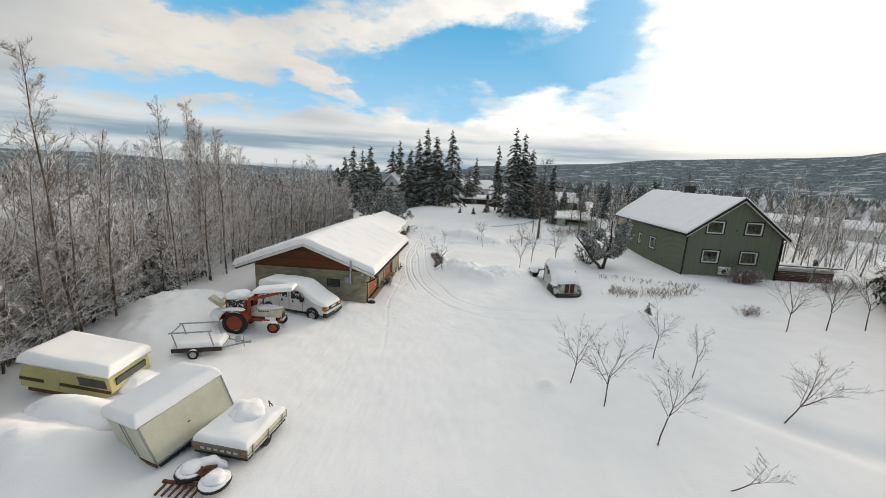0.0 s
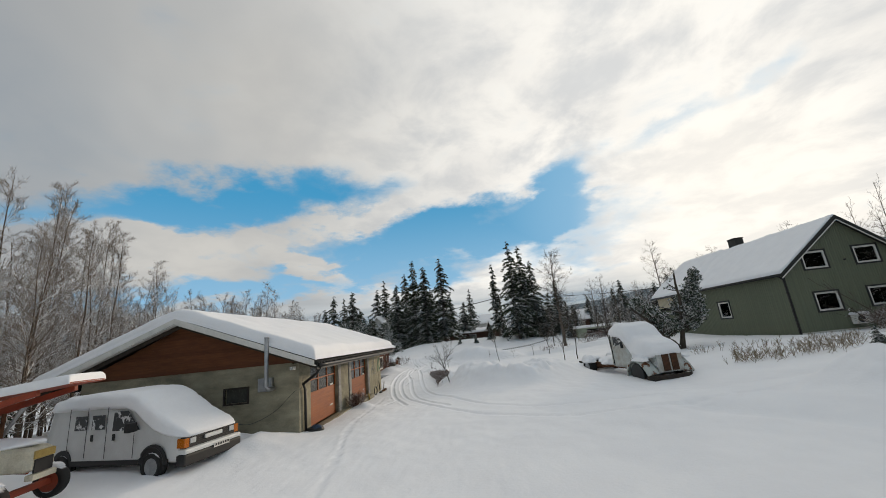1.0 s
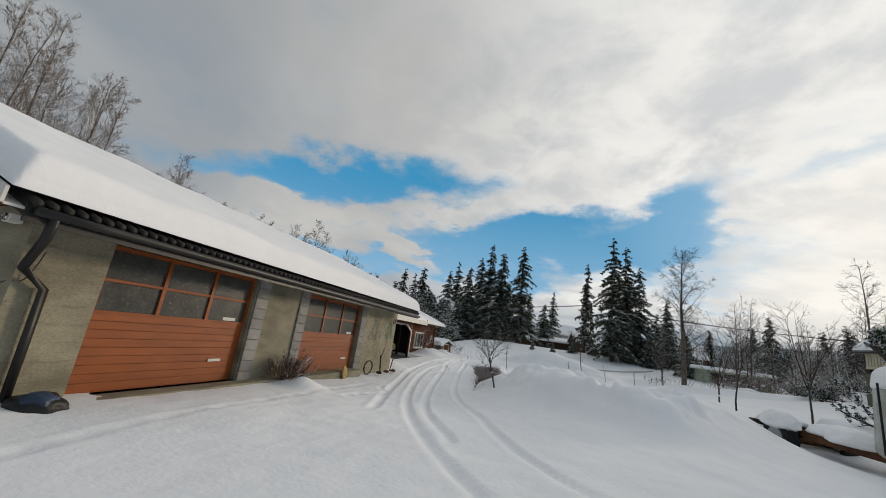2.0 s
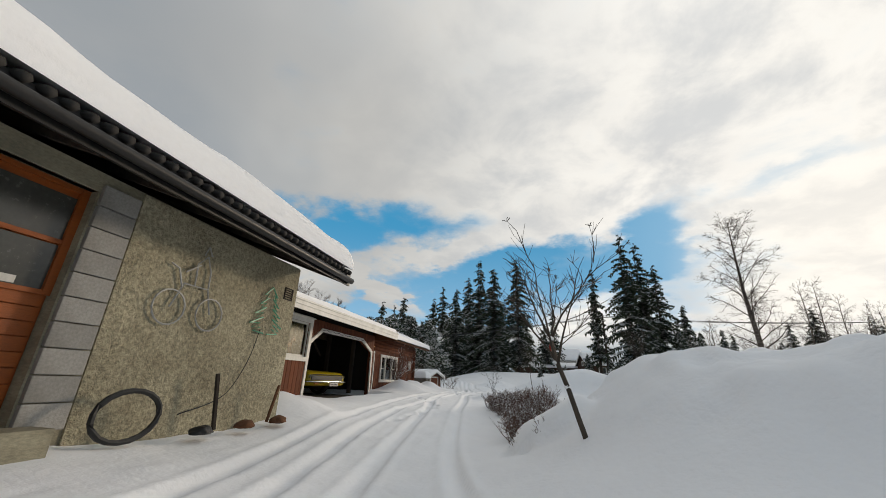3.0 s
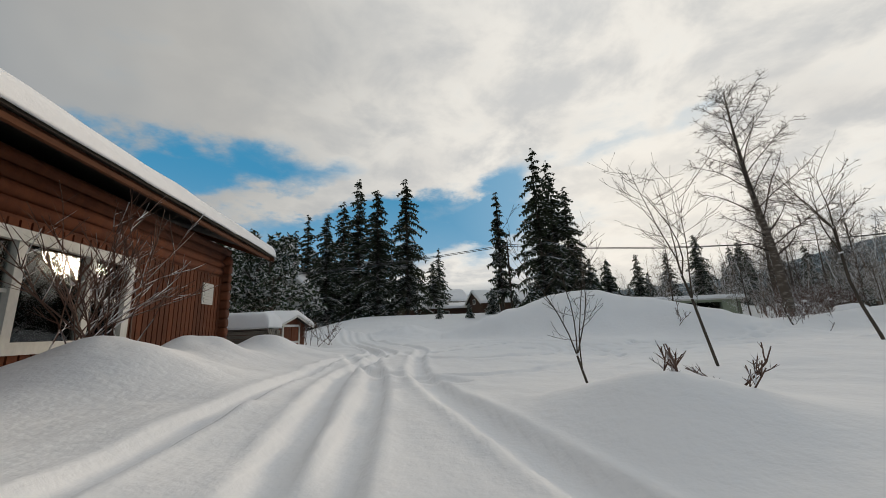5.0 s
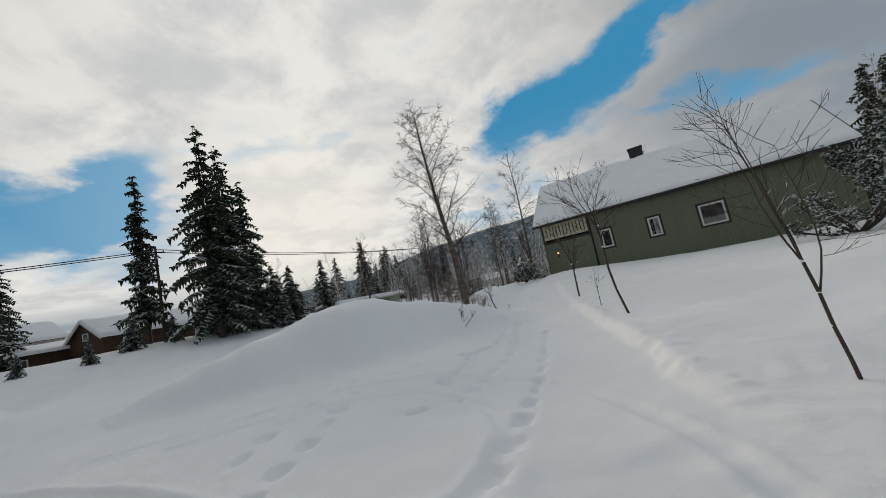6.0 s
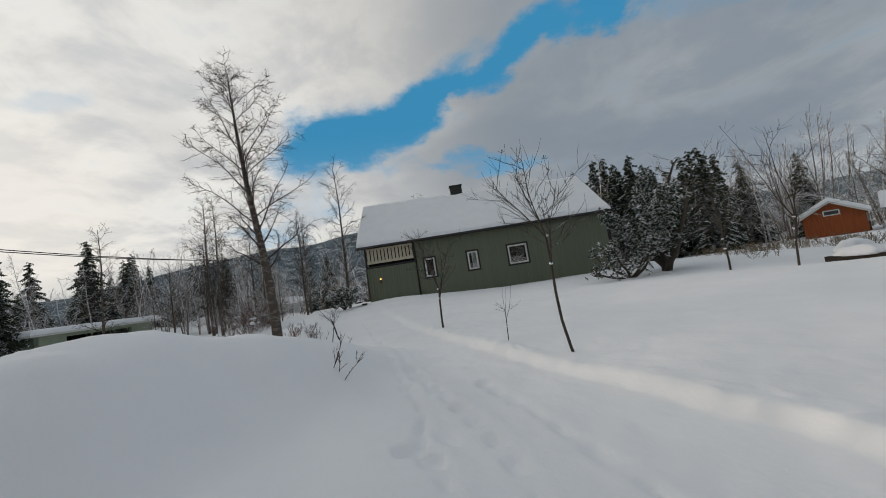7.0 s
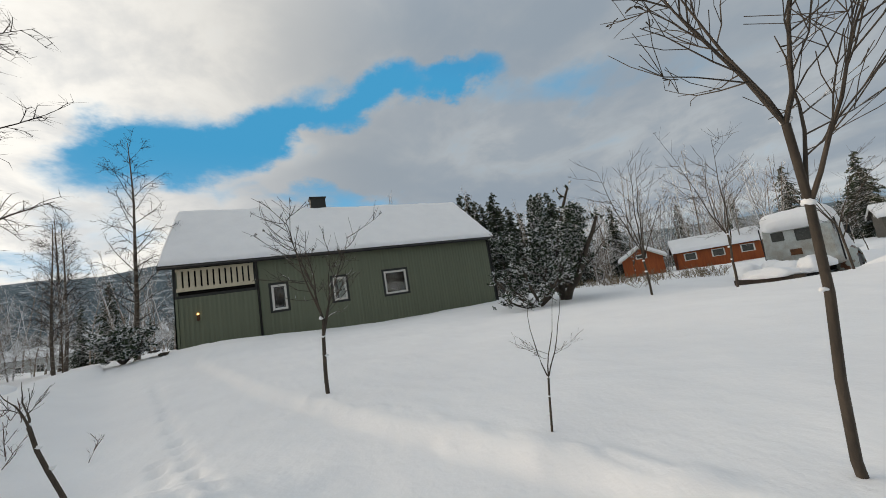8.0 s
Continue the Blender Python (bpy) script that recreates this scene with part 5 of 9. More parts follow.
    for x, y in ((x0 - 0.06, y0 - 0.08), (x0 - 0.08, 31.15), (x1 + 0.02, y0 - 0.08)):
        part("downpipe", tube([(x + (-0.3 if x < rx else 0.3), y, ez - 0.05), (x, y, ez - 0.35), (x, y, 0.2)], 0.06, 8), "gutter", t, smooth=True)
    part("corner_trim", box(x0 - 0.03, x0 + 0.10, y0 - 0.03, y0 + 0.10, 0.5, zt), "dark_trim", t)

    def slope(x, y):
        return rz + 0.14 - abs(x - rx) * (rz - ez) / (rx - ex) - 0.05 * max(0, 1 - abs(x - rx) / 0.6) + 0.17 * float(step(28.0, 28.35, y + 0.25 * math.sin(2.3 * x) + 0.12 * abs(x - rx))) * float(step(0.2, 1.0, abs(x - ex)))

    snow_on("roof_snow", t, ex + 0.04, 2 * rx - ex - 0.04, yy0 + 0.05, yy1, 0.0, 0.24, step_m=0.25, droop=0.02, seed=21, slope=slope, lump=0.10)
    ch = part("chimney", box(rx + 0.1, rx + 1.0, 26.2, 27.3, 8.3, 10.25, 0.03), "dark_trim", t, "black sheet-clad chimney")
    part("cap", box(rx + 0.04, rx + 1.06, 26.14, 27.36, 10.25, 10.33), "dark_trim", ch)
    hp = part("heat_pump", box(35.55, 36.55, y0 - 0.55, y0 - 0.15, 0.85, 1.55, 0.03), "white_trim", t, "white outdoor heat pump")
    part("grille", tube([(35.92, y0 - 0.55, 1.2), (35.92, y0 - 0.57, 1.2)], 0.26, 16), "black", hp)
    snow_on("pump_snow", hp, 35.5, 36.6, y0 - 0.6, y0 - 0.1, 1.55, 0.14, step_m=0.12, droop=0.02, seed=2)
    part("pump_pipe", tube([(36.3, y0 - 0.06, 1.5), (36.3, y0 - 0.06, 2.9)], 0.05, 6), "green_paint", hp)
    part("gable_vent", tube([(36.75, y0 - 0.10, 5.75), (36.75, y0, 5.75)], 0.07, 8), "black", t)
    return t


garage()
barn()
wooden_horse()
log_cabin()
green_house()

# ---- trees ----
class Wood:
    """Collects branch tubes as plain vertex and face lists."""

    def __init__(self, seed):
        self.v, self.f, self.rng = [], [], random.Random(seed)

    def limb(self, pts, r0, r1, sides=3):
        n, base = len(pts), len(self.v)
        for i, p in enumerate(pts):
            d = (pts[min(i + 1, n - 1)] - pts[max(i - 1, 0)]).normalized()
            u = d.cross(Vector((0.3, 0.2, 1)) if abs(d.z) < 0.9 else Vector((1, 0.1, 0))).normalized()
            w = d.cross(u)
            r = r0 + (r1 - r0) * i / (n - 1)
            for k in range(sides):
                a = math.tau * k / sides
                self.v.append(p + r * (math.cos(a) * u + math.sin(a) * w))
        for i in range(n - 1):
            for k in range(sides):
                a, b = base + i * sides + k, base + i * sides + (k + 1) % sides
                self.f.append((a, b, b + sides, a + sides))

    def grow(self, p, d, length, r0, r1, segs, wander, lift, sides=3):
        """A wandering limb; returns its points."""
        pts = [p.copy()]
        d = d.normalized()
        for _ in range(segs):
            d = (d + Vector([self.rng.gauss(0, wander) for _ in range(3)]) + Vector((0, 0, lift))).normalized()
            pts.append(pts[-1] + d * length / segs)
        self.limb(pts, r0, r1, sides)
        return pts

    def twig(self, p, d, length, r):
        """A straight tapering twig."""
        b, d = len(self.v), d.normalized()
        s = d.cross(Vector((0.3, 0.2, 1))).normalized() * r
        w = d.cross(s)
        self.v.extend((p + s, p - 0.5 * s + 0.87 * w, p - 0.5 * s - 0.87 * w, p + d * length))
        self.f.extend(((b, b + 1, b + 3), (b + 1, b + 2, b + 3), (b + 2, b, b + 3)))

    def spur(self, p, d, length, r):
        """A fine twig: a flat strip that carries snow, and an upright one below it."""
        b, d = len(self.v), d.normalized()
        s = d.cross(Vector((0, 0, 1))).normalized() * r
        n = s.cross(d).normalized() * r * 0.8
        q = p + d * length
        self.v.extend((p + s, p - s, q, p, p - n))
        self.f.extend(((b, b + 2, b + 1), (b + 3, b + 2, b + 4)))


def spruce(name, seed, h, label, width=0.20, base=0.06, thin=1.0, group=""):
    """A spruce: tapered trunk and whorls of drooping boughs hung with tufts."""
    rng = random.Random(seed)
    t = thing(name, label, "tree", group=group)
    w = Wood(seed)
    trunk = w.grow(Vector((0, 0, -0.3)), Vector((0, 0, 1)), h + 0.3, h * 0.014, 0.02, 8, 0.004, 0.05, 7)
    raw("trunk", w.v, w.f, "bark", t, smooth=True)
    v, f = [], []
    z = h * base
    while z < h * 0.985:
        u = z / h
        R = 1.5 * h * width * (1 - u) ** 0.75 * (0.75 + 0.4 * rng.random()) + 0.22
        m = max(6, int(9.5 * thin - 3 * u))
        a0 = rng.random() * 6.28
        for k in range(m):
            if rng.random() < 0.24:
                continue
            a = a0 + math.tau * k / m + rng.uniform(-0.3, 0.3)
            L = R * rng.uniform(0.42, 1.38)
            zz, sag = z + rng.uniform(-1.0, 1.0) * (0.3 + h * 0.02), rng.uniform(0.30, 0.75)
            d = Vector((math.cos(a), math.sin(a), 0))
            s = Vector((-d.y, d.x, 0))
            n = max(3, int(L / 0.27))
            for i in range(n):
                q = (i + 0.6) / n
                c = d * (L * q) + Vector((0, 0, zz + L * (0.06 * q - sag * q * q) + rng.uniform(-0.05, 0.05)))
                wd = (0.34 + 0.30 * (1 - q)) * (0.45 + 0.75 * (1 - u)) * rng.uniform(0.8, 1.35)
                ln = L / n * 1.5
                for side in (-1, 1):
                    b = len(v)
                    tip = c + s * (side * wd) + d * (ln * rng.uniform(0.1, 0.9)) + Vector((rng.gauss(0, 0.07), rng.gauss(0, 0.07), -0.34 * wd - rng.uniform(-0.05, 0.22)))
                    v.extend((c - d * ln * 0.4 + Vector((0, 0, 0.05)), c + d * ln * 0.6 + Vector((0, 0, 0.02)), tip))
                    f.append((b, b + 1, b + 2) if side < 0 else (b + 1, b, b + 2))
                b = len(v)
                v.extend((c - d * ln * 0.4, c + d * ln * 0.5, c + Vector((rng.uniform(-0.1, 0.1), rng.uniform(-0.1, 0.1), -wd * rng.uniform(0.9, 2.0)))))
                f.append((b, b + 1, b + 2))
        z += h * 0.022 * rng.uniform(0.8, 1.2) + 0.05
    raw("crown", v, f, "needles", t)
    return t


def put(tree, x, y, s=1.0, rz=0.0, dz=0.0, sz=None):
    return copy_thing(tree, Matrix.LocRotScale((x, y, g(x, y) + dz), Euler((0, 0, rz)), (s, s, sz or s)))


def set_at(tree, x, y, rz=0.0, dz=0.0, lean=(0, 0)):
    tree.matrix_basis = Matrix.LocRotScale((x, y, g(x, y) + dz), Euler((lean[0], lean[1], rz)), (1, 1, 1))
    return tree


SPR = [spruce("spruce", 40 + k, hh, "tall dark spruce with snow on its boughs", wd, bs, th, group="spruces beyond the lot") for k, (hh, wd, bs, th) in enumerate(
    ((19.6, 0.118, 0.08, 1.0), (19.0, 0.125, 0.10, 0.95), (15.6, 0.068, 0.14, 0.7), (17.4, 0.14, 0.05, 1.0), (12.0, 0.20, 0.02, 1.0)))]
set_at(SPR[0], 17.2, 60.3)
set_at(SPR[1], 2.3, 69.9)
set_at(SPR[2], 13.9, 65.9)
set_at(SPR[3], -1.6, 69.8)
set_at(SPR[4], -18.6, 76.5)
for k, x, y, s in ((0, 19.4, 61.6, 0.94), (1, 21.4, 62.0, 0.80), (3, 20.2, 63.8, 0.72), (4, 22.5, 60.2, 0.50), (0, -4.2, 71.0, 0.99), (1, -6.5, 73.0, 0.92), (3, -8.2, 70.0, 0.86), (4, -10.5, 74, 0.9),
                   (0, -12.8, 79, 0.95), (1, -15.5, 82, 0.9), (3, -21.5, 80, 1.0), (0, -25, 84, 0.86), (1, -27.5, 83, 0.95), (3, -31, 86, 0.9), (4, -34, 88, 1.1), (0, -37, 90, 0.72), (4, -41, 92, 0.9),
                   (4, -14, 64, 0.62), (4, -11.5, 61, 0.5), (3, -17, 68, 0.6), (4, 26, 70, 0.7), (3, 30, 78, 0.7), (4, 7, 84, 0.8), (0, 9, 92, 0.7), (1, -2, 90, 0.8), (3, 3, 98, 0.8), (4, 24.5, 62.5, 0.32), (4, 11.8, 63, 0.25), (4, 8.6, 60.5, 0.14), (4, 5.4, 61, 0.12), (4, 14.8, 63.4, 0.2)):
    put(SPR[k], x, y, s, rz=x)

def tufted(name, seed, limbs, label, category, material="pine_needles", tuft=0.22, per=9, spikes=12, tufts=7):
    """A bushy pine: crooked limbs carrying round tufts of needles."""
    w, rng = Wood(seed), random.Random(seed)
    v, f = [], []

    def clump(c, r):
        for _ in range(spikes):
            d = Vector((rng.gauss(0, 1), rng.gauss(0, 1), rng.gauss(0.25, 0.9))).normalized()
            s = d.cross(Vector((rng.gauss(0, 1), rng.gauss(0, 1), rng.gauss(0, 1)))).normalized() * r * 0.34
            b = len(v)
            v.extend((c - d * r * 0.15 + s, c - d * r * 0.15 - s, c + d * r * rng.uniform(0.7, 1.15)))
            f.append((b, b + 1, b + 2))

    t = thing(name, label, category)
    for p, d, L, r in limbs:
        pts = w.grow(Vector(p), Vector(d), L, r, r * 0.3, 6, 0.13, 0.10, 6)
        for k in range(per):
            u = 0.30 + 0.70 * (k + rng.random()) / per
            i = min(int(u * 6), 5)
            q = pts[i].lerp(pts[i + 1], u * 6 - i)
            dd = Vector((rng.gauss(0, 1), rng.gauss(0, 1), rng.uniform(-0.25, 0.75))).normalized()
            tw = w.grow(q, dd, L * (0.50 - 0.30 * u) * rng.uniform(0.7, 1.2), r * 0.35, r * 0.1, 3, 0.15, 0.08)
            for j in range(tufts):
                z = tw[min(3, 1 + j % 3)] + Vector([rng.gauss(0, tuft * 0.9) for _ in range(3)])
                clump(z, tuft * rng.uniform(0.75, 1.3))
        for j in range(3):
            clump(pts[-1] + Vector((rng.gauss(0, 0.06), rng.gauss(0, 0.06), j * 0.12)), tuft)
    raw("trunk", w.v, w.f, "bark", t, smooth=True)
    raw("crown", v, f, material, t)
    return t


# crooked mountain pines beside the house
def crowned(leaders, seed, side=2.2, step_=0.42):
    """Limbs of a pine with several leaders, each with whorls that shorten upwards."""
    rng, out = random.Random(seed), []
    for (p, d, L, r) in leaders:
        p, d = Vector(p), Vector(d).normalized()
        out.append((p, d, L, r))
        z = L * 0.28
        while z < L * 0.96:
            u = z / L
            for k in range(4 if u < 0.8 else 3):
                a = rng.uniform(0, math.tau)
                out.append((p + d * z, (math.cos(a), math.sin(a), 0.35 + 0.5 * u), (1 - u) * side * rng.uniform(0.7, 1.15) + 0.30, 0.035 + 0.03 * (1 - u)))
            z += step_
    return out


pine_limbs = crowned([((0, 0, -0.2), (-0.50, 0.15, 0.85), 5.0, 0.20), ((0.15, 0, -0.1), (0.30, -0.15, 1.0), 6.3, 0.19), ((0.1, 0.1, 0.3), (0.75, 0.30, 0.8), 4.8, 0.13)], 4, 1.7)
set_at(tufted("pine", 5, pine_limbs, "bushy many-stemmed pine dusted with snow beside the house", "tree", tuft=0.17, per=6, spikes=12, tufts=4), 23.4, 16.9)
low_limbs = [((0, 0, -0.1), (math.cos(a), math.sin(a), 0.42), 2.6, 0.09) for a in np.linspace(0, 5.4, 7)]
set_at(tufted("pine", 9, low_limbs, "low sprawling pine heavy with snow beside the house wall", "tree", tuft=0.15, per=7, tufts=4), 22.6, 19.4)
bush_limbs = [((0, 0, 0), (0.7 * math.cos(a), 0.7 * math.sin(a), 0.8), 1.5, 0.05) for a in np.linspace(0, 5.6, 8)]
set_at(tufted("juniper", 15, bush_limbs, "round evergreen shrub capped with snow by the house corner", "shrub", tuft=0.16, per=8), 29.6, 36.6)
set_at(tufted("juniper", 16, bush_limbs, "dark evergreen shrub under snow beyond the house corner", "shrub", tuft=0.15, per=6), 31.5, 43.0)
tall_limbs = [((0, 0, 0.2 + 0.62 * k), (math.cos(2.4 * k), math.sin(2.4 * k), 0.55), 3.5 - 0.33 * k, 0.07) for k in range(9)] + [((0, 0, -0.2), (0, 0, 1), 5.3, 0.14)]
PINE = tufted("pine", 19, tall_limbs, "young pine laden with snow behind the cabin", "tree", tuft=0.26, per=9)
set_at(PINE, -6.0, 43.5)
put(PINE, -9.5, 42.0, 1.05, 1.0)
put(PINE, -12.5, 44.5, 1.1, 2.0)
put(PINE, -8.3, 46.5, 1.15, 4.0)
put(SPR[4], 20.7, -0.3, 0.10, 0.3, dz=-0.35)

# ---- birches and the bare wood ----
def birch_tree(seed, h, r, label, lo=0.24, wide=0.25, limbs=38, dense=1.0):
    """A bare birch: a long stem, arching limbs in an oval crown, and fine hanging twigs."""
    w, tw, rng = Wood(seed), Wood(seed + 700), random.Random(seed)
    trunk = w.grow(Vector((0, 0, -0.4)), Vector((0.02, 0, 1)), h + 0.2, r, 0.018, 14, 0.018, 0.03, 7)
    for i in range(limbs):
        t = lo + (0.985 - lo) * (i + rng.random()) / limbs
        k = min(int(t * 14), 13)
        p = trunk[k].lerp(trunk[k + 1], t * 14 - k)
        a = i * 2.4 + rng.gauss(0, 0.4)
        L = h * wide * math.sqrt(max(0.10, 1 - ((t - 0.46) / 0.56) ** 2)) * rng.uniform(0.65, 1.15)
        limb = tw.grow(p, Vector((math.cos(a), math.sin(a), 0.55 + 0.85 * t)), L, 0.012 + r * 0.22 * (1 - t), 0.006, 6, 0.10, -0.02, 4)
        for j in range(int((3 + 4.2 * L) * dense)):
            u = 0.12 + 0.88 * rng.random()
            m = min(int(u * 6), 5)
            q = limb[m].lerp(limb[m + 1], u * 6 - m)
            ax = (limb[m + 1] - limb[m]).normalized()
            side = ax.cross(Vector([rng.gauss(0, 1) for _ in range(3)])).normalized()
            sub = tw.grow(q, ax * 0.7 + side * 0.8, (0.30 + 0.24 * L * (1.1 - u)) * rng.uniform(0.6, 1.3), 0.011, 0.006, 3, 0.16, -0.10)
            for e in range(int(5 * dense)):
                v = sub[rng.choice((1, 2, 3))]
                tw.twig(v, Vector((rng.gauss(0, 0.6), rng.gauss(0, 0.6), rng.uniform(-0.9, 0.35))) + ax * 0.5, rng.uniform(0.18, 0.48), 0.0062)
    t = thing("birch", label, "tree")
    raw("trunk", w.v, w.f, "dark_birch", t, smooth=True)
    raw("crown", tw.v, tw.f, "birch_twig", t)
    return t


birch = birch_tree(71, 13.0, 0.23, "tall bare birch with fine drooping twigs", dense=1.35)
set_at(birch, 19.6, 37.0, dz=0.25)
birch_b = birch_tree(72, 12.5, 0.14, "slender bare birch among the trees by the house", 0.20, 0.20, 34, 0.9)
set_at(birch_b, 33.6, 37.2)
for x, y, s, r in ((20.0, 45.0, 0.52, 1), (26.5, 43.5, 0.72, 1), (28.8, 45.5, 0.78, 2), (31.5, 47.0, 0.7, 4), (48, 46, 1.0, 5), (56, 40, 0.9, 6), (46.5, 30.5, 0.95, 3), (52, 26, 0.9, 1)):
    put(birch_b, x, y, s, r)
for x, y, k, r in ((35.5, 45.0, 0.62, 0.4), (38.5, 42.5, 0.75, 1.7), (41.0, 48.5, 0.85, 2.9), (33.5, 47.5, 0.55, 4.2), (45.0, 44.5, 0.9, 5.5), (37.0, 51.0, 0.7, 0.9), (43.5, 53.0, 0.8, 2.2), (30.0, 49.0, 0.5, 3.3)):
    put(birch_b, x, y, k, r)


def alder(seed, h, r, count, side, fine, label, lo=0.10, wide=0.24, stems=1):
    """A slim bare tree: ascending limbs, flat sprays of side twigs, snow lying along them."""
    w, tw, rng = Wood(seed), Wood(seed + 500), random.Random(seed)
    for s in range(stems):
        a0 = math.tau * s / stems + seed
        out = 0.16 if stems > 1 else 0.0
        hh = h * (1 - 0.14 * s)
        trunk = w.grow(Vector((out * math.cos(a0), out * math.sin(a0), -0.3)), Vector((out * math.cos(a0), out * math.sin(a0), 1)), hh, r, 0.012, 9, 0.04, 0.03, 5)
        for i in range(count):
            t = lo + (0.98 - lo) * (i + rng.random()) / count
            k = min(int(t * 9), 8)
            p = trunk[k].lerp(trunk[k + 1], t * 9 - k)
            a, up = rng.uniform(0, math.tau), 0.30 + 1.55 * t + rng.gauss(0, 0.22)
            d = Vector((math.cos(a), math.sin(a), up))
            L = hh * (wide * (1 - t) ** 0.8 + 0.055) * rng.uniform(0.6, 1.2)
            limb = tw.grow(p, d, L, 0.010 + r * 0.20 * (1 - t), 0.009, 4, 0.12, 0.03)
            for j in range(side):
                u = 0.15 + 0.85 * (j + rng.random()) / side
                m = min(int(u * 4), 3)
                q = limb[m].lerp(limb[m + 1], u * 4 - m)
                ax = (limb[m + 1] - limb[m]).normalized()
                flat = ax.cross(Vector((rng.gauss(0, 0.35), rng.gauss(0, 0.35), 1))).normalized() * rng.choice((-1, 1))
                spray = tw.grow(q, ax * 0.75 + flat * 0.8, L * (0.50 - 0.28 * u) * rng.uniform(0.6, 1.3), 0.012, 0.007, 2, 0.16, 0.05)
                for e in range(fine):
                    v = spray[rng.choice((0, 1, 1))].lerp(spray[2], rng.random())
                    tw.spur(v, ax * 0.7 + Vector((rng.gauss(0, 0.7), rng.gauss(0, 0.7), rng.gauss(0.12, 0.35))), L * rng.uniform(0.12, 0.30) + 0.08, 0.0075)
    t = thing("alder", label, "tree", group="wood beside the yard")
    raw("trunk", w.v, w.f, "alder_bark", t, smooth=True)
    raw("crown", tw.v, tw.f, "frost_bark", t)
    return t


rime = "leafless alder rimed with snow in a dense wood"
WOODS = [alder(100 + k, hh, rr_, cn, sd, fn, rime, lo, wd, st) for k, (hh, rr_, cn, sd, fn, lo, wd, st) in enumerate((
    (14.0, 0.090, 46, 7, 8, 0.06, 0.25, 1), (13.0, 0.080, 44, 7, 8, 0.06, 0.27, 1), (11.5, 0.08, 22, 7, 8, 0.08, 0.27, 2), (9.5, 0.08, 32, 9, 8, 0.06, 0.31, 1), (6.0, 0.05, 14, 8, 7, 0.06, 0.36, 3), (14.8, 0.095, 46, 7, 8, 0.12, 0.22, 1),
    (12.5, 0.10, 26, 4, 3, 0.08, 0.24, 1), (10.5, 0.08, 13, 4, 3, 0.06, 0.26, 2)))]
FAR = []


def far_tree(x, y, s, rz):
    FAR.append((x, y, s, rz))

rng = random.Random(11)
FIRST = {0: (-12.6, -14.5), 1: (-13.6, -11.4), 2: (-14.2, -7.6), 3: (-14.6, 3.0), 4: (-15.0, 9.0), 5: (-12.9, -9.4), 6: (-30, -6), 7: (-31, 6)}
for k, (x, y) in FIRST.items():
    set_at(WOODS[k], x, y)


def wood_edge(y):
    return float(np.interp(y, (-24, -13, -8.5, 2.5, 13, 26, 50), (-15.5, -12.4, -13.3, -14.2, -16.8, -15.5, -16)))


for row, (off, gap) in enumerate(((0.3, 1.6), (2.0, 1.7), (3.9, 2.0), (6.8, 3.0), (10.0, 3.6), (14.5, 4.4))):
    y = -23.0 + row * 0.7
    while y < 47:
        x = wood_edge(y) - off + rng.gauss(0, 0.5)
        if row > 3:
            k, q = rng.choice((6, 6, 7)), 0.95
        elif y < 3:
            k, q = rng.choice((0, 1, 5, 0, 2)) if row else rng.choice((0, 1, 2, 3, 5)), 0.76
        elif y < 10.5:
            k, q = rng.choice((0, 5, 1)), 0.98 if row else 0.86
        else:
            k, q = rng.choice((2, 3, 2, 1)) if row else rng.choice((3, 4, 3)), 0.88
        put(WOODS[k], x, y, rng.uniform(0.86, 1.08) * q, rng.uniform(0, 6.28))
        y += gap * rng.uniform(0.7, 1.3)
for k in range(34):
    y = rng.uniform(11, 44)
    put(WOODS[4], wood_edge(y) - rng.uniform(0.2, 6.5), y, rng.uniform(1.15, 1.55), rng.uniform(0, 6.28))
for x, y, s in ((-14.5, -10.5, 0.45), (-15.5, -7.5, 0.5), (-16, -4.0, 0.55), (-15.3, -1.6, 0.42), (-17, 0.5, 0.5), (-15, -13, 0.5), (-18, -9, 0.6), (-16.5, 3.0, 0.36), (-18, -15, 0.6), (-16.5, -12, 0.55), (-15.2, -5.8, 0.4), (-19, -5, 0.6), (-20, -1, 0.6), (-19.5, -12, 0.65)):
    put(SPR[4], x, y, s, x * 3)
# the wood beyond the start, and trees east and north of the house
for k in range(84):
    x, y = rng.uniform(-16, 70), -42 - 26 * rng.random() ** 1.6
    far_tree(x, y, rng.uniform(0.65, 0.95), rng.uniform(0, 6))
for k in range(20):
    x, y = rng.uniform(14, 60), rng.uniform(-64, -44)
    put(SPR[rng.choice((3, 4))], x, y, rng.uniform(0.55, 0.85), k)
for az, d, h in ((115.0, 50, 13.5), (116.3, 52, 14), (118.0, 51, 12.2), (119.4, 54, 13.2), (125.4, 56, 12.6), (126.4, 57, 13.2), (127.8, 55, 11.8), (128.8, 60, 12.6), (123.6, 58, 11.5), (131, 62, 11), (136, 64, 10.5)):
    put(SPR[3], 3 + d * math.sin(radians(az)), 29.4 + d * math.cos(radians(az)), h / 17.4, az)
for k in range(90):
    az, d = radians(rng.uniform(123, 152)), rng.uniform(54, 76)
    far_tree(3 + d * math.sin(az), 29.4 + d * math.cos(az), rng.uniform(0.9, 1.15), k)
for x, y, s in ((47, 2, 0.62), (49.5, 0.5, 0.7), (46, 5.0, 0.75), (52, 4, 0.8), (55, -2, 0.8), (50, 8, 0.6), (43.5, -1.5, 0.7)):
    put(SPR[3], x, y, s, x)
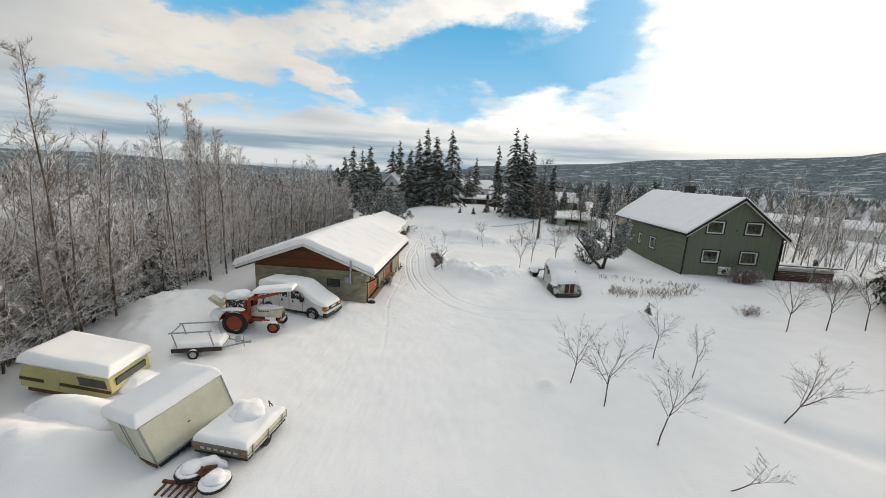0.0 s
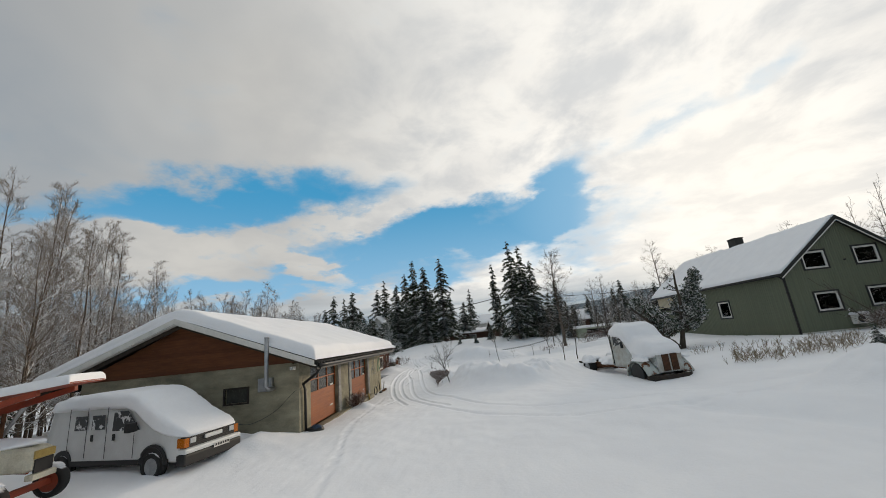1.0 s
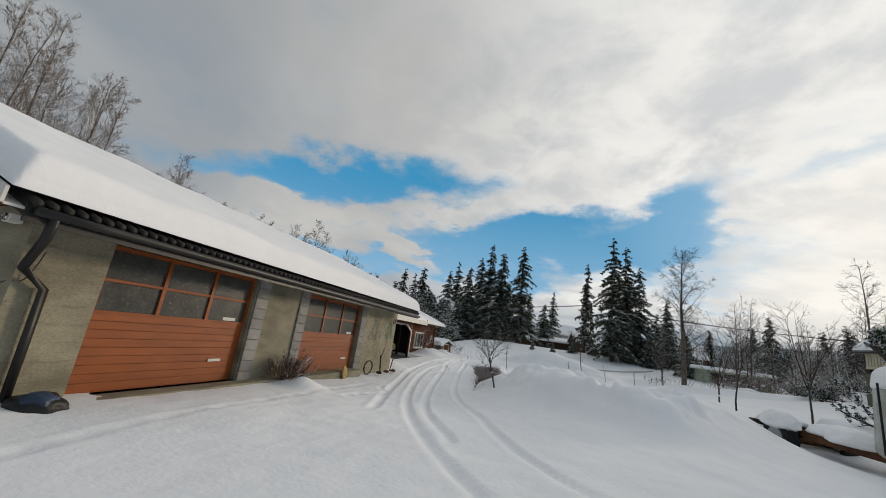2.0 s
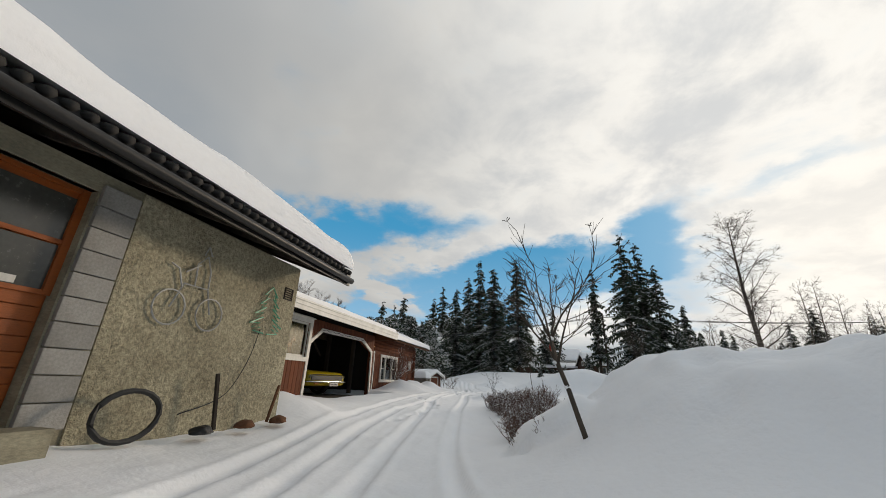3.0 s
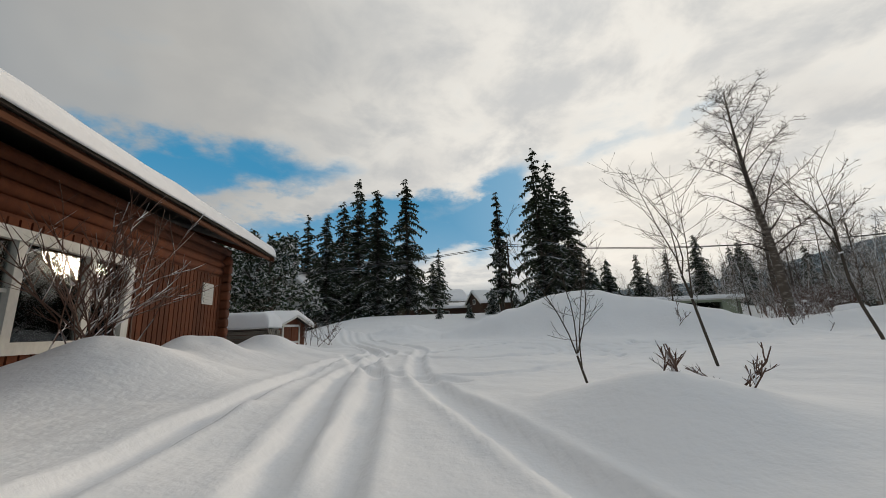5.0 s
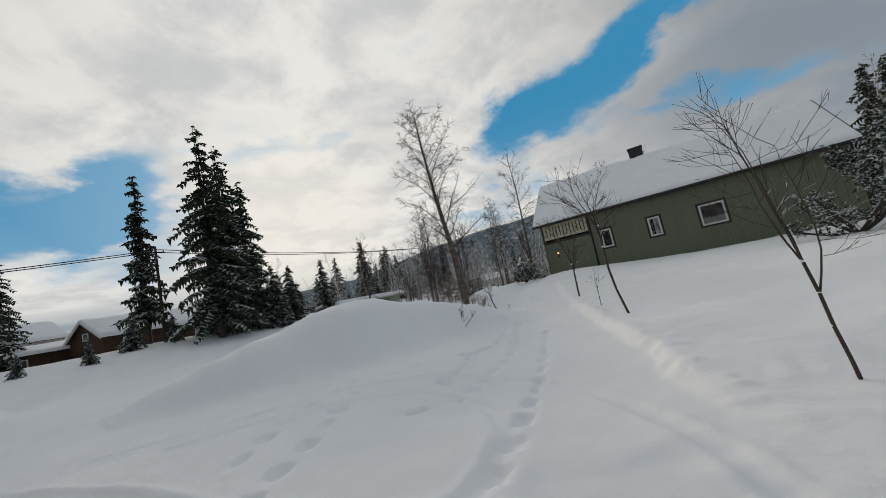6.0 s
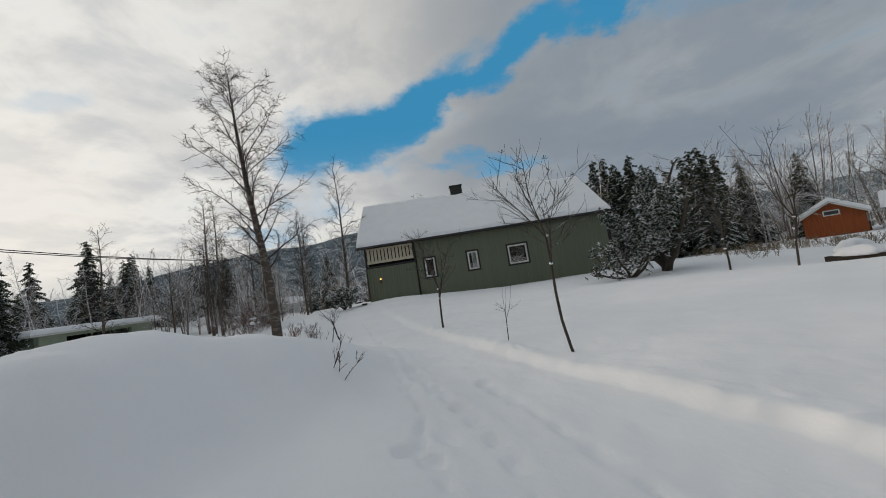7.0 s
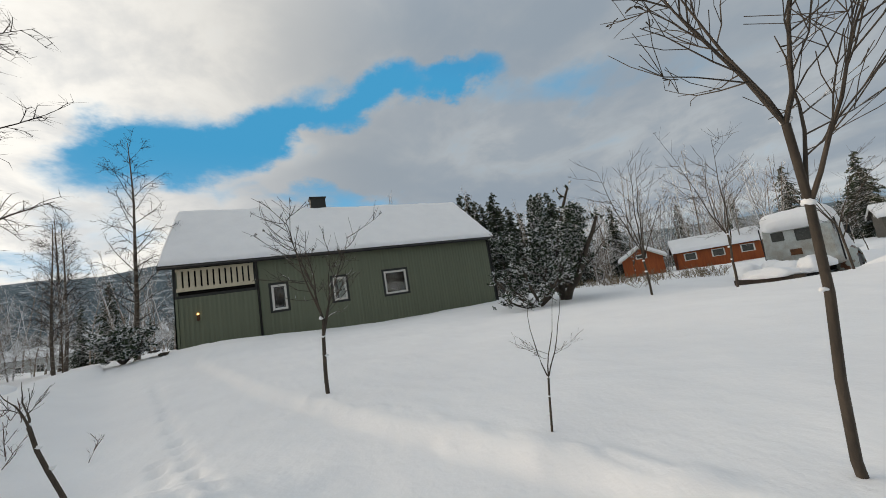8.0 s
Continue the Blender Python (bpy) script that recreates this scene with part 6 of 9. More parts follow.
for k in range(120):
    x, y = rng.uniform(48, 110), rng.uniform(-4, 90)
    if rng.random() < 0.32:
        put(SPR[rng.choice((3, 4, 1))], x, y, rng.uniform(0.35, 0.6), k)
    else:
        far_tree(x, y, rng.uniform(0.55, 0.85), k)
for k in range(50):
    x, y = rng.uniform(24, 56), rng.uniform(56, 92)
    if rng.random() < 0.5:
        put(SPR[rng.choice((3, 4, 4))], x, y, rng.uniform(0.30, 0.55), k)
    else:
        far_tree(x, y, rng.uniform(0.45, 0.75), k)
for k in range(60):
    x, y = rng.uniform(22, 62), rng.uniform(50, 80)
    if x + y < 100:
        x, y = x + 14, y + 12
    if k % 4 == 0:
        put(SPR[rng.choice((3, 4))], x, y, rng.uniform(0.28, 0.5), k)
        continue
    far_tree(x, y, rng.uniform(0.45, 0.75), k)
for k in range(22):
    x, y = rng.uniform(34, 50), rng.uniform(46, 58)
    far_tree(x, y, rng.uniform(0.55, 0.85), k)
for k in range(70):
    x, y = rng.uniform(45, 82), rng.uniform(8, 62)
    far_tree(x, y, rng.uniform(0.75, 1.15), k)
for k in range(14):
    x, y = rng.uniform(-30, -16), rng.uniform(50, 72)
    put(WOODS[4], x, y, rng.uniform(0.7, 1.0), k)


for x, y, k in ((30.5, 41.5, 0.42), (34.0, 43.0, 0.5), (36.5, 47.0, 0.55), (39.0, 46.0, 0.5), (42.0, 43.5, 0.6), (47.0, 49.0, 0.7), (32.0, 52.0, 0.5), (40.0, 55.0, 0.6)):
    put(WOODS[3], x, y, k, x)


def bare_woods():
    """The uncounted bare trees round the plot, in one mass."""
    parts = [[ch.data for ch in WOODS[k].children] for k in (6, 7)]
    flat = []
    for group in parts:
        vs, fs, base = [], [], 0
        for me in group:
            co = np.empty(len(me.vertices) * 3)
            me.vertices.foreach_get("co", co)
            vs.append(co.reshape(-1, 3))
            fs += [tuple(i + base for i in p.vertices) for p in me.polygons]
            base += len(me.vertices)
        flat.append((np.concatenate(vs), fs))
    v, f, n = [], [], 0
    for k, (x, y, s, rz) in enumerate(FAR):
        co, fs = flat[k % 2]
        c, d = math.cos(rz), math.sin(rz)
        v.append(np.stack([x + s * (c * co[:, 0] - d * co[:, 1]), y + s * (d * co[:, 0] + c * co[:, 1]), g(x, y) + s * co[:, 2]], 1))
        f += [tuple(i + n for i in p) for p in fs]
        n += len(co)
    return tagged(raw("bare_woods", np.concatenate(v).tolist(), f, "frost_bark"), "dense leafless woods rimed with snow round the plot", "woods", kind="stuff")


def far_woods():
    """Countless spruces on the plain, each a ragged stack of cones."""
    rng = random.Random(3)
    v, f = [], []
    for _ in range(9000):
        a, r = rng.uniform(0, math.tau), 165 + 370 * rng.random() ** 1.3
        x, y = 8 + r * math.sin(a), 14 + r * math.cos(a)
        if hash_noise(np.array(x * 0.02), np.array(y * 0.02), 31) < 0.36:
            continue
        z, h = g(x, y), rng.uniform(6, 13)
        lean = rng.uniform(-0.5, 0.5)
        for lo, hi, w in ((0.0, 0.50, 0.21), (0.18, 0.66, 0.19), (0.36, 0.82, 0.14), (0.58, 0.97, 0.085)) if rng.random() < 0.5 else ((0.0, 0.6, 0.30), (0.2, 0.85, 0.34), (0.4, 0.95, 0.26)):
            b = len(v)
            for k in range(5):
                t = math.tau * k / 5 + rng.uniform(-0.4, 0.4)
                q = h * w * rng.uniform(0.6, 1.25)
                v.append((x + q * math.cos(t), y + q * math.sin(t), z + h * lo + rng.uniform(-0.4, 0.4)))
            v.append((x + lean + rng.uniform(-0.3, 0.3), y, z + h * hi))
            f.extend((b + k, b + (k + 1) % 5, b + 5) for k in range(5))
    return tagged(raw("far_woods", v, f, "far_wood"), "distant dark spruce woods on the plain, paled by painted haze", "woods", kind="stuff")


far_woods()
bare_woods()


# ---- rowans and saplings ----
def rowan(seed, h, label, forks=4, lo=0.35, r=None, lean=(0, 0), open_=0.55, clusters=True, bare=False, follow=1.0):
    """A young rowan: a crooked stem that forks into upswept limbs with stubby, clustered tips."""
    w, tw, rng, limbs = Wood(seed), Wood(seed + 1), random.Random(seed), []
    r = r or 0.0065 * h + 0.008
    stem = w.grow(Vector((-0.4 * lean[0], -0.4 * lean[1], -0.4)), Vector((lean[0], lean[1], 1)), h * lo + 0.4, r, r * 0.75, 5, 0.07, 0.03, 7)
    for k in range(forks):
        a = math.tau * k / forks + rng.uniform(-0.4, 0.4)
        d = Vector((math.cos(a) * open_ + lean[0] * follow, math.sin(a) * open_ + lean[1] * follow, 1.0))
        start = stem[-1] if k < 3 else stem[-2]
        lw = Wood(seed * 31 + k)
        limb = lw.grow(start, d, h * (1 - lo) * rng.uniform(0.8, 1.1), r * 0.52, r * 0.09, 7, 0.10, 0.06, 5)
        limbs.append(lw)
        for j in range(2 if bare else 9):
            u = 0.2 + 0.8 * (j + rng.random()) / 9
            i = min(int(u * 7), 6)
            p = limb[i].lerp(limb[i + 1], u * 7 - i)
            dd = Vector((math.cos(a) + rng.gauss(0, 0.7), math.sin(a) + rng.gauss(0, 0.7), rng.uniform(0.2, 1.0)))
            twig = tw.grow(p, dd, h * 0.24 * rng.uniform(0.4, 1.2), r * 0.20, r * 0.07 + 0.001, 4, 0.13, 0.06)
            for q in range(4):
                tw.grow(twig[rng.choice((1, 2, 3))], dd.normalized() + Vector((rng.gauss(0, 0.7), rng.gauss(0, 0.7), rng.uniform(0, 0.7))), h * 0.10 * rng.uniform(0.5, 1.3), r * 0.10, r * 0.05 + 0.001, 2, 0.15, 0.1)
            if clusters and rng.random() < 0.35:
                for q in range(5):
                    tw.grow(twig[-1], Vector((rng.gauss(0, 1), rng.gauss(0, 1), rng.gauss(0.2, 0.6))), 0.06, 0.003, 0.006, 2, 0.2, 0.0)
    t = thing("rowan", label, "tree", group="young trees in the garden")
    raw("trunk", w.v, w.f, "bark", t, smooth=True)
    for lw in limbs:
        raw("limb", lw.v, lw.f, "bark", t, smooth=True)
    raw("twig_crown", tw.v, tw.f, "bark", t)
    # crumbs of snow lodged in the fork and along the stem
    for k in range(3):
        c = stem[-1 - k] + Vector((rng.gauss(0, r * 0.6), rng.gauss(0, r * 0.6), r * 0.9))
        blob_at(t, c, r * rng.uniform(0.7, 1.3), seed + k)
    return t


def blob_at(parent, c, s, seed):
    bm = bmesh.new()
    bmesh.ops.create_icosphere(bm, subdivisions=2, radius=1.0)
    for p in bm.verts:
        n = 1 + 0.7 * noise.noise(p.co * 1.3 + Vector((seed, 0, 0)))
        p.co = Vector((p.co.x * s * n, p.co.y * s * n, p.co.z * s * 0.7 * n)) + c
    part("lodged_snow", bm, "snow_top", parent, smooth=True)


plain = "leafless young rowan standing in deep snow"
for seed, x, y, h, kw in ((1, 14.2, -10.6, 3.5, dict(forks=6, lo=0.42)), (2, 13.1, -8.8, 3.1, dict(forks=5, lo=0.45)), (3, 15.5, -12.9, 3.2, dict(forks=5, lo=0.5, lean=(0.12, 0.1))), (4, 19.0, -5.1, 3.2, dict(forks=4, lo=0.45)),
                          (5, 20.2, -7.0, 2.7, dict(forks=4, lo=0.45, lean=(0.25, 0))), (6, 31.5, 1.2, 4.6, dict(forks=6, lo=0.4)), (7, 35.0, 1.9, 4.6, dict(forks=6, lo=0.4)), (8, 38.5, 2.6, 5.0, dict(forks=5, lo=0.4)),
                          (9, 22.5, -10.2, 3.4, dict(forks=7, lo=0.4, lean=(0.45, -0.2))), (10, 17.0, -14.8, 2.0, dict(forks=3, lo=0.4, lean=(0.9, -0.4))),
                          (11, 5.05, 12.3, 2.5, dict(forks=6, lo=0.47, r=0.036, open_=0.62, lean=(-0.20, 0.12), follow=0.1)), (12, 2.78, 24.55, 1.55, dict(forks=4, lo=0.16, r=0.0135, open_=0.24, clusters=False)), (13, 4.45, 25.0, 2.5, dict(forks=4, lo=0.40, r=0.017, open_=0.30, clusters=False)),
                          (14, 9.78, 27.2, 3.5, dict(forks=5, lo=0.62, r=0.030, open_=0.40, lean=(-0.10, 0.13))), (15, 15.8, 29.6, 3.3, dict(forks=5, lo=0.4, r=0.040, open_=0.4)), (16, 18.2, 17.45, 5.0, dict(forks=6, lo=0.34, r=0.045, open_=0.34)), (20, 15.3, 17.4, 4.6, dict(forks=5, lo=0.36, r=0.04, open_=0.34)), (21, 13.6, 14.6, 3.6, dict(forks=5, lo=0.36, r=0.035, open_=0.4)),
                          (17, 11.6, 28.1, 1.3, dict(forks=3, lo=0.38, r=0.013, open_=0.4, clusters=False, bare=True)), (18, 14.5, 32.6, 1.6, dict(forks=2, lo=0.6, r=0.028, lean=(-0.05, 0.38), clusters=False, bare=True)), (19, 10.1, 31.7, 0.95, dict(forks=3, lo=0.3, r=0.010, clusters=False, bare=True))):
    set_at(rowan(seed, h, plain if h > 1.5 else "thin leafless sapling poking out of the snow", **kw), x, y)


tag = thing("ornament", "small red wooden ornament hanging from a rowan twig", "ornament", pose(4.70, 12.5, 0.92))
part("charm", loft([[(0.016 * k * math.cos(a), 0.010 * k * math.sin(a), z) for a in [math.tau * j / 8 for j in range(8)]] for z, k in ((0.0, 0.4), (0.02, 1.0), (0.05, 0.6), (0.08, 1.0), (0.11, 0.5))]), "red_paint", tag, smooth=True)
part("string", tube([(0, 0, 0.11), (0, 0, 0.24)], 0.0015, 4), "black", tag)

# ---- hedge and shrubs ----
def twig_bed(name, seed, spine, width, h, stems, label, category="shrub", caps=0, mat_="hedge", thick=0.010, roots=0):
    """A bed of branching stems along a line, with lumps of snow caught in it."""
    w, rng, crumbs = Wood(seed), random.Random(seed), []
    line = smooth_line(spine, 6)
    for _ in range(stems):
        p = line[rng.randrange(len(line))]
        x, y = p[0] + rng.gauss(0, width * 0.4), p[1] + rng.gauss(0, width * 0.4)
        fan = 0.45
        if roots:
            # bushes that fan out from rows of stools
            k = rng.randrange(roots)
            u = (k // 2 + 0.5) / ((roots + 1) // 2) * (len(line) - 1)
            a, b = line[int(u)], line[min(int(u) + 1, len(line) - 1)]
            own = random.Random(seed * 100 + k)
            side = (0.22 if k % 2 else -0.22) + own.gauss(0, 0.05)
            x, y = a[0] + (b[0] - a[0]) * (u % 1) + side + rng.gauss(0, 0.05), a[1] + (b[1] - a[1]) * (u % 1) + own.gauss(0, 0.08) + rng.gauss(0, 0.05)
            fan = 0.34
        stem = w.grow(Vector((x, y, g(x, y) - 0.1)), Vector((rng.gauss(0, fan), rng.gauss(0, fan), 1)), h * rng.uniform(0.6, 1.15), thick, thick * 0.45, 4, 0.16, 0.05)
        for _ in range(5):
            k = rng.choice((1, 2, 2, 3, 3))
            ax = (stem[k + 1] - stem[k]).normalized()
            q = w.grow(stem[k], ax + Vector((rng.gauss(0, 0.55), rng.gauss(0, 0.55), rng.uniform(0.0, 0.45))), h * 0.40 * rng.uniform(0.5, 1.2), thick * 0.62, thick * 0.34, 3, 0.14, 0.06)
            ax = (q[3] - q[1]).normalized()
            for j in (1, 2, 2):
                w.twig(q[j], ax + Vector((rng.gauss(0, 0.7), rng.gauss(0, 0.7), rng.uniform(0.0, 0.4))), h * 0.17 * rng.uniform(0.6, 1.3), thick * 0.36)
            if roots and rng.random() < 0.42:
                crumbs.append((q[rng.choice((1, 2, 3))], thick * rng.uniform(1.0, 2.6)))
    t = thing(name, label, category)
    tagged(raw("twig_growth", w.v, w.f, M[mat_], t), kind="stuff")
    if crumbs:
        v, f = [], []
        for p, r in crumbs:
            b = len(v)
            v.extend(p + Vector(d) * r for d in ((1.5, 0, 0), (0, 1.5, 0), (-1.5, 0, 0), (0, -1.5, 0), (0, 0, 1.1), (0, 0, -0.4)))
            f.extend((b + i, b + (i + 1) % 4, b + 4) for i in range(4))
            f.extend((b + (i + 1) % 4, b + i, b + 5) for i in range(4))
        tagged(raw("snow_crust", v, f, "snow_top", t, smooth=True), kind="stuff")
    for k in range(caps):
        p = line[rng.randrange(len(line))]
        x, y = p[0] + rng.gauss(0, width * 0.35), p[1] + rng.gauss(0, width * 0.35)
        bm = bmesh.new()
        bmesh.ops.create_icosphere(bm, subdivisions=2, radius=1.0)
        s = rng.uniform(0.025, 0.065) if roots else rng.uniform(0.05, 0.12)
        zz = g(x, y) + h * rng.uniform(0.25, 0.75)
        for v in bm.verts:
            n = noise.noise(v.co * 1.5 + Vector((k, 0, 0))) * 0.3
            v.co = Vector((x + v.co.x * s * (1.3 + n), y + v.co.y * s * (1.3 + n), zz + v.co.z * s * (0.7 + n)))
        part("snow_lump", bm, "snow_top", t, smooth=True)
    return t


M["hedge"] = mat("hedge_twigs", (0.155, 0.085, 0.062), (0.075, 0.045, 0.034), rough=0.9, scale=3, fine=40, bump=0.3, snow=0.20)
M["straw"] = mat("dry_stalks", (0.26, 0.20, 0.125), (0.15, 0.115, 0.075), rough=0.9, scale=3, fine=30, bump=0.3)
twig_bed("hedge", 61, [(4.40, 14.35), (4.42, 15.0), (4.38, 15.8), (4.12, 17.2), (3.72, 18.4), (3.42, 19.4)], 0.46, 0.52, 1150, "clipped leafless hedge of reddish twigs filled with snow", "hedge", thick=0.0052, roots=64)
twig_bed("shrub", 62, [(36.0, 13.6), (38.2, 13.8)], 1.1, 1.7, 260, "dense bare shrub against the gable wall", caps=8)
twig_bed("dry_stalks", 63, [(21.2, 7.6), (24.5, 7.4), (27.8, 8.2)], 1.0, 0.8, 190, "dry stalks standing out of the snow", "plants", mat_="straw")
twig_bed("shrub", 64, [(30.5, 4.2), (32, 4.6)], 0.5, 0.8, 60, "small bare shrub in the snow")
twig_bed("shrub", 65, [(23.5, 40.8), (27, 41.6), (30, 42.5)], 1.2, 1.9, 220, "thicket of bare shrubs beside the path", caps=14)
twig_bed("shrub", 66, [(-6.5, -20.5), (-3.5, -20.8)], 0.9, 1.5, 90, "bare shrub at the edge of the yard", mat_="straw")
twig_bed("shrub", 67, [(0.35, 5.35), (0.55, 5.75)], 0.18, 0.75, 60, "small bare bush against the garage wall")
twig_bed("shrub", 68, [(-2.25, 25.6), (-2.2, 26.1)], 0.25, 1.6, 30, "thin bare shrub before the cabin window")
twig_bed("shrub", 69, [(44, 12.5), (48, 13), (52, 12)], 1.4, 1.6, 200, "bare garden shrubs loaded with snow", caps=22)
twig_bed("dry_stalks", 70, [(22, 12.6), (26, 10.8), (30, 9.8)], 0.8, 0.7, 80, "dry stalks standing out of the snow", "plants", mat_="straw")
twig_bed("shrub", 73, [(2.75, 23.7), (3.1, 23.5)], 0.22, 0.35, 7, "cut stems sticking out of a snow mound")
twig_bed("shrub", 76, [(4.16, 13.3), (4.18, 13.55), (4.24, 13.85)], 0.10, 0.12, 90, "dark twigs at the foot of a snow lump", thick=0.004)
twig_bed("shrub", 77, [(4.42, 13.05), (4.56, 13.15)], 0.10, 0.20, 6, "bare twigs poking through a snowbank", thick=0.004)
twig_bed("shrub", 78, [(9.0, 31.2), (9.2, 31.4)], 0.10, 0.65, 3, "thin bare stems beside the footpath")
twig_bed("shrub", 74, [(16, 34.3), (19, 36.0)], 1.0, 0.6, 40, "sparse twigs sticking out of the snow")
twig_bed("shrub", 75, [(-3.0, 36.8), (-1.9, 37.6)], 0.4, 1.3, 25, "thin leafless shrub beside the shed")

# ---- vehicles ----
M.update({
    "van_white": mat("white_car_paint", (0.66, 0.67, 0.66), (0.58, 0.58, 0.57), rough=0.35, scale=2, fine=30, grain=0.03, bump=0.03, spec=0.5),
    "cream_panel": mat("cream_trailer_panel", (0.60, 0.585, 0.48), (0.50, 0.485, 0.38), rough=0.5, scale=1.2, fine=20, grain=0.05, bump=0.05),
    "caravan": mat("pale_yellow_caravan_panel", (0.46, 0.43, 0.20), (0.38, 0.355, 0.16), rough=0.5, scale=1.5, fine=25, grain=0.06, bump=0.06),
    "tractor_red": mat("faded_red_paint", (0.33, 0.055, 0.022), (0.20, 0.040, 0.020), rough=0.6, scale=4, fine=30, bump=0.15),
    "tractor_white": mat("old_white_paint", (0.60, 0.565, 0.46), (0.44, 0.40, 0.30), rough=0.6, scale=4, fine=30, bump=0.15),
    "truck_grey": mat("chalky_pale_truck_paint", (0.48, 0.51, 0.49), (0.36, 0.34, 0.30), rough=0.7, scale=2.5, var=0.3, fine=30, bump=0.2),
    "truck_rusty": mat("rusting_truck_paint", (0.46, 0.49, 0.46), (0.15, 0.065, 0.032), rough=0.75, scale=3.2, var=0.08, mid=0.54, fine=40, bump=0.3),
    "muscle_yellow": mat("yellow_car_paint", (0.46, 0.34, 0.015), (0.42, 0.31, 0.015), rough=0.25, scale=2, fine=30, grain=0.02, bump=0.02, spec=0.6),
    "amber": mat("amber_lens", (0.50, 0.14, 0.01), rough=0.25, bump=0.02),
    "lens": mat("clear_lens", (0.55, 0.56, 0.56), rough=0.15, bump=0.05, spec=0.7),
    "bare_wood": mat("pale_sawn_wood", (0.42, 0.30, 0.09), (0.33, 0.22, 0.07), rough=0.8, scale=4, fine=30, bump=0.3),
    "neon_green": mat("green_light_hose", (0.10, 0.42, 0.26), rough=0.4, bump=0.05),
    "neon_white": mat("white_light_hose", (0.42, 0.42, 0.40), rough=0.4, bump=0.05),
    "blue_tarp": mat("blue_tarpaulin", (0.035, 0.075, 0.16), (0.02, 0.03, 0.04), rough=0.5, scale=6, bump=0.5),
    "grey_wall": mat("pale_grey_cladding", (0.48, 0.48, 0.46), (0.40, 0.40, 0.38), rough=0.8, scale=1, fine=12, stretch=(1, 1, 5), bump=0.3),
    "orange_wood": mat("orange_red_boarding", (0.34, 0.085, 0.022), (0.24, 0.058, 0.018), rough=0.8, scale=1.5, fine=14, stretch=(4, 4, 0.5), bump=0.3),
    "pale_green": mat("pale_green_plaster", (0.33, 0.38, 0.28), (0.26, 0.30, 0.22), rough=0.85, bump=0.3),
    "brown_stain": mat("brown_stained_boards", (0.085, 0.040, 0.022), (0.055, 0.028, 0.016), rough=0.8, fine=16, stretch=(1, 1, 6), bump=0.4),
})


def blob(name, parent, c, r, label="", seed=0, material="snow_top"):
    """A lump of settled snow, flat below."""
    bm = bmesh.new()
    bmesh.ops.create_icosphere(bm, subdivisions=4, radius=1.0)
    for v in bm.verts:
        n = 1 + 0.22 * noise.noise(v.co * 1.6 + Vector((seed * 3.1, 0, 0))) + 0.05 * noise.noise(v.co * 6)
        z = v.co.z if v.co.z > 0 else v.co.z * 0.25
        v.co = Vector((c[0] + v.co.x * r[0] * n, c[1] + v.co.y * r[1] * n, c[2] + z * r[2] * n))
    return part(name, bm, material, parent, label, smooth=True)


def rr(w, z0, z1, rad, x, n=4, tuck=0.0):
    """A rounded rectangle across y at x; tuck narrows its top."""
    out = []
    for cy, cz, a0 in ((w - rad, z0 + rad * 0.6, -90), (w - rad - tuck, z1 - rad, 0), (-w + rad + tuck, z1 - rad, 90), (-w + rad, z0 + rad * 0.6, 180)):
        for k in range(n + 1):
            a = radians(a0 + 90 * k / n)
            out.append((x, cy + rad * math.cos(a), cz + rad * (0.6 if cz < (z0 + z1) / 2 else 1) * math.sin(a)))
    return out


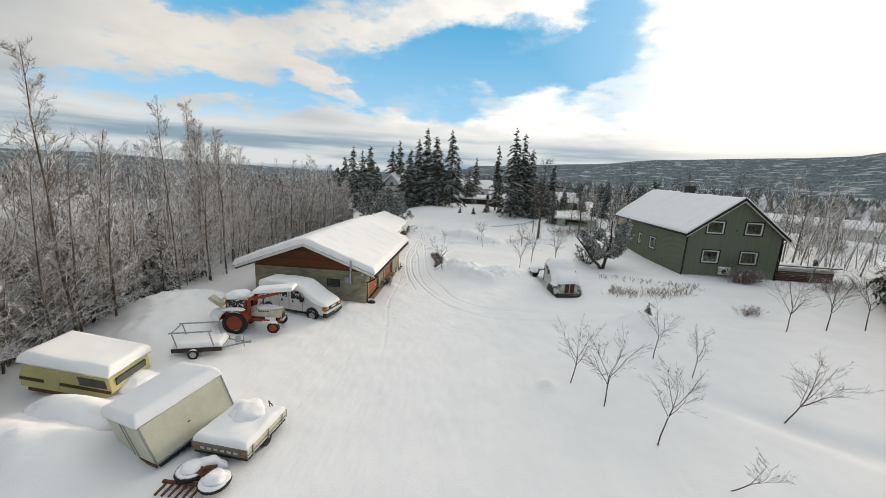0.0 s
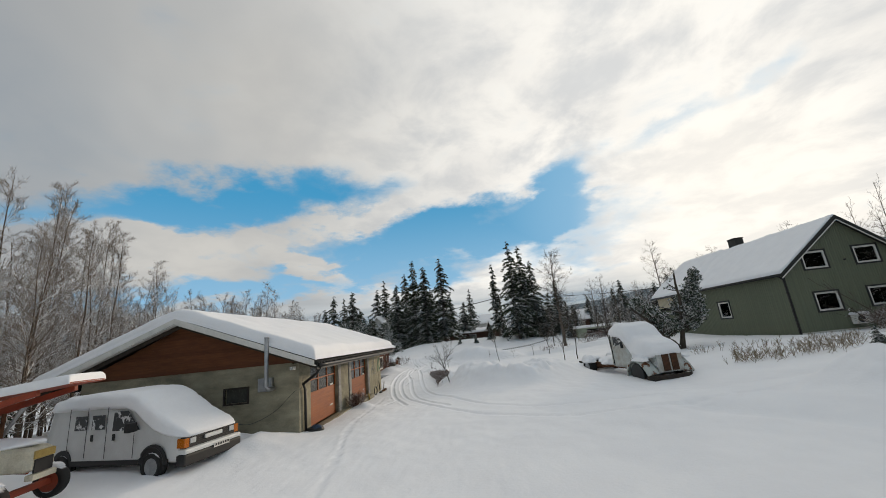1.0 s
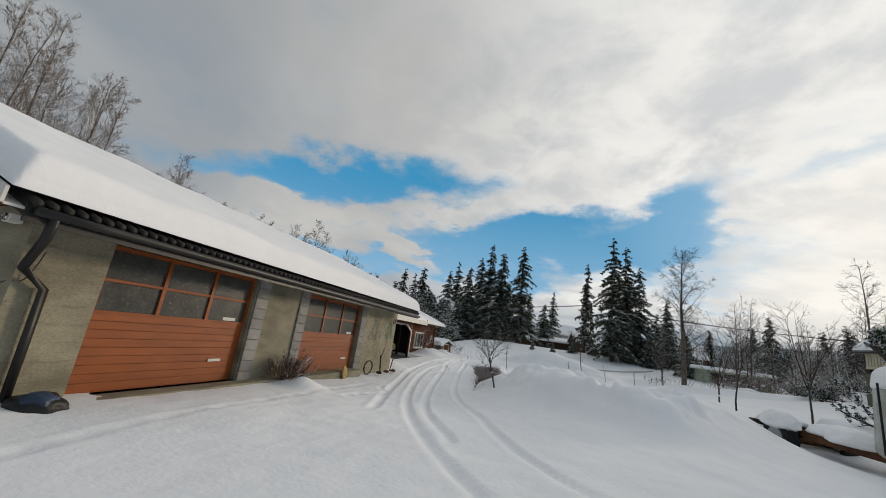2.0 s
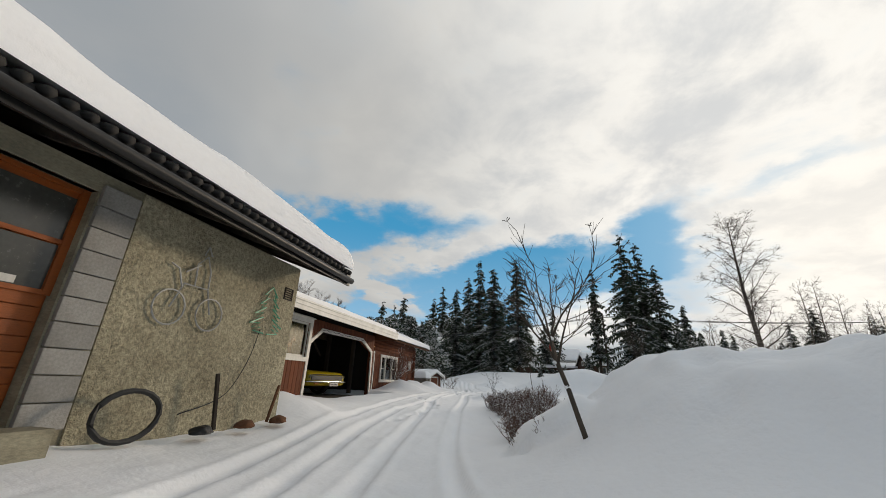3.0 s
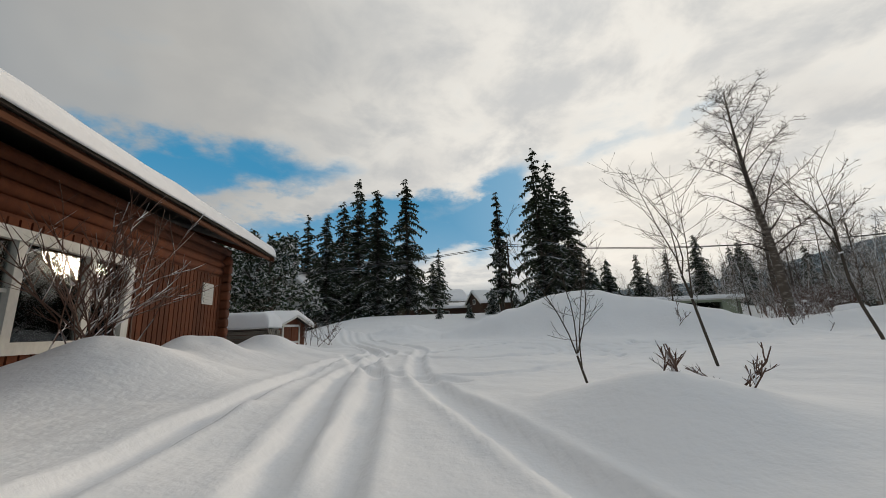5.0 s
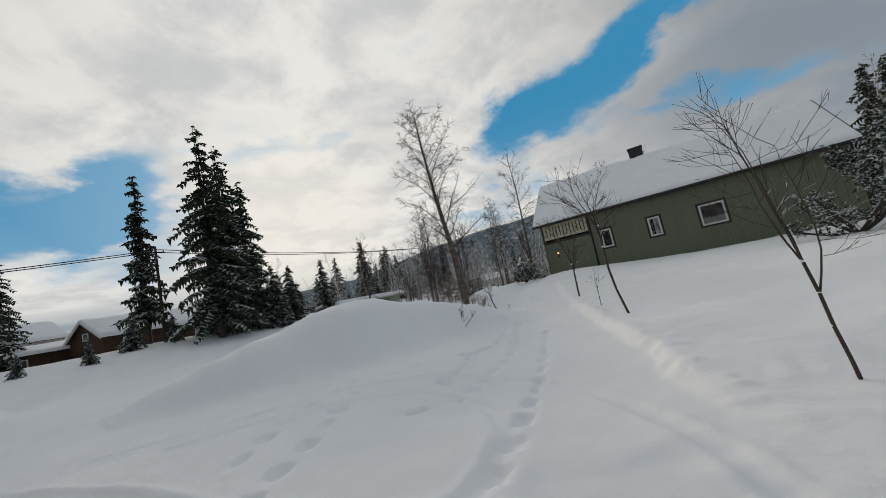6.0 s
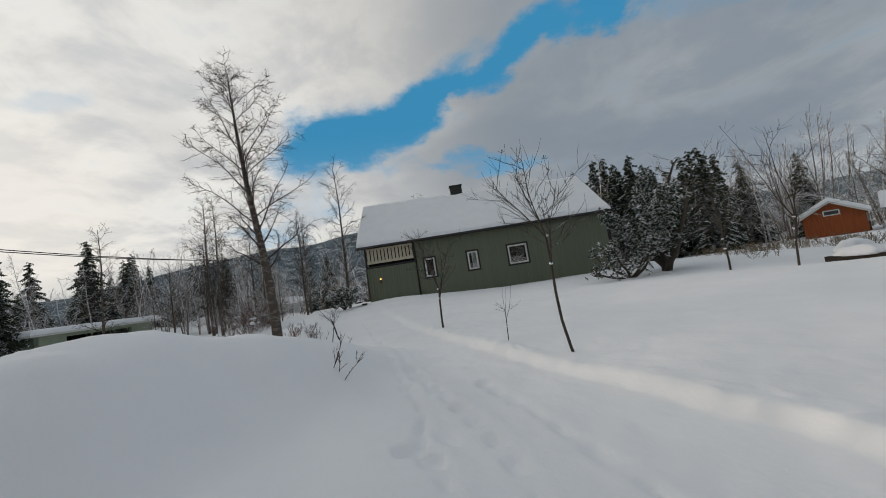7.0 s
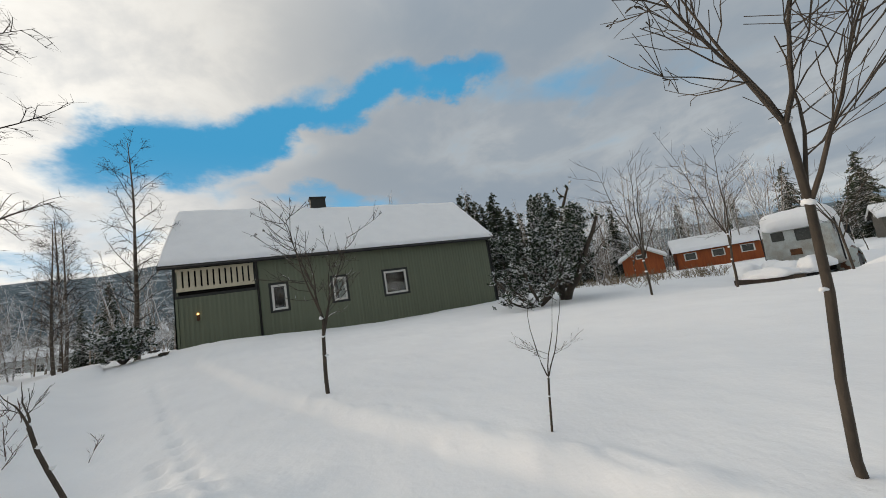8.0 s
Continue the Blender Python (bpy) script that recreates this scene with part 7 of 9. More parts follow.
def van(m):
    t = thing("van", "white passenger van with snow on roof, bonnet and windscreen", "van", m)
    # x forward, front bumper at 2.8
    secs = [(-2.78, 0.84, 0.50, 1.78, 0.16, 0.14), (-2.70, 0.95, 0.38, 1.98, 0.20, 0.15), (-2.3, 1.0, 0.36, 2.05, 0.20, 0.16), (-1.0, 1.01, 0.36, 2.08, 0.20, 0.16), (0.6, 1.01, 0.36, 2.05, 0.20, 0.17), (1.0, 1.0, 0.36, 1.93, 0.20, 0.18), (1.4, 0.99, 0.36, 1.60, 0.20, 0.15), (1.75, 0.98, 0.36, 1.33, 0.18, 0.11), (2.1, 0.97, 0.36, 1.23, 0.16, 0.08), (2.45, 0.95, 0.36, 1.13, 0.15, 0.07), (2.66, 0.92, 0.38, 1.05, 0.13, 0.06), (2.75, 0.87, 0.46, 0.98, 0.10, 0.05)]
    part("body", loft([rr(w, a, b, r, x, 6, tuck=k) for x, w, a, b, r, k in secs]), "van_white", t, smooth=True)
    for s in (-1, 1):
        y = s * 1.005
        for k, (a, b) in enumerate(((-1.50, -0.98), (-0.80, -0.26))):
            v = part("side_window", prism([(a, 1.32), (b, 1.32), (b - 0.02, 1.72), (a + 0.02, 1.72)], "y", y - 0.10 * s - 0.02, y - 0.055 * s + 0.02), "frosted", t, "dark side window streaked with snow")
        v = part("front_window", prism([(0.05, 1.26), (1.12, 1.26), (0.62, 1.80), (0.08, 1.80)], "y", y - 0.10 * s - 0.02, y - 0.055 * s + 0.02), "frosted", t)
        for x in (-1.62, -0.88, -0.08, 1.0):
            part("door_seam", box(x, x + 0.014, min(y, y - s * 0.006), max(y, y - s * 0.006) + 0.002, 0.55, 1.95 if x < 0.5 else 1.2), "black", t)
        part("rub_strip", box(-2.6, 2.3, min(y - s * 0.02, y + s * 0.012), max(y - s * 0.02, y + s * 0.012), 0.36, 0.50), "black", t)
        for x in (-0.66, 0.20):
            part("door_handle", box(x, x + 0.10, min(y, y + s * 0.02), max(y, y + s * 0.02), 1.02, 1.20, 0.008), "black", t)
        mi = part("mirror", box(1.02, 1.20, min(y + s * 0.06, y + s * 0.30), max(y + s * 0.06, y + s * 0.30), 1.25, 1.50, 0.03), "black", t)
        part("mirror_arm", tube([(1.1, y - s * 0.02, 1.28), (1.1, y + s * 0.1, 1.32)], 0.03, 6), "black", mi)
        part("wheel_arch", tube([(1.75 + 0.45 * math.cos(a), y - s * 0.01, 0.38 + 0.45 * math.sin(a)) for a in np.linspace(0, math.pi, 12)], 0.05, 6), "black", t)
        part("wheel_well", tube([(1.75, y - 0.10 * s, 0.38), (1.75, y + 0.004 * s, 0.38)], 0.42, 18), "black", t)
        part("wheel_well", tube([(-1.75, y - 0.10 * s, 0.38), (-1.75, y + 0.004 * s, 0.38)], 0.42, 18), "black", t)
        for x in (1.75, -1.75):
            wheel(0.37, 0.24, t, (x, s * 0.93, 0.30))
        part("headlight", box(2.60, 2.785, min(s * 0.58, s * 0.76), max(s * 0.58, s * 0.76), 0.80, 0.94, 0.015), "lens", t)
        part("indicator", box(2.50, 2.770, min(s * 0.78, s * 0.93), max(s * 0.78, s * 0.93), 0.72, 0.96, 0.015), "amber", t)
    part("grille", box(2.60, 2.762, -0.92, 0.92, 0.70, 0.99, 0.015), "black", t, "wide black grille panel")
    for k in range(4):
        part("grille_bar", box(2.762, 2.772, -0.53, 0.53, 0.76 + k * 0.055, 0.775 + k * 0.055), "gutter", t)
    part("badge", box(2.772, 2.80, -0.30, 0.30, 0.82, 0.93, 0.03), "van_white", t, "plain white badge")
    part("upper_bumper", box(2.58, 2.86, -0.97, 0.97, 0.56, 0.69, 0.05), "van_white", t, "snow-dusted front bumper")
    part("lower_bumper", box(2.55, 2.85, -0.985, 0.985, 0.26, 0.56, 0.05), "black", t)
    pl = part("number_plate", box(2.86, 2.875, -0.05, 0.50, 0.50, 0.63), "white_trim", t)
    for k in range(6):
        part("plate_bar", box(2.874, 2.879, -0.01 + k * 0.085, 0.045 + k * 0.085, 0.535, 0.60), "black", pl)
    # snow blanket over roof, windscreen and bonnet
    secs = [(-2.78, 0.70, 1.72, 1.98, 0.12), (-2.62, 0.90, 1.84, 2.20, 0.17), (-2.0, 0.98, 1.86, 2.30, 0.21), (-0.5, 1.0, 1.88, 2.34, 0.22), (0.5, 1.0, 1.84, 2.30, 0.22), (0.95, 1.0, 1.68, 2.16, 0.23), (1.3, 1.01, 1.42, 1.93, 0.24), (1.7, 1.01, 1.18, 1.64, 0.22), (2.1, 1.0, 1.06, 1.44, 0.18), (2.45, 0.96, 0.99, 1.27, 0.13), (2.68, 0.90, 0.98, 1.13, 0.07), (2.77, 0.82, 0.98, 1.04, 0.03)]
    bm = loft([rr(w, a, b, r, x, 6, 0.05) for x, w, a, b, r in secs])
    bmesh.ops.subdivide_edges(bm, edges=[e for e in bm.edges if abs(e.verts[0].co.x - e.verts[1].co.x) > 0.3], cuts=4, use_grid_fill=True)
    for v in bm.verts:
        v.co += v.co.normalized() * 0.05 * (noise.noise(v.co * 2.1) + 0.4 * noise.noise(v.co * 6.0))
    part("snow_blanket", bm, "snow_top", t, "thick snow", smooth=True)
    part("wiper", tube([(1.72, -0.55, 1.36), (1.30, -0.25, 1.72)], 0.012, 4), "black", t)
    return t


van(pose(-4.12, -2.15, -0.05, 0, 0, -12))


def tractor(m):
    t = thing("tractor", "old red and white farm tractor with front loader and snowy cab", "tractor", m)
    # x forward; rear axle at 0, front axle at 2.15
    for s in (-1, 1):
        w = wheel(0.72, 0.38, t, (0, s * 0.78, 0.62), rim="tractor_red", rim_label="faded red rim")
        wheel(0.36, 0.22, t, (2.15, s * 0.72, 0.30), rim="tractor_red", rim_label="faded red rim")
        part("mudguard", loft([[(0.0 + r_ * math.cos(a), s * y, 0.62 + r_ * math.sin(a)) for y, r_ in ((0.50, 0.78), (1.02, 0.78), (1.02, 0.82), (0.50, 0.82))] for a in np.linspace(0.2, 2.9, 12)]), "tractor_red", t)
        blob("wheel_snow", t, (-0.05, s * 0.78, 1.40), (0.62, 0.24, 0.13), seed=s)
        blob("wheel_snow", t, (2.1, s * 0.72, 0.62), (0.30, 0.14, 0.10), seed=s + 4)
        # loader arms
        part("loader_arm", prism([(-0.1, 1.35), (0.35, 1.95), (0.55, 2.02), (2.6, 2.48), (2.62, 2.36), (0.62, 1.86), (0.48, 1.78), (0.05, 1.25)], "y", s * 0.50 - 0.05, s * 0.50 + 0.05), "tractor_red", t)
        part("loader_post", box(0.62, 0.80, s * 0.50 - 0.06, s * 0.50 + 0.06, 0.55, 1.92), "tractor_red", t)
        part("lift_ram", tube([(0.75, s * 0.5, 0.9), (1.55, s * 0.5, 2.2)], 0.045, 8), "steel", t)
        part("loader_strut", tube([(0.72, s * 0.5, 0.75), (1.85, s * 0.42, 0.62)], 0.05, 6), "tractor_red", t)
    part("gearbox", loft([rr(0.26, 0.45, 0.95, 0.08, x) for x in (-0.35, 0.4, 1.3)]), "rust", t)
    part("front_axle", box(2.07, 2.22, -0.68, 0.68, 0.26, 0.40, 0.03), "tractor_red", t)
    bo = part("bonnet", loft([rr(w, a, b, 0.10, x) for x, w, a, b in ((0.55, 0.30, 0.80, 1.30), (1.4, 0.31, 0.78, 1.30), (2.35, 0.30, 0.72, 1.24), (2.50, 0.27, 0.76, 1.18))]), "tractor_white", t, "cream bonnet")
    part("grille", box(2.49, 2.53, -0.22, 0.22, 0.70, 0.98), "black", bo)
    part("headband", box(2.48, 2.54, -0.25, 0.25, 0.99, 1.16, 0.02), "bare_wood", bo, "yellowed head panel")
    part("nose", box(2.40, 2.58, -0.29, 0.29, 0.56, 0.68, 0.02), "tractor_white", bo)
    for k in range(5):
        part("lettering_bar", box(1.15 + k * 0.13, 1.23 + k * 0.13, -0.325, -0.315, 1.12, 1.20), "dark_trim", bo)
    blob("bonnet_snow", t, (1.55, 0, 1.28), (0.85, 0.30, 0.20), seed=9)
    # cab
    for x, y in ((-0.55, -0.55), (-0.55, 0.55), (0.52, -0.55), (0.52, 0.55)):
        part("cab_post", box(x - 0.035, x + 0.035, y - 0.035, y + 0.035, 0.95, 1.98), "tractor_red", t)
    part("cab_roof", box(-0.75, 0.70, -0.66, 0.66, 1.96, 2.06, 0.03), "tractor_white", t)
    for y in (-0.55, 0.55):
        part("cab_window", box(-0.5, 0.48, y - 0.006, y + 0.006, 1.32, 1.95), "frosted", t)
        part("cab_panel", box(-0.52, 0.5, y - 0.015, y + 0.015, 0.85, 1.30), "tractor_red", t)
    part("cab_window", box(-0.556, -0.544, -0.5, 0.5, 1.3, 1.95), "frosted", t)
    blob("cab_snow", t, (-0.02, 0, 2.06), (0.80, 0.72, 0.28), seed=2)
    part("beacon", tube([(0.6, 0.4, 2.06), (0.6, 0.4, 2.24)], 0.06, 8), "amber", t)
    part("exhaust", tube([(1.2, 0.36, 1.2), (1.2, 0.36, 2.0)], 0.04, 8), "rust", t)
    # raised loader platform with snow
    part("loader_platform", prism([(0.95, 2.30), (3.25, 2.54), (3.25, 2.59), (0.95, 2.35)], "y", -0.52, 0.52), "tractor_red", t)
    snow_on("platform_snow", t, 0.9, 3.25, -0.54, 0.54, 0.0, 0.20, step_m=0.2, droop=0.02, seed=5, slope=lambda x, y: 2.335 + 0.104 * (x - 0.95))
    # rear implement
    part("rear_frame", tube([(-0.4, 0.4, 0.6), (-1.25, 0.4, 0.75), (-1.25, -0.4, 0.75), (-0.4, -0.4, 0.6)], 0.06, 6), "tractor_red", t)
    part("rear_board", prism([(-1.05, 1.30), (-1.75, 1.85), (-1.62, 2.0), (-0.92, 1.45)], "y", -0.25, 0.25), "tractor_white", t, "slanted pale board")
    blob("rear_snow", t, (-1.1, 0.0, 0.75), (0.6, 0.7, 0.45), seed=7)
    return t


tractor(pose(-6.05, -5.85, 0.18, 0, 0, 9))


def rack_trailer(m):
    t = thing("rack_trailer", "galvanised boat trailer with a pipe rack, half buried in snow", "trailer", m)
    part("bed", box(-1.6, 0.9, -0.75, 0.75, 0.42, 0.50), "steel", t)
    for s in (-1, 1):
        part("side_rail", box(-1.65, 0.95, s * 0.78 - 0.03, s * 0.78 + 0.03, 0.36, 0.58), "dark_wood" if s < 0 else "steel", t)
        part("drawbar", tube([(0.9, s * 0.6, 0.45), (2.1, 0.0, 0.45)], 0.045, 6), "steel", t)
        wheel(0.28, 0.18, t, (-0.5, s * 0.92, 0.28))
        for x in (-1.35, 0.55):
            part("rack_post", tube([(x, s * 0.7, 0.5), (x - 0.25, s * 0.7, 1.45)], 0.035, 6), "steel", t)
    for s in (-0.7, 0.7):
        part("rack_bar", tube([(-1.75, s, 1.45), (0.45, s, 1.47)], 0.04, 6), "steel", t)
    for x in (-1.6, 0.3):
        part("cross_bar", tube([(x, -0.7, 1.45), (x, 0.7, 1.45)], 0.035, 6), "steel", t)
    part("winch", box(1.5, 1.75, -0.12, 0.12, 0.5, 0.8, 0.02), "steel", t)
    part("jockey_wheel", tube([(1.9, 0.15, 0.1), (1.9, 0.15, 0.75)], 0.03, 6), "steel", t)
    part("coupling", box(2.0, 2.35, -0.06, 0.06, 0.40, 0.50, 0.02), "steel", t)
    snow_on("bed_snow", t, -1.62, 0.9, -0.74, 0.74, 0.50, 0.30, step_m=0.2, droop=0.02, seed=4)
    return t


rack_trailer(Matrix.LocRotScale((-5.9, -8.95, 0.12), Euler((0, 0, radians(18))), (0.88, 0.9, 0.95)))


def caravan(m):
    t = thing("caravan", "old pale yellow caravan with brown stripe under deep snow", "caravan", m)
    L, W, H = 2.0, 1.1, 1.62
    prof = [(-L + 0.10, 0.18), (L - 0.35, 0.18), (L - 0.05, 0.62), (L - 0.35, H), (-L + 0.25, H), (-L - 0.02, 0.75)]
    part("body", prism(prof, "y", -W, W, bev=0.05), "caravan", t)
    part("stripe", box(-L + 0.02, L - 0.10, -W - 0.012, -W + 0.01, 0.55, 0.72), "brown_stain", t, "brown side stripe")
    part("window", prism([(0.55, 0.80), (L - 0.28, 0.80), (L - 0.42, 1.22), (0.40, 1.22)], "y", -W - 0.02, -W + 0.01), "dusty_glass", t)
    dr = part("door", box(-0.95, -0.30, -W - 0.02, -W + 0.01, 0.30, 1.40, 0.01), "caravan", t)
    part("handle", box(-0.42, -0.36, -W - 0.04, -W - 0.02, 0.8, 0.9), "steel", dr)
    part("end_window", prism([(-0.85, 0.75), (0.85, 0.75), (0.80, 1.25), (-0.80, 1.25)], "x", L - 0.22, L - 0.12), "dusty_glass", t)
    part("roof_rail", tube([(L - 0.33, -W, H), (L - 0.33, W, H)], 0.03, 6), "rust", t)
    part("drawbar", tube([(L - 0.2, 0, 0.35), (L + 1.1, 0, 0.4)], 0.05, 6), "rust", t)
    part("chassis", box(-L + 0.3, L - 0.5, -W + 0.1, W - 0.1, -0.1, 0.2), "rust", t)
    snow_on("roof_snow", t, -L - 0.05, L - 0.20, -W - 0.10, W + 0.08, H - 0.03, 0.42, step_m=0.22, droop=0.14, seed=14)
    blob("nose_snow", t, (L + 0.25, 0.1, 0.35), (0.75, 0.9, 0.55), seed=3)
    return t


caravan(Matrix.LocRotScale((-8.98, -12.41, 0.1), Euler((0, radians(11), radians(7.5))), (0.92, 1.02, 0.84)))


def box_trailer(m):
    t = thing("box_trailer", "cream box trailer with snow piled on its roof", "trailer", m)
    # long side along y, near corner at the origin
    W, L, H0, H = 2.05, 3.05, 0.28, 1.95
    part("body", box(-W, 0, 0, L, H0, H, 0.02), "cream_panel", t)
    for x in (-W - 0.015, -0.025):
        for y in (-0.015, L - 0.025):
            part("corner_rail", box(x, x + 0.04, y, y + 0.04, H0, H + 0.01), "steel", t)
    part("top_rail", box(-0.03, 0.015, 0, L, H - 0.06, H + 0.01), "steel", t)
    part("bottom_rail", box(-0.03, 0.018, 0, L, H0 - 0.02, H0 + 0.05), "steel", t)
    for k in range(2):
        dr = part("end_door", box(-W + 0.04 + k * 1.0, -W + 1.0 + k * 1.0, -0.03, 0.0, H0 + 0.04, H - 0.05, 0.008), "cream_panel", t)
        part("lock_rod", tube([(-W + 0.92 + k * 0.22, -0.045, H0 + 0.05), (-W + 0.92 + k * 0.22, -0.045, H - 0.06)], 0.015, 6), "steel", dr)
    part("sill", box(-W, 0, -0.06, 0.0, H0 - 0.10, H0 + 0.03), "rust", t)
    part("underframe", box(-W + 0.15, -0.15, 0.1, L - 0.1, 0.0, H0), "black", t)
    for y in (1.2, 1.9):
        wheel_at = tube([(-0.28, y, 0.28), (-0.05, y, 0.28)], 0.28, 16)
        part("wheel", wheel_at, "rubber", t)
    part("side_mark", box(0.0, 0.006, 1.35, 1.45, 0.98, 1.02), "black", t)
    snow_on("roof_snow", t, -W - 0.06, 0.02, -0.08, L + 0.05, H, 0.42, step_m=0.2, droop=0.05, seed=17)
    return t


box_trailer(Matrix.LocRotScale((-2.07, -16.5, 0.02), Euler((radians(11), radians(-12), radians(-24.8))), (1.22, 0.90, 0.90)))


def flat_trailer(m):
    t = thing("flat_trailer", "low cargo trailer with a mound of snow on its load", "trailer", m)
    part("bed", box(-2.35, 0, 0, 2.6, 0.42, 0.50), "grey_wood", t)
    for a, b in (((-2.35, 0), (0.0, 0.03)), ((-2.35, 0), (2.57, 2.60))):
        part("board_side", box(a[0], a[1], b[0], b[1], 0.36, 0.66), "grey_wood", t, "weathered striped tailboard")
    for a in ((-2.35, -2.32), (-0.03, 0.0)):
        part("side_board", box(a[0], a[1], 0.03, 2.57, 0.36, 0.66), "cream_panel", t)
    for k in range(3):
        part("stake", box(0.0, 0.035, 0.3 + k * 0.95, 0.36 + k * 0.95, 0.30, 0.70), "steel", t)
    for k in range(8):
        part("reflector_bar", box(-2.25 + k * 0.28, -2.08 + k * 0.28, -0.012, 0.0, 0.44, 0.52), "amber" if k in (0, 7) else "cream_panel", t)
    part("frame_rail", box(-2.3, -0.05, 0.05, 2.55, 0.22, 0.36), "black", t)
    for x in (-2.2, -0.15):
        part("wheel", tube([(x - 0.1, 1.3, 0.26), (x + 0.1, 1.3, 0.26)], 0.27, 16), "rubber", t)
    snow_on("load_snow", t, -2.33, -0.02, 0.02, 2.55, 0.60, 0.30, step_m=0.18, droop=0.0, seed=19, lump=0.14)
    blob("heaped_snow", t, (-1.25, 1.75, 0.80), (0.70, 0.75, 0.40), seed=21)
    part("scrap", tube([(-0.6, 2.3, 0.9), (-0.5, 2.1, 1.25), (-0.4, 2.2, 1.0)], 0.025, 5), "rust", t)
    return t


flat_trailer(Matrix.LocRotScale((0.61, -16.01, 0.0), Euler((0, 0, radians(-5.5))), (0.90, 0.88, 1.0)))


def scrap_heap():
    t = thing("scrap_heap", "tyres and scrap iron half covered by snow", "scrap", pose(-0.65, -16.75, 0.05))
    for x, y, z, a in ((-0.2, 0.1, 0.28, 0.2), (0.75, -0.15, 0.22, 0.0)):
        secs = [[(x + (0.36 + 0.12 * math.cos(b)) * math.cos(c), y + (0.36 + 0.12 * math.cos(b)) * math.sin(c), z + 0.10 * math.sin(b)) for b in [math.tau * k / 8 for k in range(8)]] for c in [math.tau * k / 20 for k in range(21)]]
        part("tyre", loft(secs, cap=False), "rubber", t, smooth=True)
    for k in range(6):
        part("harrow_tine", box(-0.75 + k * 0.22, -0.69 + k * 0.22, -0.75, -0.25, 0.10, 0.15), "rust", t)
    part("harrow_bar", box(-0.85, 0.65, -0.32, -0.24, 0.12, 0.20), "rust", t)
    part("scrap_iron", tube([(0.1, 0.2, 0.15), (0.35, 0.0, 0.55), (0.55, 0.25, 0.4)], 0.05, 6), "rust", t)
    part("scrap_iron", box(0.05, 0.45, -0.1, 0.2, 0.1, 0.38), "rust", t)
    blob("snow_cap", t, (-0.2, 0.1, 0.36), (0.30, 0.30, 0.14), seed=31)
    blob("snow_cap", t, (0.75, -0.12, 0.30), (0.36, 0.34, 0.18), seed=33)
    blob("snow_cap", t, (0.2, 0.45, 0.2), (0.5, 0.25, 0.3), seed=35)
    return t


scrap_heap()
buried = thing("buried_car", "car lost under snow with only its bumper showing", "car", pose(-5.6, -15.7, 0.15, 0, 0, 0))
part("bumper", tube([(-0.7, 0, 0.0), (0.2, -0.12, 0.0), (0.95, -0.05, 0.02)], 0.05, 6), "black", buried)
part("mirror", box(-1.1, -0.85, -0.05, 0.1, 0.15, 0.30, 0.03), "black", buried)
blob("snow_hull", buried, (-1.2, 0.9, 0.0), (2.3, 0.85, 0.85), "deep rounded snow", seed=41)


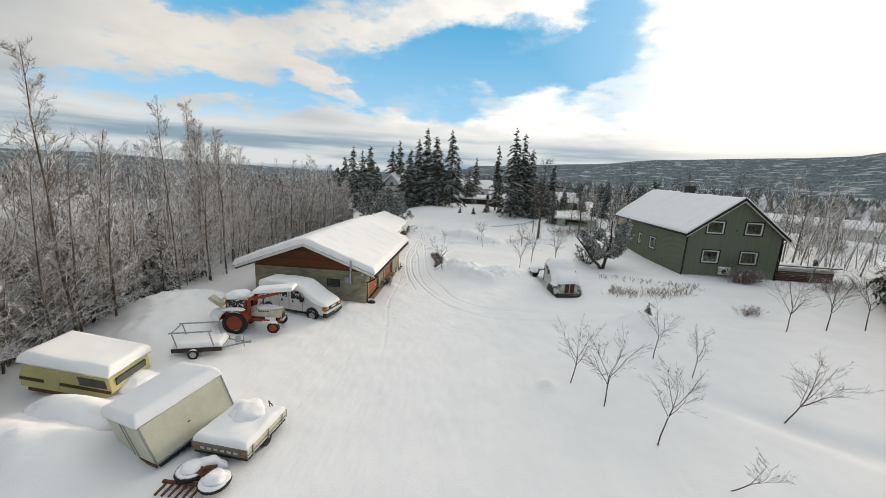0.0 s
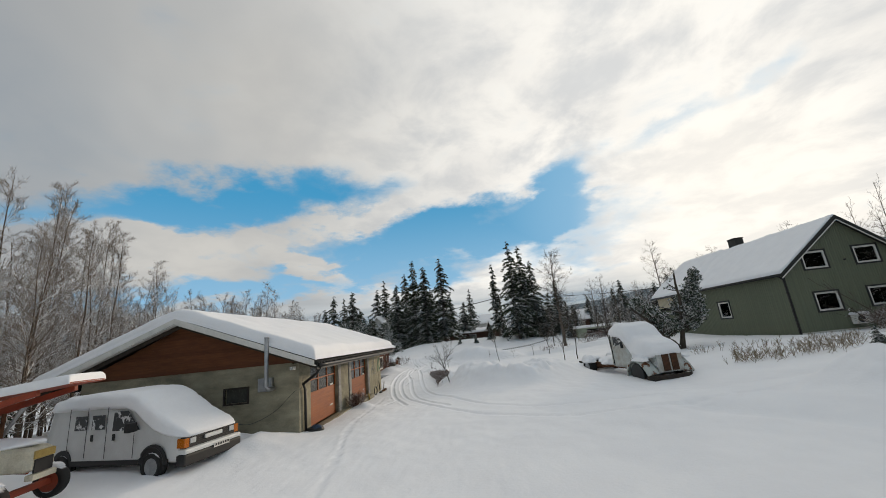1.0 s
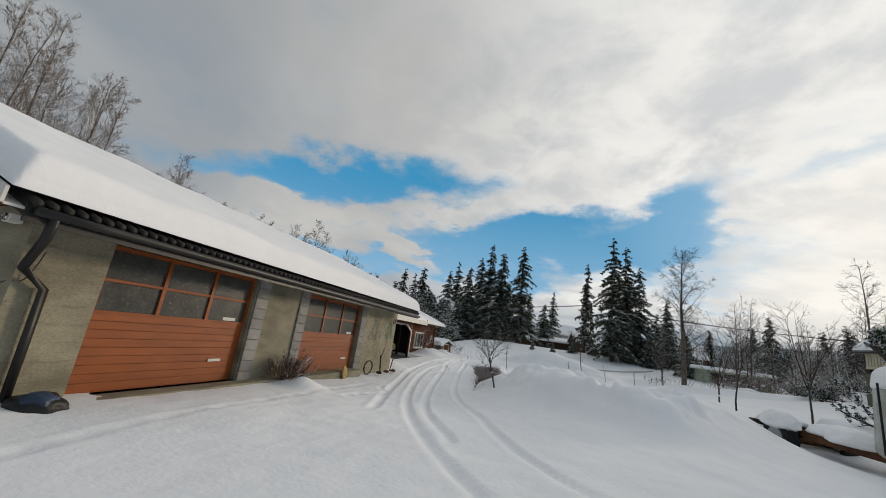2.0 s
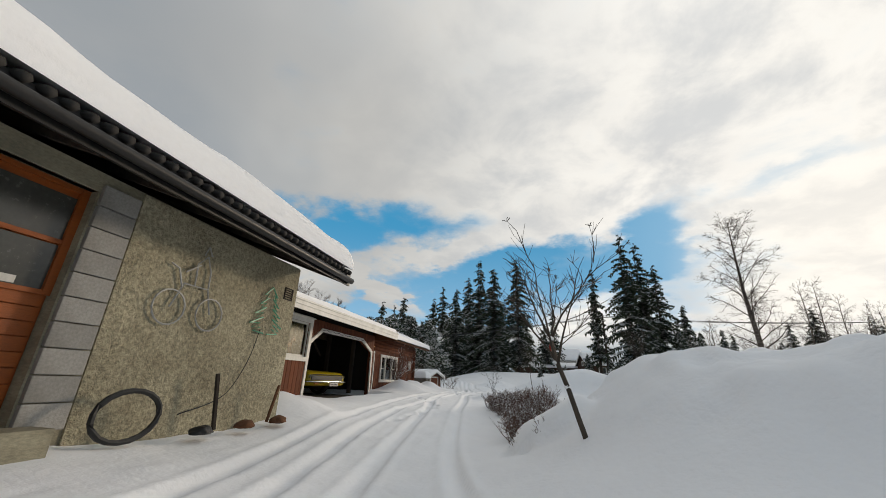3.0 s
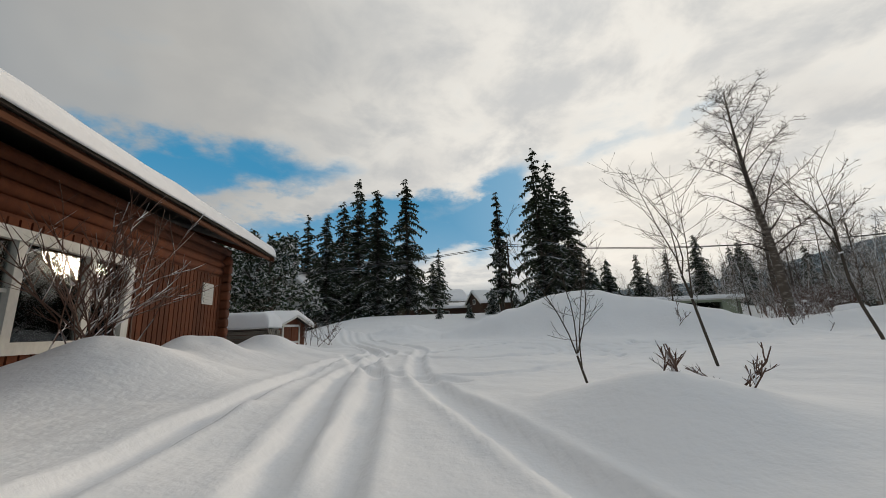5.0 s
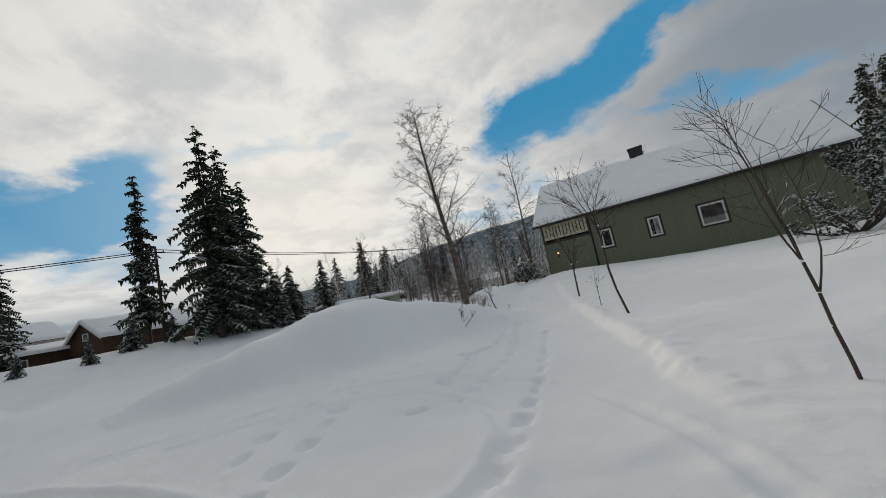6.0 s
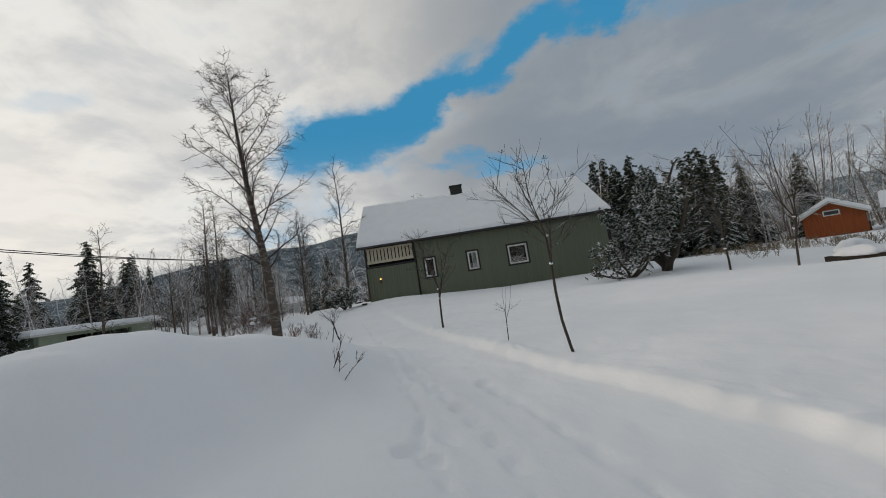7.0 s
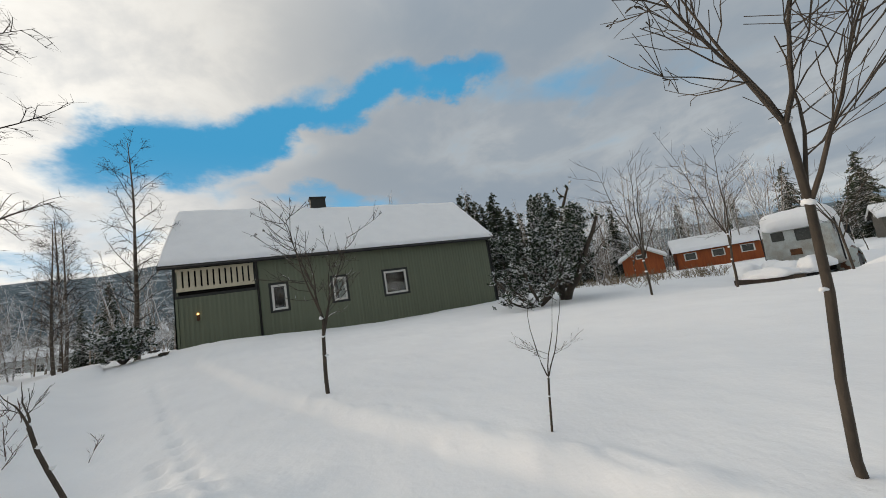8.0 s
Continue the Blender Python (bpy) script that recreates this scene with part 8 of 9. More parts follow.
def old_truck(m):
    t = thing("truck", "abandoned long-nosed truck with rusty grille buried in snow", "truck", m)
    # x forward, front bumper at 0
    part("cab", loft([rr(w, a, b, 0.22, x, 4, k) for x, w, a, b, k in ((-3.25, 1.05, 0.75, 2.45, 0.10), (-3.1, 1.12, 0.7, 2.62, 0.12), (-2.2, 1.15, 0.7, 2.66, 0.14), (-1.75, 1.12, 0.7, 2.50, 0.16), (-1.45, 1.05, 0.7, 1.72, 0.10))]), "truck_grey", t, "pale grey-green cab")
    part("bonnet", loft([rr(w, a, b, 0.28, x, 5, k) for x, w, a, b, k in ((-1.5, 0.92, 0.75, 1.70, 0.15), (-0.9, 0.80, 0.70, 1.66, 0.15), (-0.35, 0.74, 0.62, 1.64, 0.12), (-0.12, 0.64, 0.62, 1.50, 0.08))]), "truck_grey", t, smooth=True)
    for s in (-1, 1):
        path = [Vector((x, 0, z)) for x, z in ((-1.90, 0.30), (-1.80, 0.70), (-1.58, 1.00), (-1.25, 1.17), (-0.90, 1.16), (-0.58, 1.02), (-0.30, 0.78), (-0.12, 0.52))]
        secs = []
        for i, p in enumerate(path):
            d = (path[min(i + 1, 7)] - path[max(i - 1, 0)]).normalized()
            up = Vector((-d.z, 0, d.x))
            secs.append([p + up * q + Vector((0, s * (0.97 + w), 0)) for w, q in ((-0.32, -0.05), (-0.30, 0.04), (-0.12, 0.10), (0.10, 0.09), (0.26, 0.02), (0.31, -0.10), (0.28, -0.12), (0.20, -0.05))])
        part("fender", loft(secs), "truck_rusty", t, "pale rounded fender eaten by rust", smooth=True)
        lamp = part("headlight", tube([(-0.42, s * 0.66, 0.95), (-0.16, s * 0.66, 0.93)], [0.10, 0.14], 14), "truck_grey", t)
        part("lens", tube([(-0.16, s * 0.66, 0.93), (-0.13, s * 0.66, 0.93)], 0.12, 14), "lens", lamp)
        wheel(0.45, 0.26, t, (-1.05, s * 0.98, 0.42))
        # solid black drum in place of the shaded hollow round the wheel
        part("wheel_arch", tube([(-1.05, s * 0.70, 0.50), (-1.05, s * 1.20, 0.50)], 0.47, 20), "black", t, "black drum for the shade in the wheel arch")
        wheel(0.48, 0.45, t, (-6.2, s * 0.85, 0.45))
        part("door_seam", box(-2.95, -2.93, min(s * 1.12, s * 1.165), max(s * 1.12, s * 1.165), 0.8, 2.35), "black", t)
        w = part("side_window", prism([(-2.88, 1.72), (-2.0, 1.72), (-2.05, 2.30), (-2.80, 2.30)], "y", s * 1.03 - 0.03, s * 1.03 + 0.03), "frosted", t)
        part("mirror", box(-1.86, -1.80, s * 1.25 - 0.07, s * 1.25 + 0.07, 1.70, 2.0, 0.02), "black", t)
        blob("fender_snow", t, (-1.0, s * 0.92, 1.20), (0.62, 0.26, 0.26), seed=s + 2)
        part("chassis_rail", box(-7.4, -1.0, s * 0.42 - 0.05, s * 0.42 + 0.05, 0.55, 0.78), "rust", t)
    for s in (-1, 1):
        part("grille", box(-0.13, -0.06, min(s * 0.05, s * 0.42), max(s * 0.05, s * 0.42), 0.62, 1.36, 0.02), "brown_stain", t, "rusty upright grille")
        for k in range(6):
            y = s * (0.08 + k * 0.062)
            part("grille_bar", box(-0.07, -0.045, y - 0.008, y + 0.008, 0.63, 1.34), "rust", t)
    part("grille_surround", box(-0.16, -0.10, -0.70, 0.70, 0.56, 1.46, 0.05), "truck_grey", t)
    part("bumper", prism([(0.16 - 0.42 * (y / 1.22) ** 4, y) for y in np.linspace(-1.22, 1.22, 15)] + [(0.06 - 0.42 * (y / 1.22) ** 4, y) for y in np.linspace(1.22, -1.22, 15)], "z", 0.30, 0.48), "dark_wood", t, "dark rusty bumper")
    # added black box: stands for the shadow gap below the bumper
    part("valance", box(-0.55, 0.02, -1.12, 1.12, -0.05, 0.31), "black", t, "black block for the shade under the bumper")
    part("rear_window", box(-3.275, -3.24, -0.62, -0.02, 1.70, 2.12, 0.02), "dusty_glass", t)
    part("rear_window", box(-3.275, -3.24, 0.32, 0.72, 1.78, 2.12, 0.02), "dusty_glass", t)
    part("rust_stain", box(-3.272, -3.25, -0.1, 0.25, 1.20, 1.42), "rust", t)
    part("rear_axle", tube([(-6.2, -0.9, 0.45), (-6.2, 0.9, 0.45)], 0.10, 8), "rust", t)
    part("crossbeam", box(-7.45, -7.25, -0.9, 0.9, 0.5, 0.78), "dark_wood", t)
    part("tool_box", box(-4.4, -3.5, 0.5, 1.1, 0.45, 0.95, 0.04), "black", t)
    # snow over everything
    secs = [(-3.38, 0.80, 2.16, 2.50, 0.16), (-3.2, 1.02, 2.14, 2.74, 0.28), (-2.7, 1.12, 2.16, 2.90, 0.34), (-2.2, 1.14, 2.10, 2.92, 0.38), (-1.9, 1.14, 1.86, 2.80, 0.42), (-1.65, 1.13, 1.50, 2.52, 0.44), (-1.4, 1.12, 1.24, 2.22, 0.42), (-1.0, 1.10, 1.18, 2.06, 0.38), (-0.6, 1.02, 1.18, 1.98, 0.36), (-0.30, 0.90, 1.24, 1.86, 0.28), (-0.12, 0.76, 1.34, 1.70, 0.17), (-0.03, 0.60, 1.42, 1.58, 0.07)]
    bm = loft([rr(w, a, b, r, x, 6, 0.05) for x, w, a, b, r in secs])
    bmesh.ops.subdivide_edges(bm, edges=[e for e in bm.edges if e.calc_length() > 0.22], cuts=3, use_grid_fill=True)
    for v in bm.verts:
        v.co += Vector((v.co.x + 1.8, v.co.y, v.co.z - 1.4)).normalized() * 0.07 * (noise.noise(v.co * 1.7) + 0.4 * noise.noise(v.co * 5.0))
    part("snow_blanket", bm, "snow_top", t, "very thick snow", smooth=True)
    for x, y, r in ((-6.2, 0.85, (0.62, 0.40, 0.42)), (-6.2, -0.85, (0.62, 0.40, 0.42)), (-5.2, 0, (0.8, 0.6, 0.30)), (-4.2, 0.6, (0.6, 0.5, 0.35)), (-4.2, -0.6, (0.6, 0.5, 0.35)), (-7.2, 0, (0.45, 0.8, 0.25)), (-0.8, 1.12, (0.6, 0.25, 0.14)), (-0.8, -1.12, (0.6, 0.25, 0.14))):
        blob("snow_cap", t, (x, y, 0.80 if x < -4 else 1.12), r, seed=x + y)
    return t


old_truck(Matrix.LocRotScale((17.1, 6.6, -0.66), Euler((0, 0, radians(-80))), (1.15, 1.06, 1.15)))


def muscle_car(m):
    t = thing("car", "yellow two-door muscle car parked nose out in the dark bay", "car", m)
    secs = ((0.0, 0.90, 0.34, 0.74, 0.10, 0.02), (-0.12, 0.97, 0.30, 0.80, 0.12, 0.04), (-0.6, 1.0, 0.28, 0.86, 0.12, 0.08), (-1.7, 1.0, 0.28, 0.94, 0.12, 0.12), (-2.0, 1.0, 0.28, 0.98, 0.12, 0.14), (-2.6, 0.98, 0.28, 1.30, 0.14, 0.30), (-3.6, 0.98, 0.28, 1.32, 0.14, 0.30), (-4.3, 0.98, 0.28, 1.02, 0.14, 0.14), (-5.0, 0.94, 0.34, 0.92, 0.12, 0.08))
    part("body", loft([rr(w, a, b, r, x, 4, k) for x, w, a, b, r, k in secs]), "muscle_yellow", t, smooth=True)
    part("grille", box(-0.06, 0.02, -0.82, 0.82, 0.50, 0.68, 0.03), "black", t)
    for s in (-1, 1):
        for k in range(2):
            part("headlight", tube([(0.0, s * (0.70 - k * 0.17), 0.595), (0.028, s * (0.70 - k * 0.17), 0.595)], 0.062, 12), "dusty_glass", t)
        part("turn_lamp", box(-0.04, 0.03, s * 0.55 - 0.1, s * 0.55 + 0.1, 0.36, 0.42, 0.01), "amber", t)
        wheel(0.34, 0.24, t, (-0.95, s * 0.86, 0.30))
        wheel(0.34, 0.24, t, (-3.85, s * 0.86, 0.30))
    part("chrome_bumper", tube(smooth_line([(-0.25, -1.02, 0.47), (0.04, -0.92, 0.46), (0.08, 0, 0.46), (0.04, 0.92, 0.46), (-0.25, 1.02, 0.47)]), 0.035, 8), "chrome", t, smooth=True)
    part("grille_surround", tube(smooth_line([(0.0, -0.88, 0.58), (0.03, -0.82, 0.70), (0.05, 0, 0.71), (0.03, 0.82, 0.70), (0.0, 0.88, 0.58)]), 0.018, 6), "chrome", t)
    pl = part("number_plate", box(0.09, 0.10, 0.02, 0.46, 0.30, 0.42), "white_trim", t)
    for k in range(5):
        part("plate_bar", box(0.10, 0.104, 0.06 + k * 0.08, 0.11 + k * 0.08, 0.33, 0.39), "black", pl)
    part("windscreen", prism([(-2.05, 0.98), (-2.58, 1.28), (-2.56, 1.30), (-2.0, 0.99)], "y", -0.72, 0.72), "dusty_glass", t)
    return t


muscle_car(Matrix.LocRotScale((-3.25, 20.8, -0.12), Euler((0, 0, radians(-6))), (1.17, 1.20, 0.98)))


# ---- yard things ----
def shed():
    t = thing("shed", "small red garden shed with white door trim and snowy roof", "shed", Matrix.LocRotScale((-3.0, 36.2, -0.25), Euler((0, 0, radians(-14))), (0.85, 0.85, 0.85)))
    # gable end with doors looks towards -y +x; ridge along x
    W, L, H, R = 1.25, 4.2, 1.25, 1.62
    part("wall", prism([(-W, -0.5), (W, -0.5), (W, H), (0, R), (-W, H)], "x", -L, 0), "red_wood", t)
    for s in (-1, 1):
        d = part("plank_door", box(0.0, 0.03, min(s * 0.02, s * 0.62), max(s * 0.02, s * 0.62), -0.2, 1.12), "red_wood", t)
        part("hinge_board", box(0.03, 0.05, min(s * 0.04, s * 0.66), max(s * 0.04, s * 0.66), 0.42, 0.52), "white_trim", d)
    for a, b, lo, hi in ((-0.74, -0.64, -0.3, 1.2), (0.64, 0.74, -0.3, 1.2), (-0.74, 0.74, 1.14, 1.24)):
        part("door_trim", box(0.0, 0.045, a, b, lo, hi), "white_trim", t)
    for s in (-1, 1):
        part("roof_slope", prism([(0, R + 0.02), (s * (W + 0.28), H - 0.12), (s * (W + 0.28), H - 0.06), (0, R + 0.09)], "x", -L - 0.2, 0.28), "dark_wood", t)
        part("bargeboard", prism([(0, R + 0.07), (s * (W + 0.28), H - 0.06), (s * (W + 0.28), H - 0.18), (0, R - 0.06)], "x", 0.28, 0.31), "white_trim", t)
    snow_on("roof_snow", t, -L - 0.25, 0.33, -W - 0.32, W + 0.32, 0.0, 0.22, step_m=0.2, droop=0.05, seed=44, slope=lambda x, y: R + 0.08 - abs(y) * (R - H + 0.14) / (W + 0.28))
    return t


shed()


def wood_pile():
    t = thing("wood_pile", "stack of weathered planks under a thick cap of snow", "wood pile", pose(-2.75, 33.3, 0.0))
    rng = random.Random(8)
    for r in range(6):
        for c in range(3):
            part("plank", box(-2.9, 0.15 + rng.uniform(-0.2, 0.1), -0.55 + c * 0.38, -0.22 + c * 0.38, 0.02 + r * 0.115, 0.12 + r * 0.115, 0.006), "grey_wood", t)
    for k in range(6):
        part("leaning_board", prism([(0.25 + k * 0.0, -0.02), (0.30, -0.02), (0.12, 0.62), (0.07, 0.62)], "y", -0.75 + k * 0.16, -0.62 + k * 0.16), "grey_wood", t)
    snow_on("snow_cap", t, -2.95, 0.1, -0.62, 0.62, 0.71, 0.42, step_m=0.16, droop=0.06, seed=46)
    return t


wood_pile()

disc = thing("wooden_disc", "yellow round wooden cable-drum end leaning on the garage", "disc", pose(0.40, 8.66, g(0.40, 8.66) - 0.02, 0, -8, 12))
part("disc_face", tube([(-0.03, 0, 0.22), (0.02, 0, 0.22)], 0.22, 28), "bare_wood", disc)
for k in range(3):
    part("disc_plank", box(0.02, 0.030, -0.19 + k * 0.13, -0.07 + k * 0.13, 0.09, 0.35), "bare_wood", disc)
tarp = thing("tarpaulin_bundle", "crumpled dark and blue tarpaulin by the garage corner", "tarpaulin", pose(0.35, 0.55, 0.0))
blob("fold", tarp, (0, 0, 0), (0.36, 0.30, 0.18), seed=52, material="black")
blob("blue_fold", tarp, (0.08, -0.05, 0.08), (0.22, 0.18, 0.14), seed=53, material="blue_tarp")
junk = thing("scrap_heap", "small rusty scrap against the garage wall", "scrap", pose(0.25, 10.6, -0.2))
part("wheel_hoop", tube([(0.05, 0.35 * math.cos(a), 0.25 + 0.25 * math.sin(a)) for a in np.linspace(0, math.tau, 20)], 0.03, 6), "black", junk)
part("scrap_rod", tube([(0.05, 2.25, 0.0), (0.10, 2.35, 0.55)], 0.025, 5), "rust", junk)
part("scrap_rod", tube([(0.05, 1.2, 0.0), (0.02, 1.1, 0.7)], 0.03, 5), "dark_wood", junk)
for k in range(3):
    blob("stone", junk, (0.15, 0.9 + k * 0.75, 0.0), (0.12, 0.15, 0.09), seed=60 + k, material="rust" if k else "black")


def light_sign(name, label, strokes, material, y, z):
    t = thing(name, label, "light sign", pose(0.06, y, z, 0, 0, 0))
    for s in strokes:
        part("light_hose", tube([(0, p, q) for p, q in s], 0.012, 5), material, t)
    return t


fir = [(0.0, 0.80)]
for s in (1, -1):
    pts = [(0, 0.80)]
    for k, w in enumerate((0.16, 0.24, 0.32, 0.40)):
        z = 0.64 - k * 0.17
        pts += [(s * w, z), (s * w * 0.42, z + 0.03), (s * w * 0.85, z - 0.06), (s * w * 0.35, z - 0.04)]
    pts += [(s * 0.30, 0.02), (s * 0.05, 0.0)]
    fir.append(pts)
light_sign("fir_light_sign", "green rope-light outline of a fir tree on the wall", fir[1:], "neon_green", 12.72, 1.16)
ring = [[(0.22 * math.cos(a), 0.22 + 0.22 * math.sin(a)) for a in np.linspace(0, math.tau, 20)]]
figure = ring + [[(p + 0.62, q) for p, q in ring[0]], [(0.0, 0.22), (0.12, 0.55), (0.5, 0.55), (0.62, 0.22)], [(0.1, 0.5), (0.0, 0.72), (-0.12, 0.76)], [(0.28, 0.55), (0.25, 0.85), (0.38, 1.0), (0.48, 0.8), (0.5, 0.55)], [(0.3, 0.85), (0.1, 0.7)], [(0.32, 1.0), (0.36, 1.14), (0.44, 1.02)]]
light_sign("cycle_light_sign", "unlit white rope-light outline of a cycle on the wall", figure, "neon_white", 10.9, 1.05)
part("power_lead", tube(smooth_line([(0.05, 12.6, 1.22), (0.06, 12.45, 0.7), (0.06, 12.1, 0.2), (0.08, 11.4, 0.0)]), 0.008, 4), "black", tagged(new("cable"), "thin black cable hanging down the garage wall", "cable"))

# ---- neighbouring houses ----
def cottage(label, x, y, z, w, d, h, rise, wall, rz=0.0, cat="house", windows=2, chimney=False, ridge="x", name="cottage"):
    """A small far house: walls, gabled snowy roof, windows with frames. Ridge along local x; front is -y."""
    t = thing(name, label, cat, pose(x, y, z, 0, 0, rz))
    part("wall", prism([(-d / 2, -1.0), (d / 2, -1.0), (d / 2, h), (0, h + rise), (-d / 2, h)], "x", -w / 2, w / 2), wall, t)
    for s in (-1, 1):
        part("roof_slope", prism([(0, h + rise), (s * (d / 2 + 0.4), h - 0.8 * rise / d), (s * (d / 2 + 0.4), h - 0.8 * rise / d + 0.12), (0, h + rise + 0.14)], "x", -w / 2 - 0.4, w / 2 + 0.4), "dark_wood", t)
        for e in (-1, 1):
            part("bargeboard", prism([(0, h + rise + 0.1), (s * (d / 2 + 0.4), h - 0.8 * rise / d + 0.1), (s * (d / 2 + 0.4), h - 0.8 * rise / d - 0.12), (0, h + rise - 0.12)], "x", e * (w / 2 + 0.4) - 0.02, e * (w / 2 + 0.4) + 0.02), "white_trim", t)
    snow_on("roof_snow", t, -w / 2 - 0.45, w / 2 + 0.45, -d / 2 - 0.45, d / 2 + 0.45, 0.0, 0.35, step_m=0.6, droop=0.05, seed=int(abs(x)) % 50, slope=lambda a, b: h + rise + 0.12 - abs(b) * (rise + 0.8 * rise / d) / (d / 2 + 0.4))
    for k in range(windows):
        a = -w / 2 + (k + 0.5) * w / windows
        for s in (-1, 1):
            wn = part("window", wall_with_holes("y", s * d / 2 - 0.04, 0.08, a - 0.62, a + 0.62, h * 0.38, h * 0.82, [(a - 0.5, a + 0.5, h * 0.42, h * 0.78)]), "white_trim", t)
            part("pane", box(a - 0.5, a + 0.5, s * d / 2 - 0.01, s * d / 2 + 0.015, h * 0.42, h * 0.78), "dusty_glass", wn)
    for s in (-1, 1):
        wn = part("window", wall_with_holes("x", s * w / 2 - 0.04, 0.08, -0.6, 0.6, h * 0.95, h * 0.95 + rise * 0.42, [(-0.5, 0.5, h * 0.95 + 0.1, h * 0.95 + rise * 0.42 - 0.1)]), "white_trim", t)
        part("pane", box(s * w / 2 - 0.01, s * w / 2 + 0.015, -0.5, 0.5, h * 0.95 + 0.1, h * 0.95 + rise * 0.42 - 0.1), "dusty_glass", wn)
    if chimney:
        part("chimney", box(0.3, 1.0, -0.35, 0.35, h + rise * 0.5, h + rise + 1.1), "dark_trim", t)
    return t


cottage("white gabled house among tall spruces", -13.0, 80.0, 2.0, 8.0, 6.5, 4.4, 3.0, "grey_wall", 70, windows=3)
cottage("white house with a snowy roof behind the spruces", 9.5, 104.0, 1.6, 12, 8, 4.6, 2.4, "grey_wall", 12, windows=4)
cottage("long low carport building under snow", 8.5, 86.0, 1.4, 15, 6.5, 2.2, 0.7, "brown_stain", 6, cat="carport", windows=1)
cottage("dark low house with a snowy roof and chimney", 17.5, 80.0, 1.6, 9, 7, 2.4, 1.9, "brown_stain", 8, windows=2, chimney=True)
cottage("brown timber house with a snow-laden roof", 35.0, 88.0, 0.8, 10, 8, 3.4, 2.2, "brown_stain", -20, windows=3)
cottage("small red outbuilding beyond the barn", -17.5, 46.0, -0.6, 3.0, 2.6, 3.2, 0.5, "red_wood", 5, cat="shed", windows=0)
cottage("orange-red cabin wing with white window and thick snow", 40.5, -12.0, 0.2, 5.0, 4.4, 1.9, 1.3, "orange_wood", -52, cat="cabin", windows=2)
cottage("long orange-red cabin wing under snow at the edge of the wood", 34.6, -16.8, 0.2, 8.0, 4.2, 1.9, 1.1, "orange_wood", 38, cat="cabin", windows=3)
cottage("tiny timber hut in front of the wood", 24.5, -34, 0.8, 3.2, 3, 1.7, 1.0, "grey_wood", 30, cat="hut", windows=0)
cottage("pale apartment building behind bare trees", 103.0, 80.0, -4.0, 24, 9, 6.2, 1.5, "grey_wall", -48, windows=8)
cottage("white gazebo in a snowy garden", 62.0, 92.0, -1, 3, 3, 2.2, 1.0, "grey_wall", 10, cat="gazebo", windows=1)
cottage("red house on the far slope", 96.0, 34.0, -3, 10, 8, 4, 2.6, "grey_wall", 30, windows=3)


def carport():
    t = thing("carport", "pale green open carport with a flat snowy roof", "carport", Matrix.LocRotScale((31.1, 56.8, 0.30), Euler((0, 0, radians(-8))), (1.2, 1.1, 0.9)))
    wall = part("front_wall", wall_with_holes("y", -1.6, 0.25, -3.4, 3.4, -0.8, 2.0, [(-1.9, 1.9, -0.8, 1.75)]), "pale_green", t)
    # near-black back wall paints in the shade of the open bay
    part("back_wall", box(-3.4, 3.4, 1.9, 2.1, -0.8, 2.0), "inside_shade", t)
    for s in (-1, 1):
        part("side_wall", box(s * 3.3 - 0.1, s * 3.3 + 0.1, -1.6, 2.0, -0.8, 2.0), "pale_green", t)
    part("roof_slab", box(-3.8, 3.8, -2.0, 2.4, 2.0, 2.15), "white_trim", t)
    snow_on("roof_snow", t, -3.8, 3.8, -2.0, 2.4, 2.15, 0.40, step_m=0.4, droop=0.03, seed=71)
    return t


carport()


def terrace():
    t = thing("terrace", "brown boarded terrace with a lattice rail under snow", "terrace", pose(42.0, 16.2, 0.25))
    for k in range(7):
        part("board", box(0.2, 6.2, -0.06, 0.0, 0.0 + k * 0.19, 0.17 + k * 0.19), "brown_stain", t)
    part("deck", box(0.2, 6.2, 0.0, 4.0, 1.2, 1.3), "brown_stain", t)
    for k in range(24):
        part("lattice_bar", tube([(0.3 + k * 0.25, -0.03, 1.35), (0.3 + k * 0.25 + 0.5, -0.03, 1.85)], 0.018, 4), "brown_stain", t)
        part("lattice_bar", tube([(0.8 + k * 0.25, -0.05, 1.35), (0.3 + k * 0.25, -0.05, 1.85)], 0.018, 4), "brown_stain", t)
    part("hand_rail", box(0.2, 6.9, -0.08, 0.02, 1.85, 1.95), "brown_stain", t)
    snow_on("rail_snow", t, 0.2, 6.9, -0.12, 0.06, 1.95, 0.10, step_m=0.2, droop=0.0, seed=73)
    snow_on("deck_snow", t, 0.2, 6.2, 0.05, 4.0, 1.3, 0.35, step_m=0.4, droop=0.0, seed=74)
    return t


terrace()
flag = thing("flagpole", "tall pale flagpole beyond the house", "flagpole", pose(55.0, 26.0, g(55, 26)))
part("pole", tube([(0, 0, 0), (0, 0, 9.5)], [0.09, 0.04], 8), "white_trim", flag)
part("finial", tube([(0, 0, 9.5), (0, 0, 9.7)], 0.09, 8), "bare_wood", flag)
part("base_post", box(-0.2, 0.2, -0.2, 0.2, -0.3, 1.0), "dark_wood", flag)


def utility_pole(x, y, h):
    t = thing("utility_pole", "dark wooden power pole with crossarm", "pole", pose(x, y, g(x, y)))
    part("pole", tube([(0, 0, -0.3), (0, 0, h)], [0.15, 0.10], 8), "dark_wood", t)
    part("crossarm", box(-0.7, 0.7, -0.05, 0.05, h - 0.6, h - 0.48), "dark_wood", t)
    for s in (-0.6, 0, 0.6):
        part("insulator", tube([(s, 0, h - 0.48), (s, 0, h - 0.30)], 0.04, 6), "black", t)
    return t


utility_pole(14.6, 64.6, 8.6)
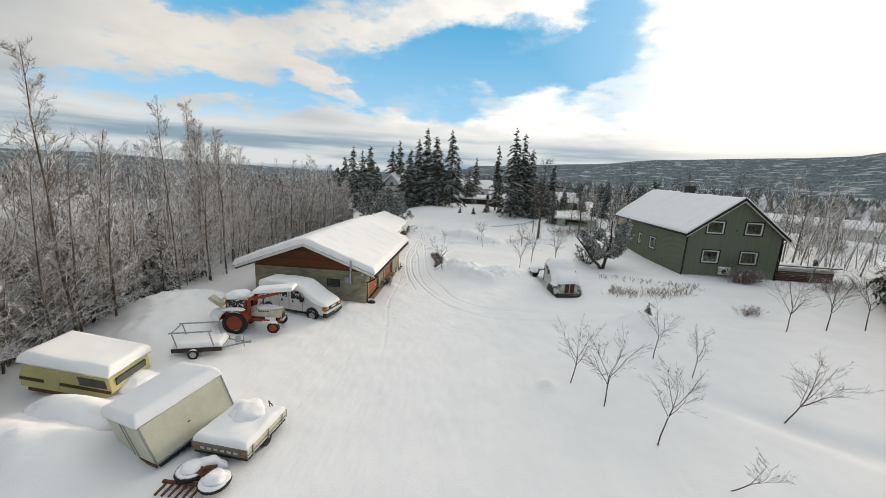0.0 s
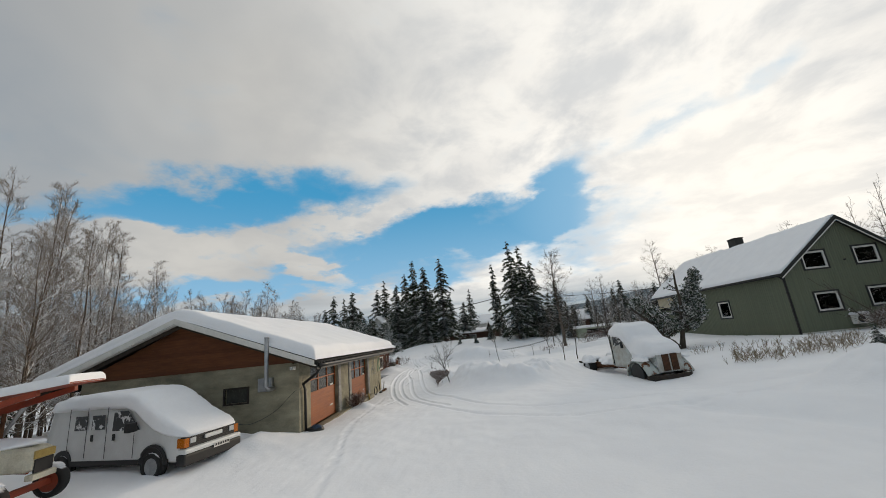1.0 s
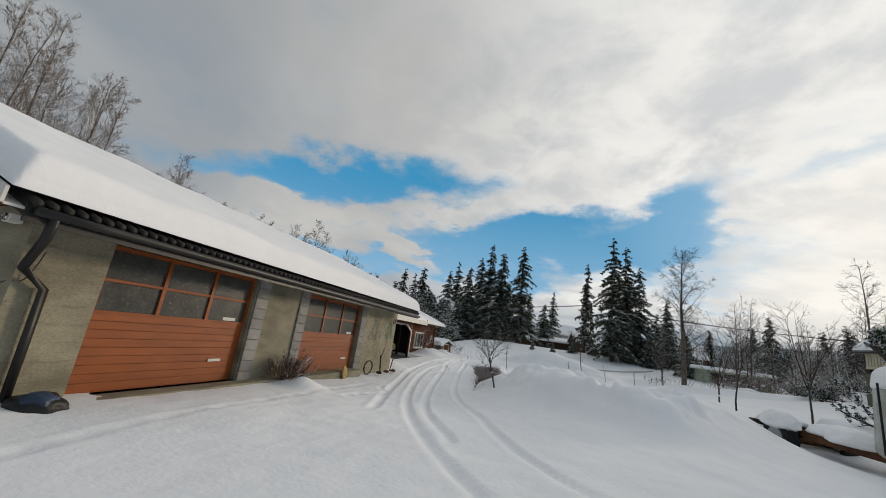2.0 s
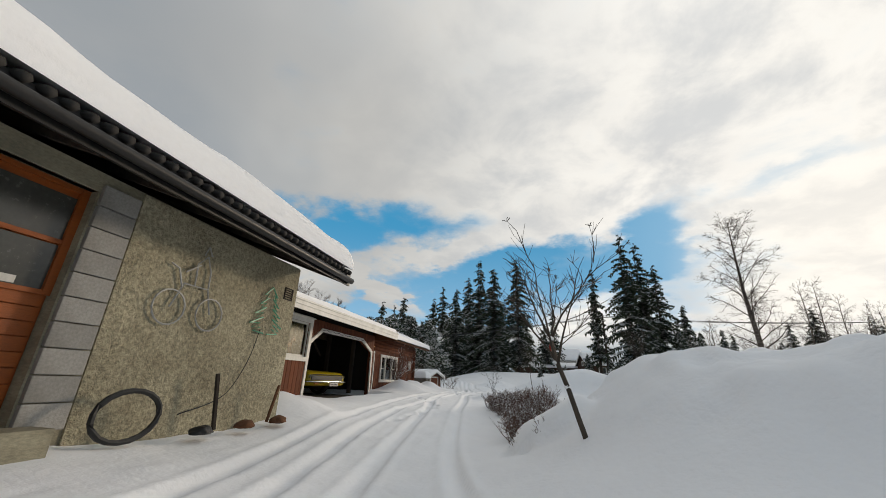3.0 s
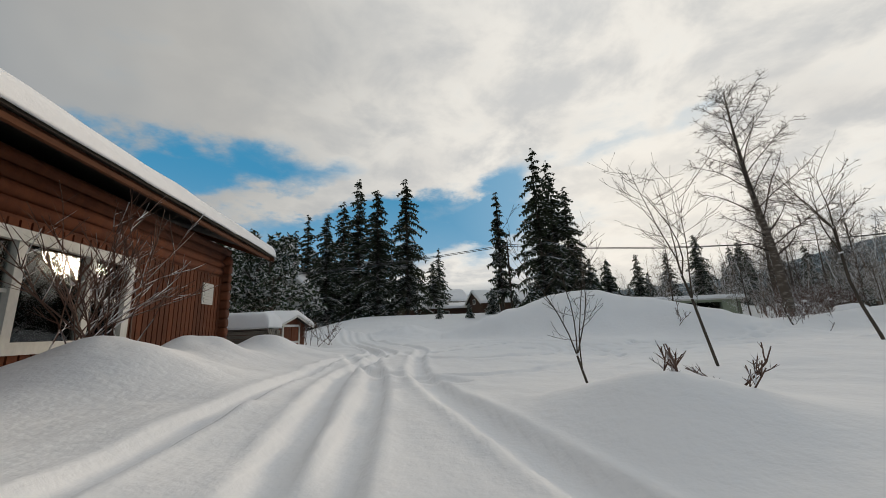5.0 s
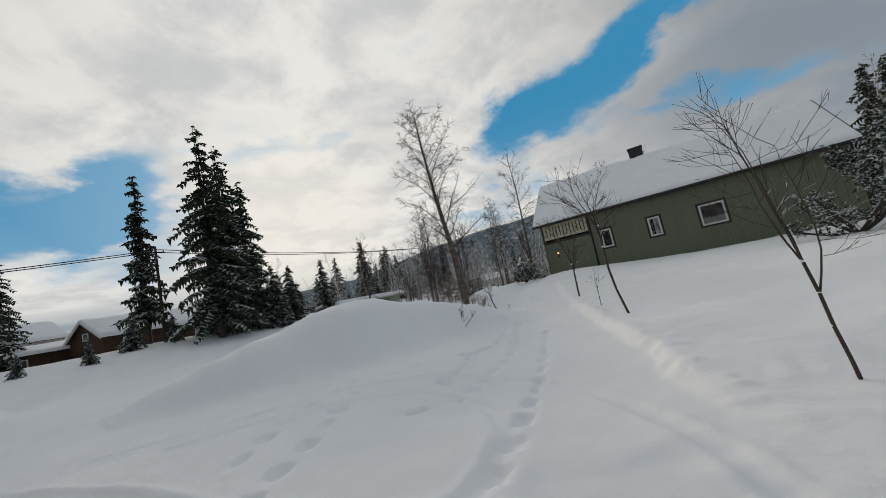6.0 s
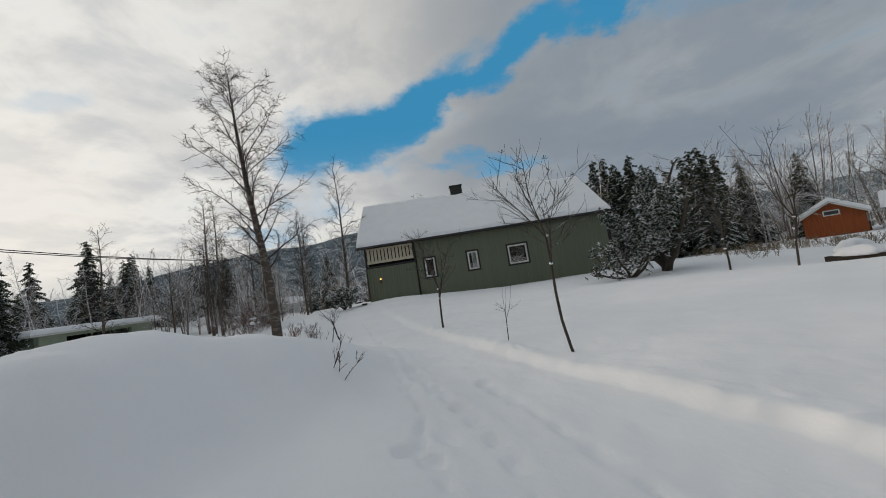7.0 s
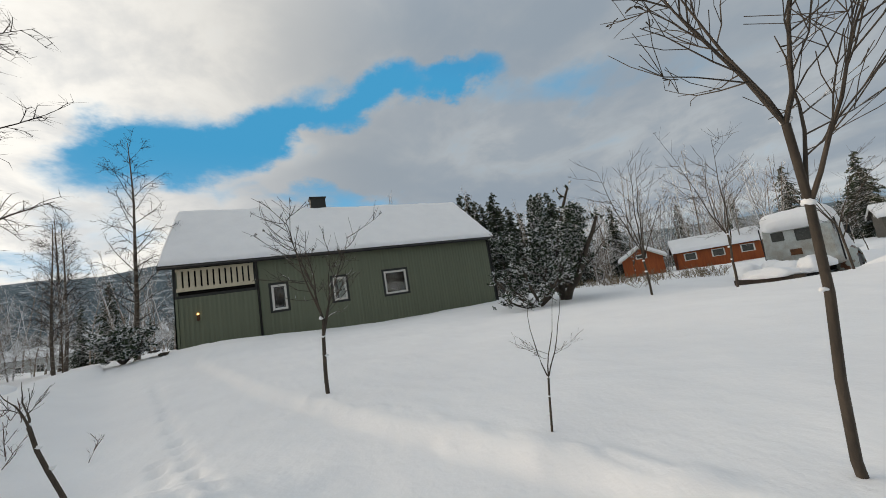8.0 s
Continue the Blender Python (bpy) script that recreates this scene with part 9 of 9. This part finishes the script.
utility_pole(-42.0, 62.0, 9.0)
utility_pole(52.0, 52.0, 8.5)


def wire(a, b, sag, label="slack black overhead power line"):
    t = thing("power_line", label, "cable")
    pts = [(a[0] + (b[0] - a[0]) * u, a[1] + (b[1] - a[1]) * u, a[2] + (b[2] - a[2]) * u - 4 * sag * u * (1 - u)) for u in np.linspace(0, 1, 24)]
    part("line", tube(pts, 0.035, 4), "black", t)
    return t


p0, p1, p2 = (14.6, 64.6, g(14.6, 64.6) + 8.2), (-42.0, 62.0, g(-42, 62) + 8.6), (52.0, 52.0, g(52, 52) + 8.0)
for dx in (-0.5, 0.5):
    wire((p0[0], p0[1] + dx, p0[2]), (p1[0], p1[1] + dx, p1[2] + 0.2 * dx), 1.2)
    wire((p0[0], p0[1] + dx, p0[2]), (p2[0], p2[1] + dx, p2[2] + 0.2 * dx), 0.9)


def edging():
    t = thing("log_edging", "low row of dark round edging posts in the snow", "edging")
    for a, b, n in (((12.6, 50.0), (22.5, 57.5), 26),):
        for k in range(n):
            x, y = a[0] + (b[0] - a[0]) * k / n, a[1] + (b[1] - a[1]) * k / n
            part("edging_post", tube([(x, y, g(x, y) - 0.1), (x, y, g(x, y) + 0.16)], 0.08, 7), "dark_wood", t)
    return t


edging()
steps = thing("doorstep", "wooden doorstep half hidden by snow", "steps", pose(29.8, 35.2, g(29.8, 35.2) - 0.05, 0, 0, 10))
for k in range(2):
    part("tread", box(-0.8, 0.8, -0.2 + k * 0.35, 0.15 + k * 0.35, 0.05 + k * 0.17, 0.12 + k * 0.17, 0.01), "dark_wood", steps)
lump = thing("snow_mound", "smooth mound of snow beside the path", "snow mound", pose(25.2, 38.6, g(25.2, 38.6) - 0.1))
blob("mound", lump, (0, 0, 0), (0.9, 0.7, 0.55), seed=81)
for k, (x, y, s) in enumerate(((53, 15, 1.5), (55.5, 14, 1.7), (58, 13, 1.6), (60.5, 12, 1.5))):
    hd = thing("snowy_shrub", "rounded evergreen shrub buried under snow", "shrub", pose(x, y, g(x, y)), group="snowy garden hedge")
    blob("leaf_mass", hd, (0, 0, 0), (s, s * 0.8, s * 0.9), seed=90 + k, material="pine_needles")
    blob("snow_cap", hd, (0, 0, s * 0.42), (s * 0.92, s * 0.7, s * 0.62), seed=95 + k)
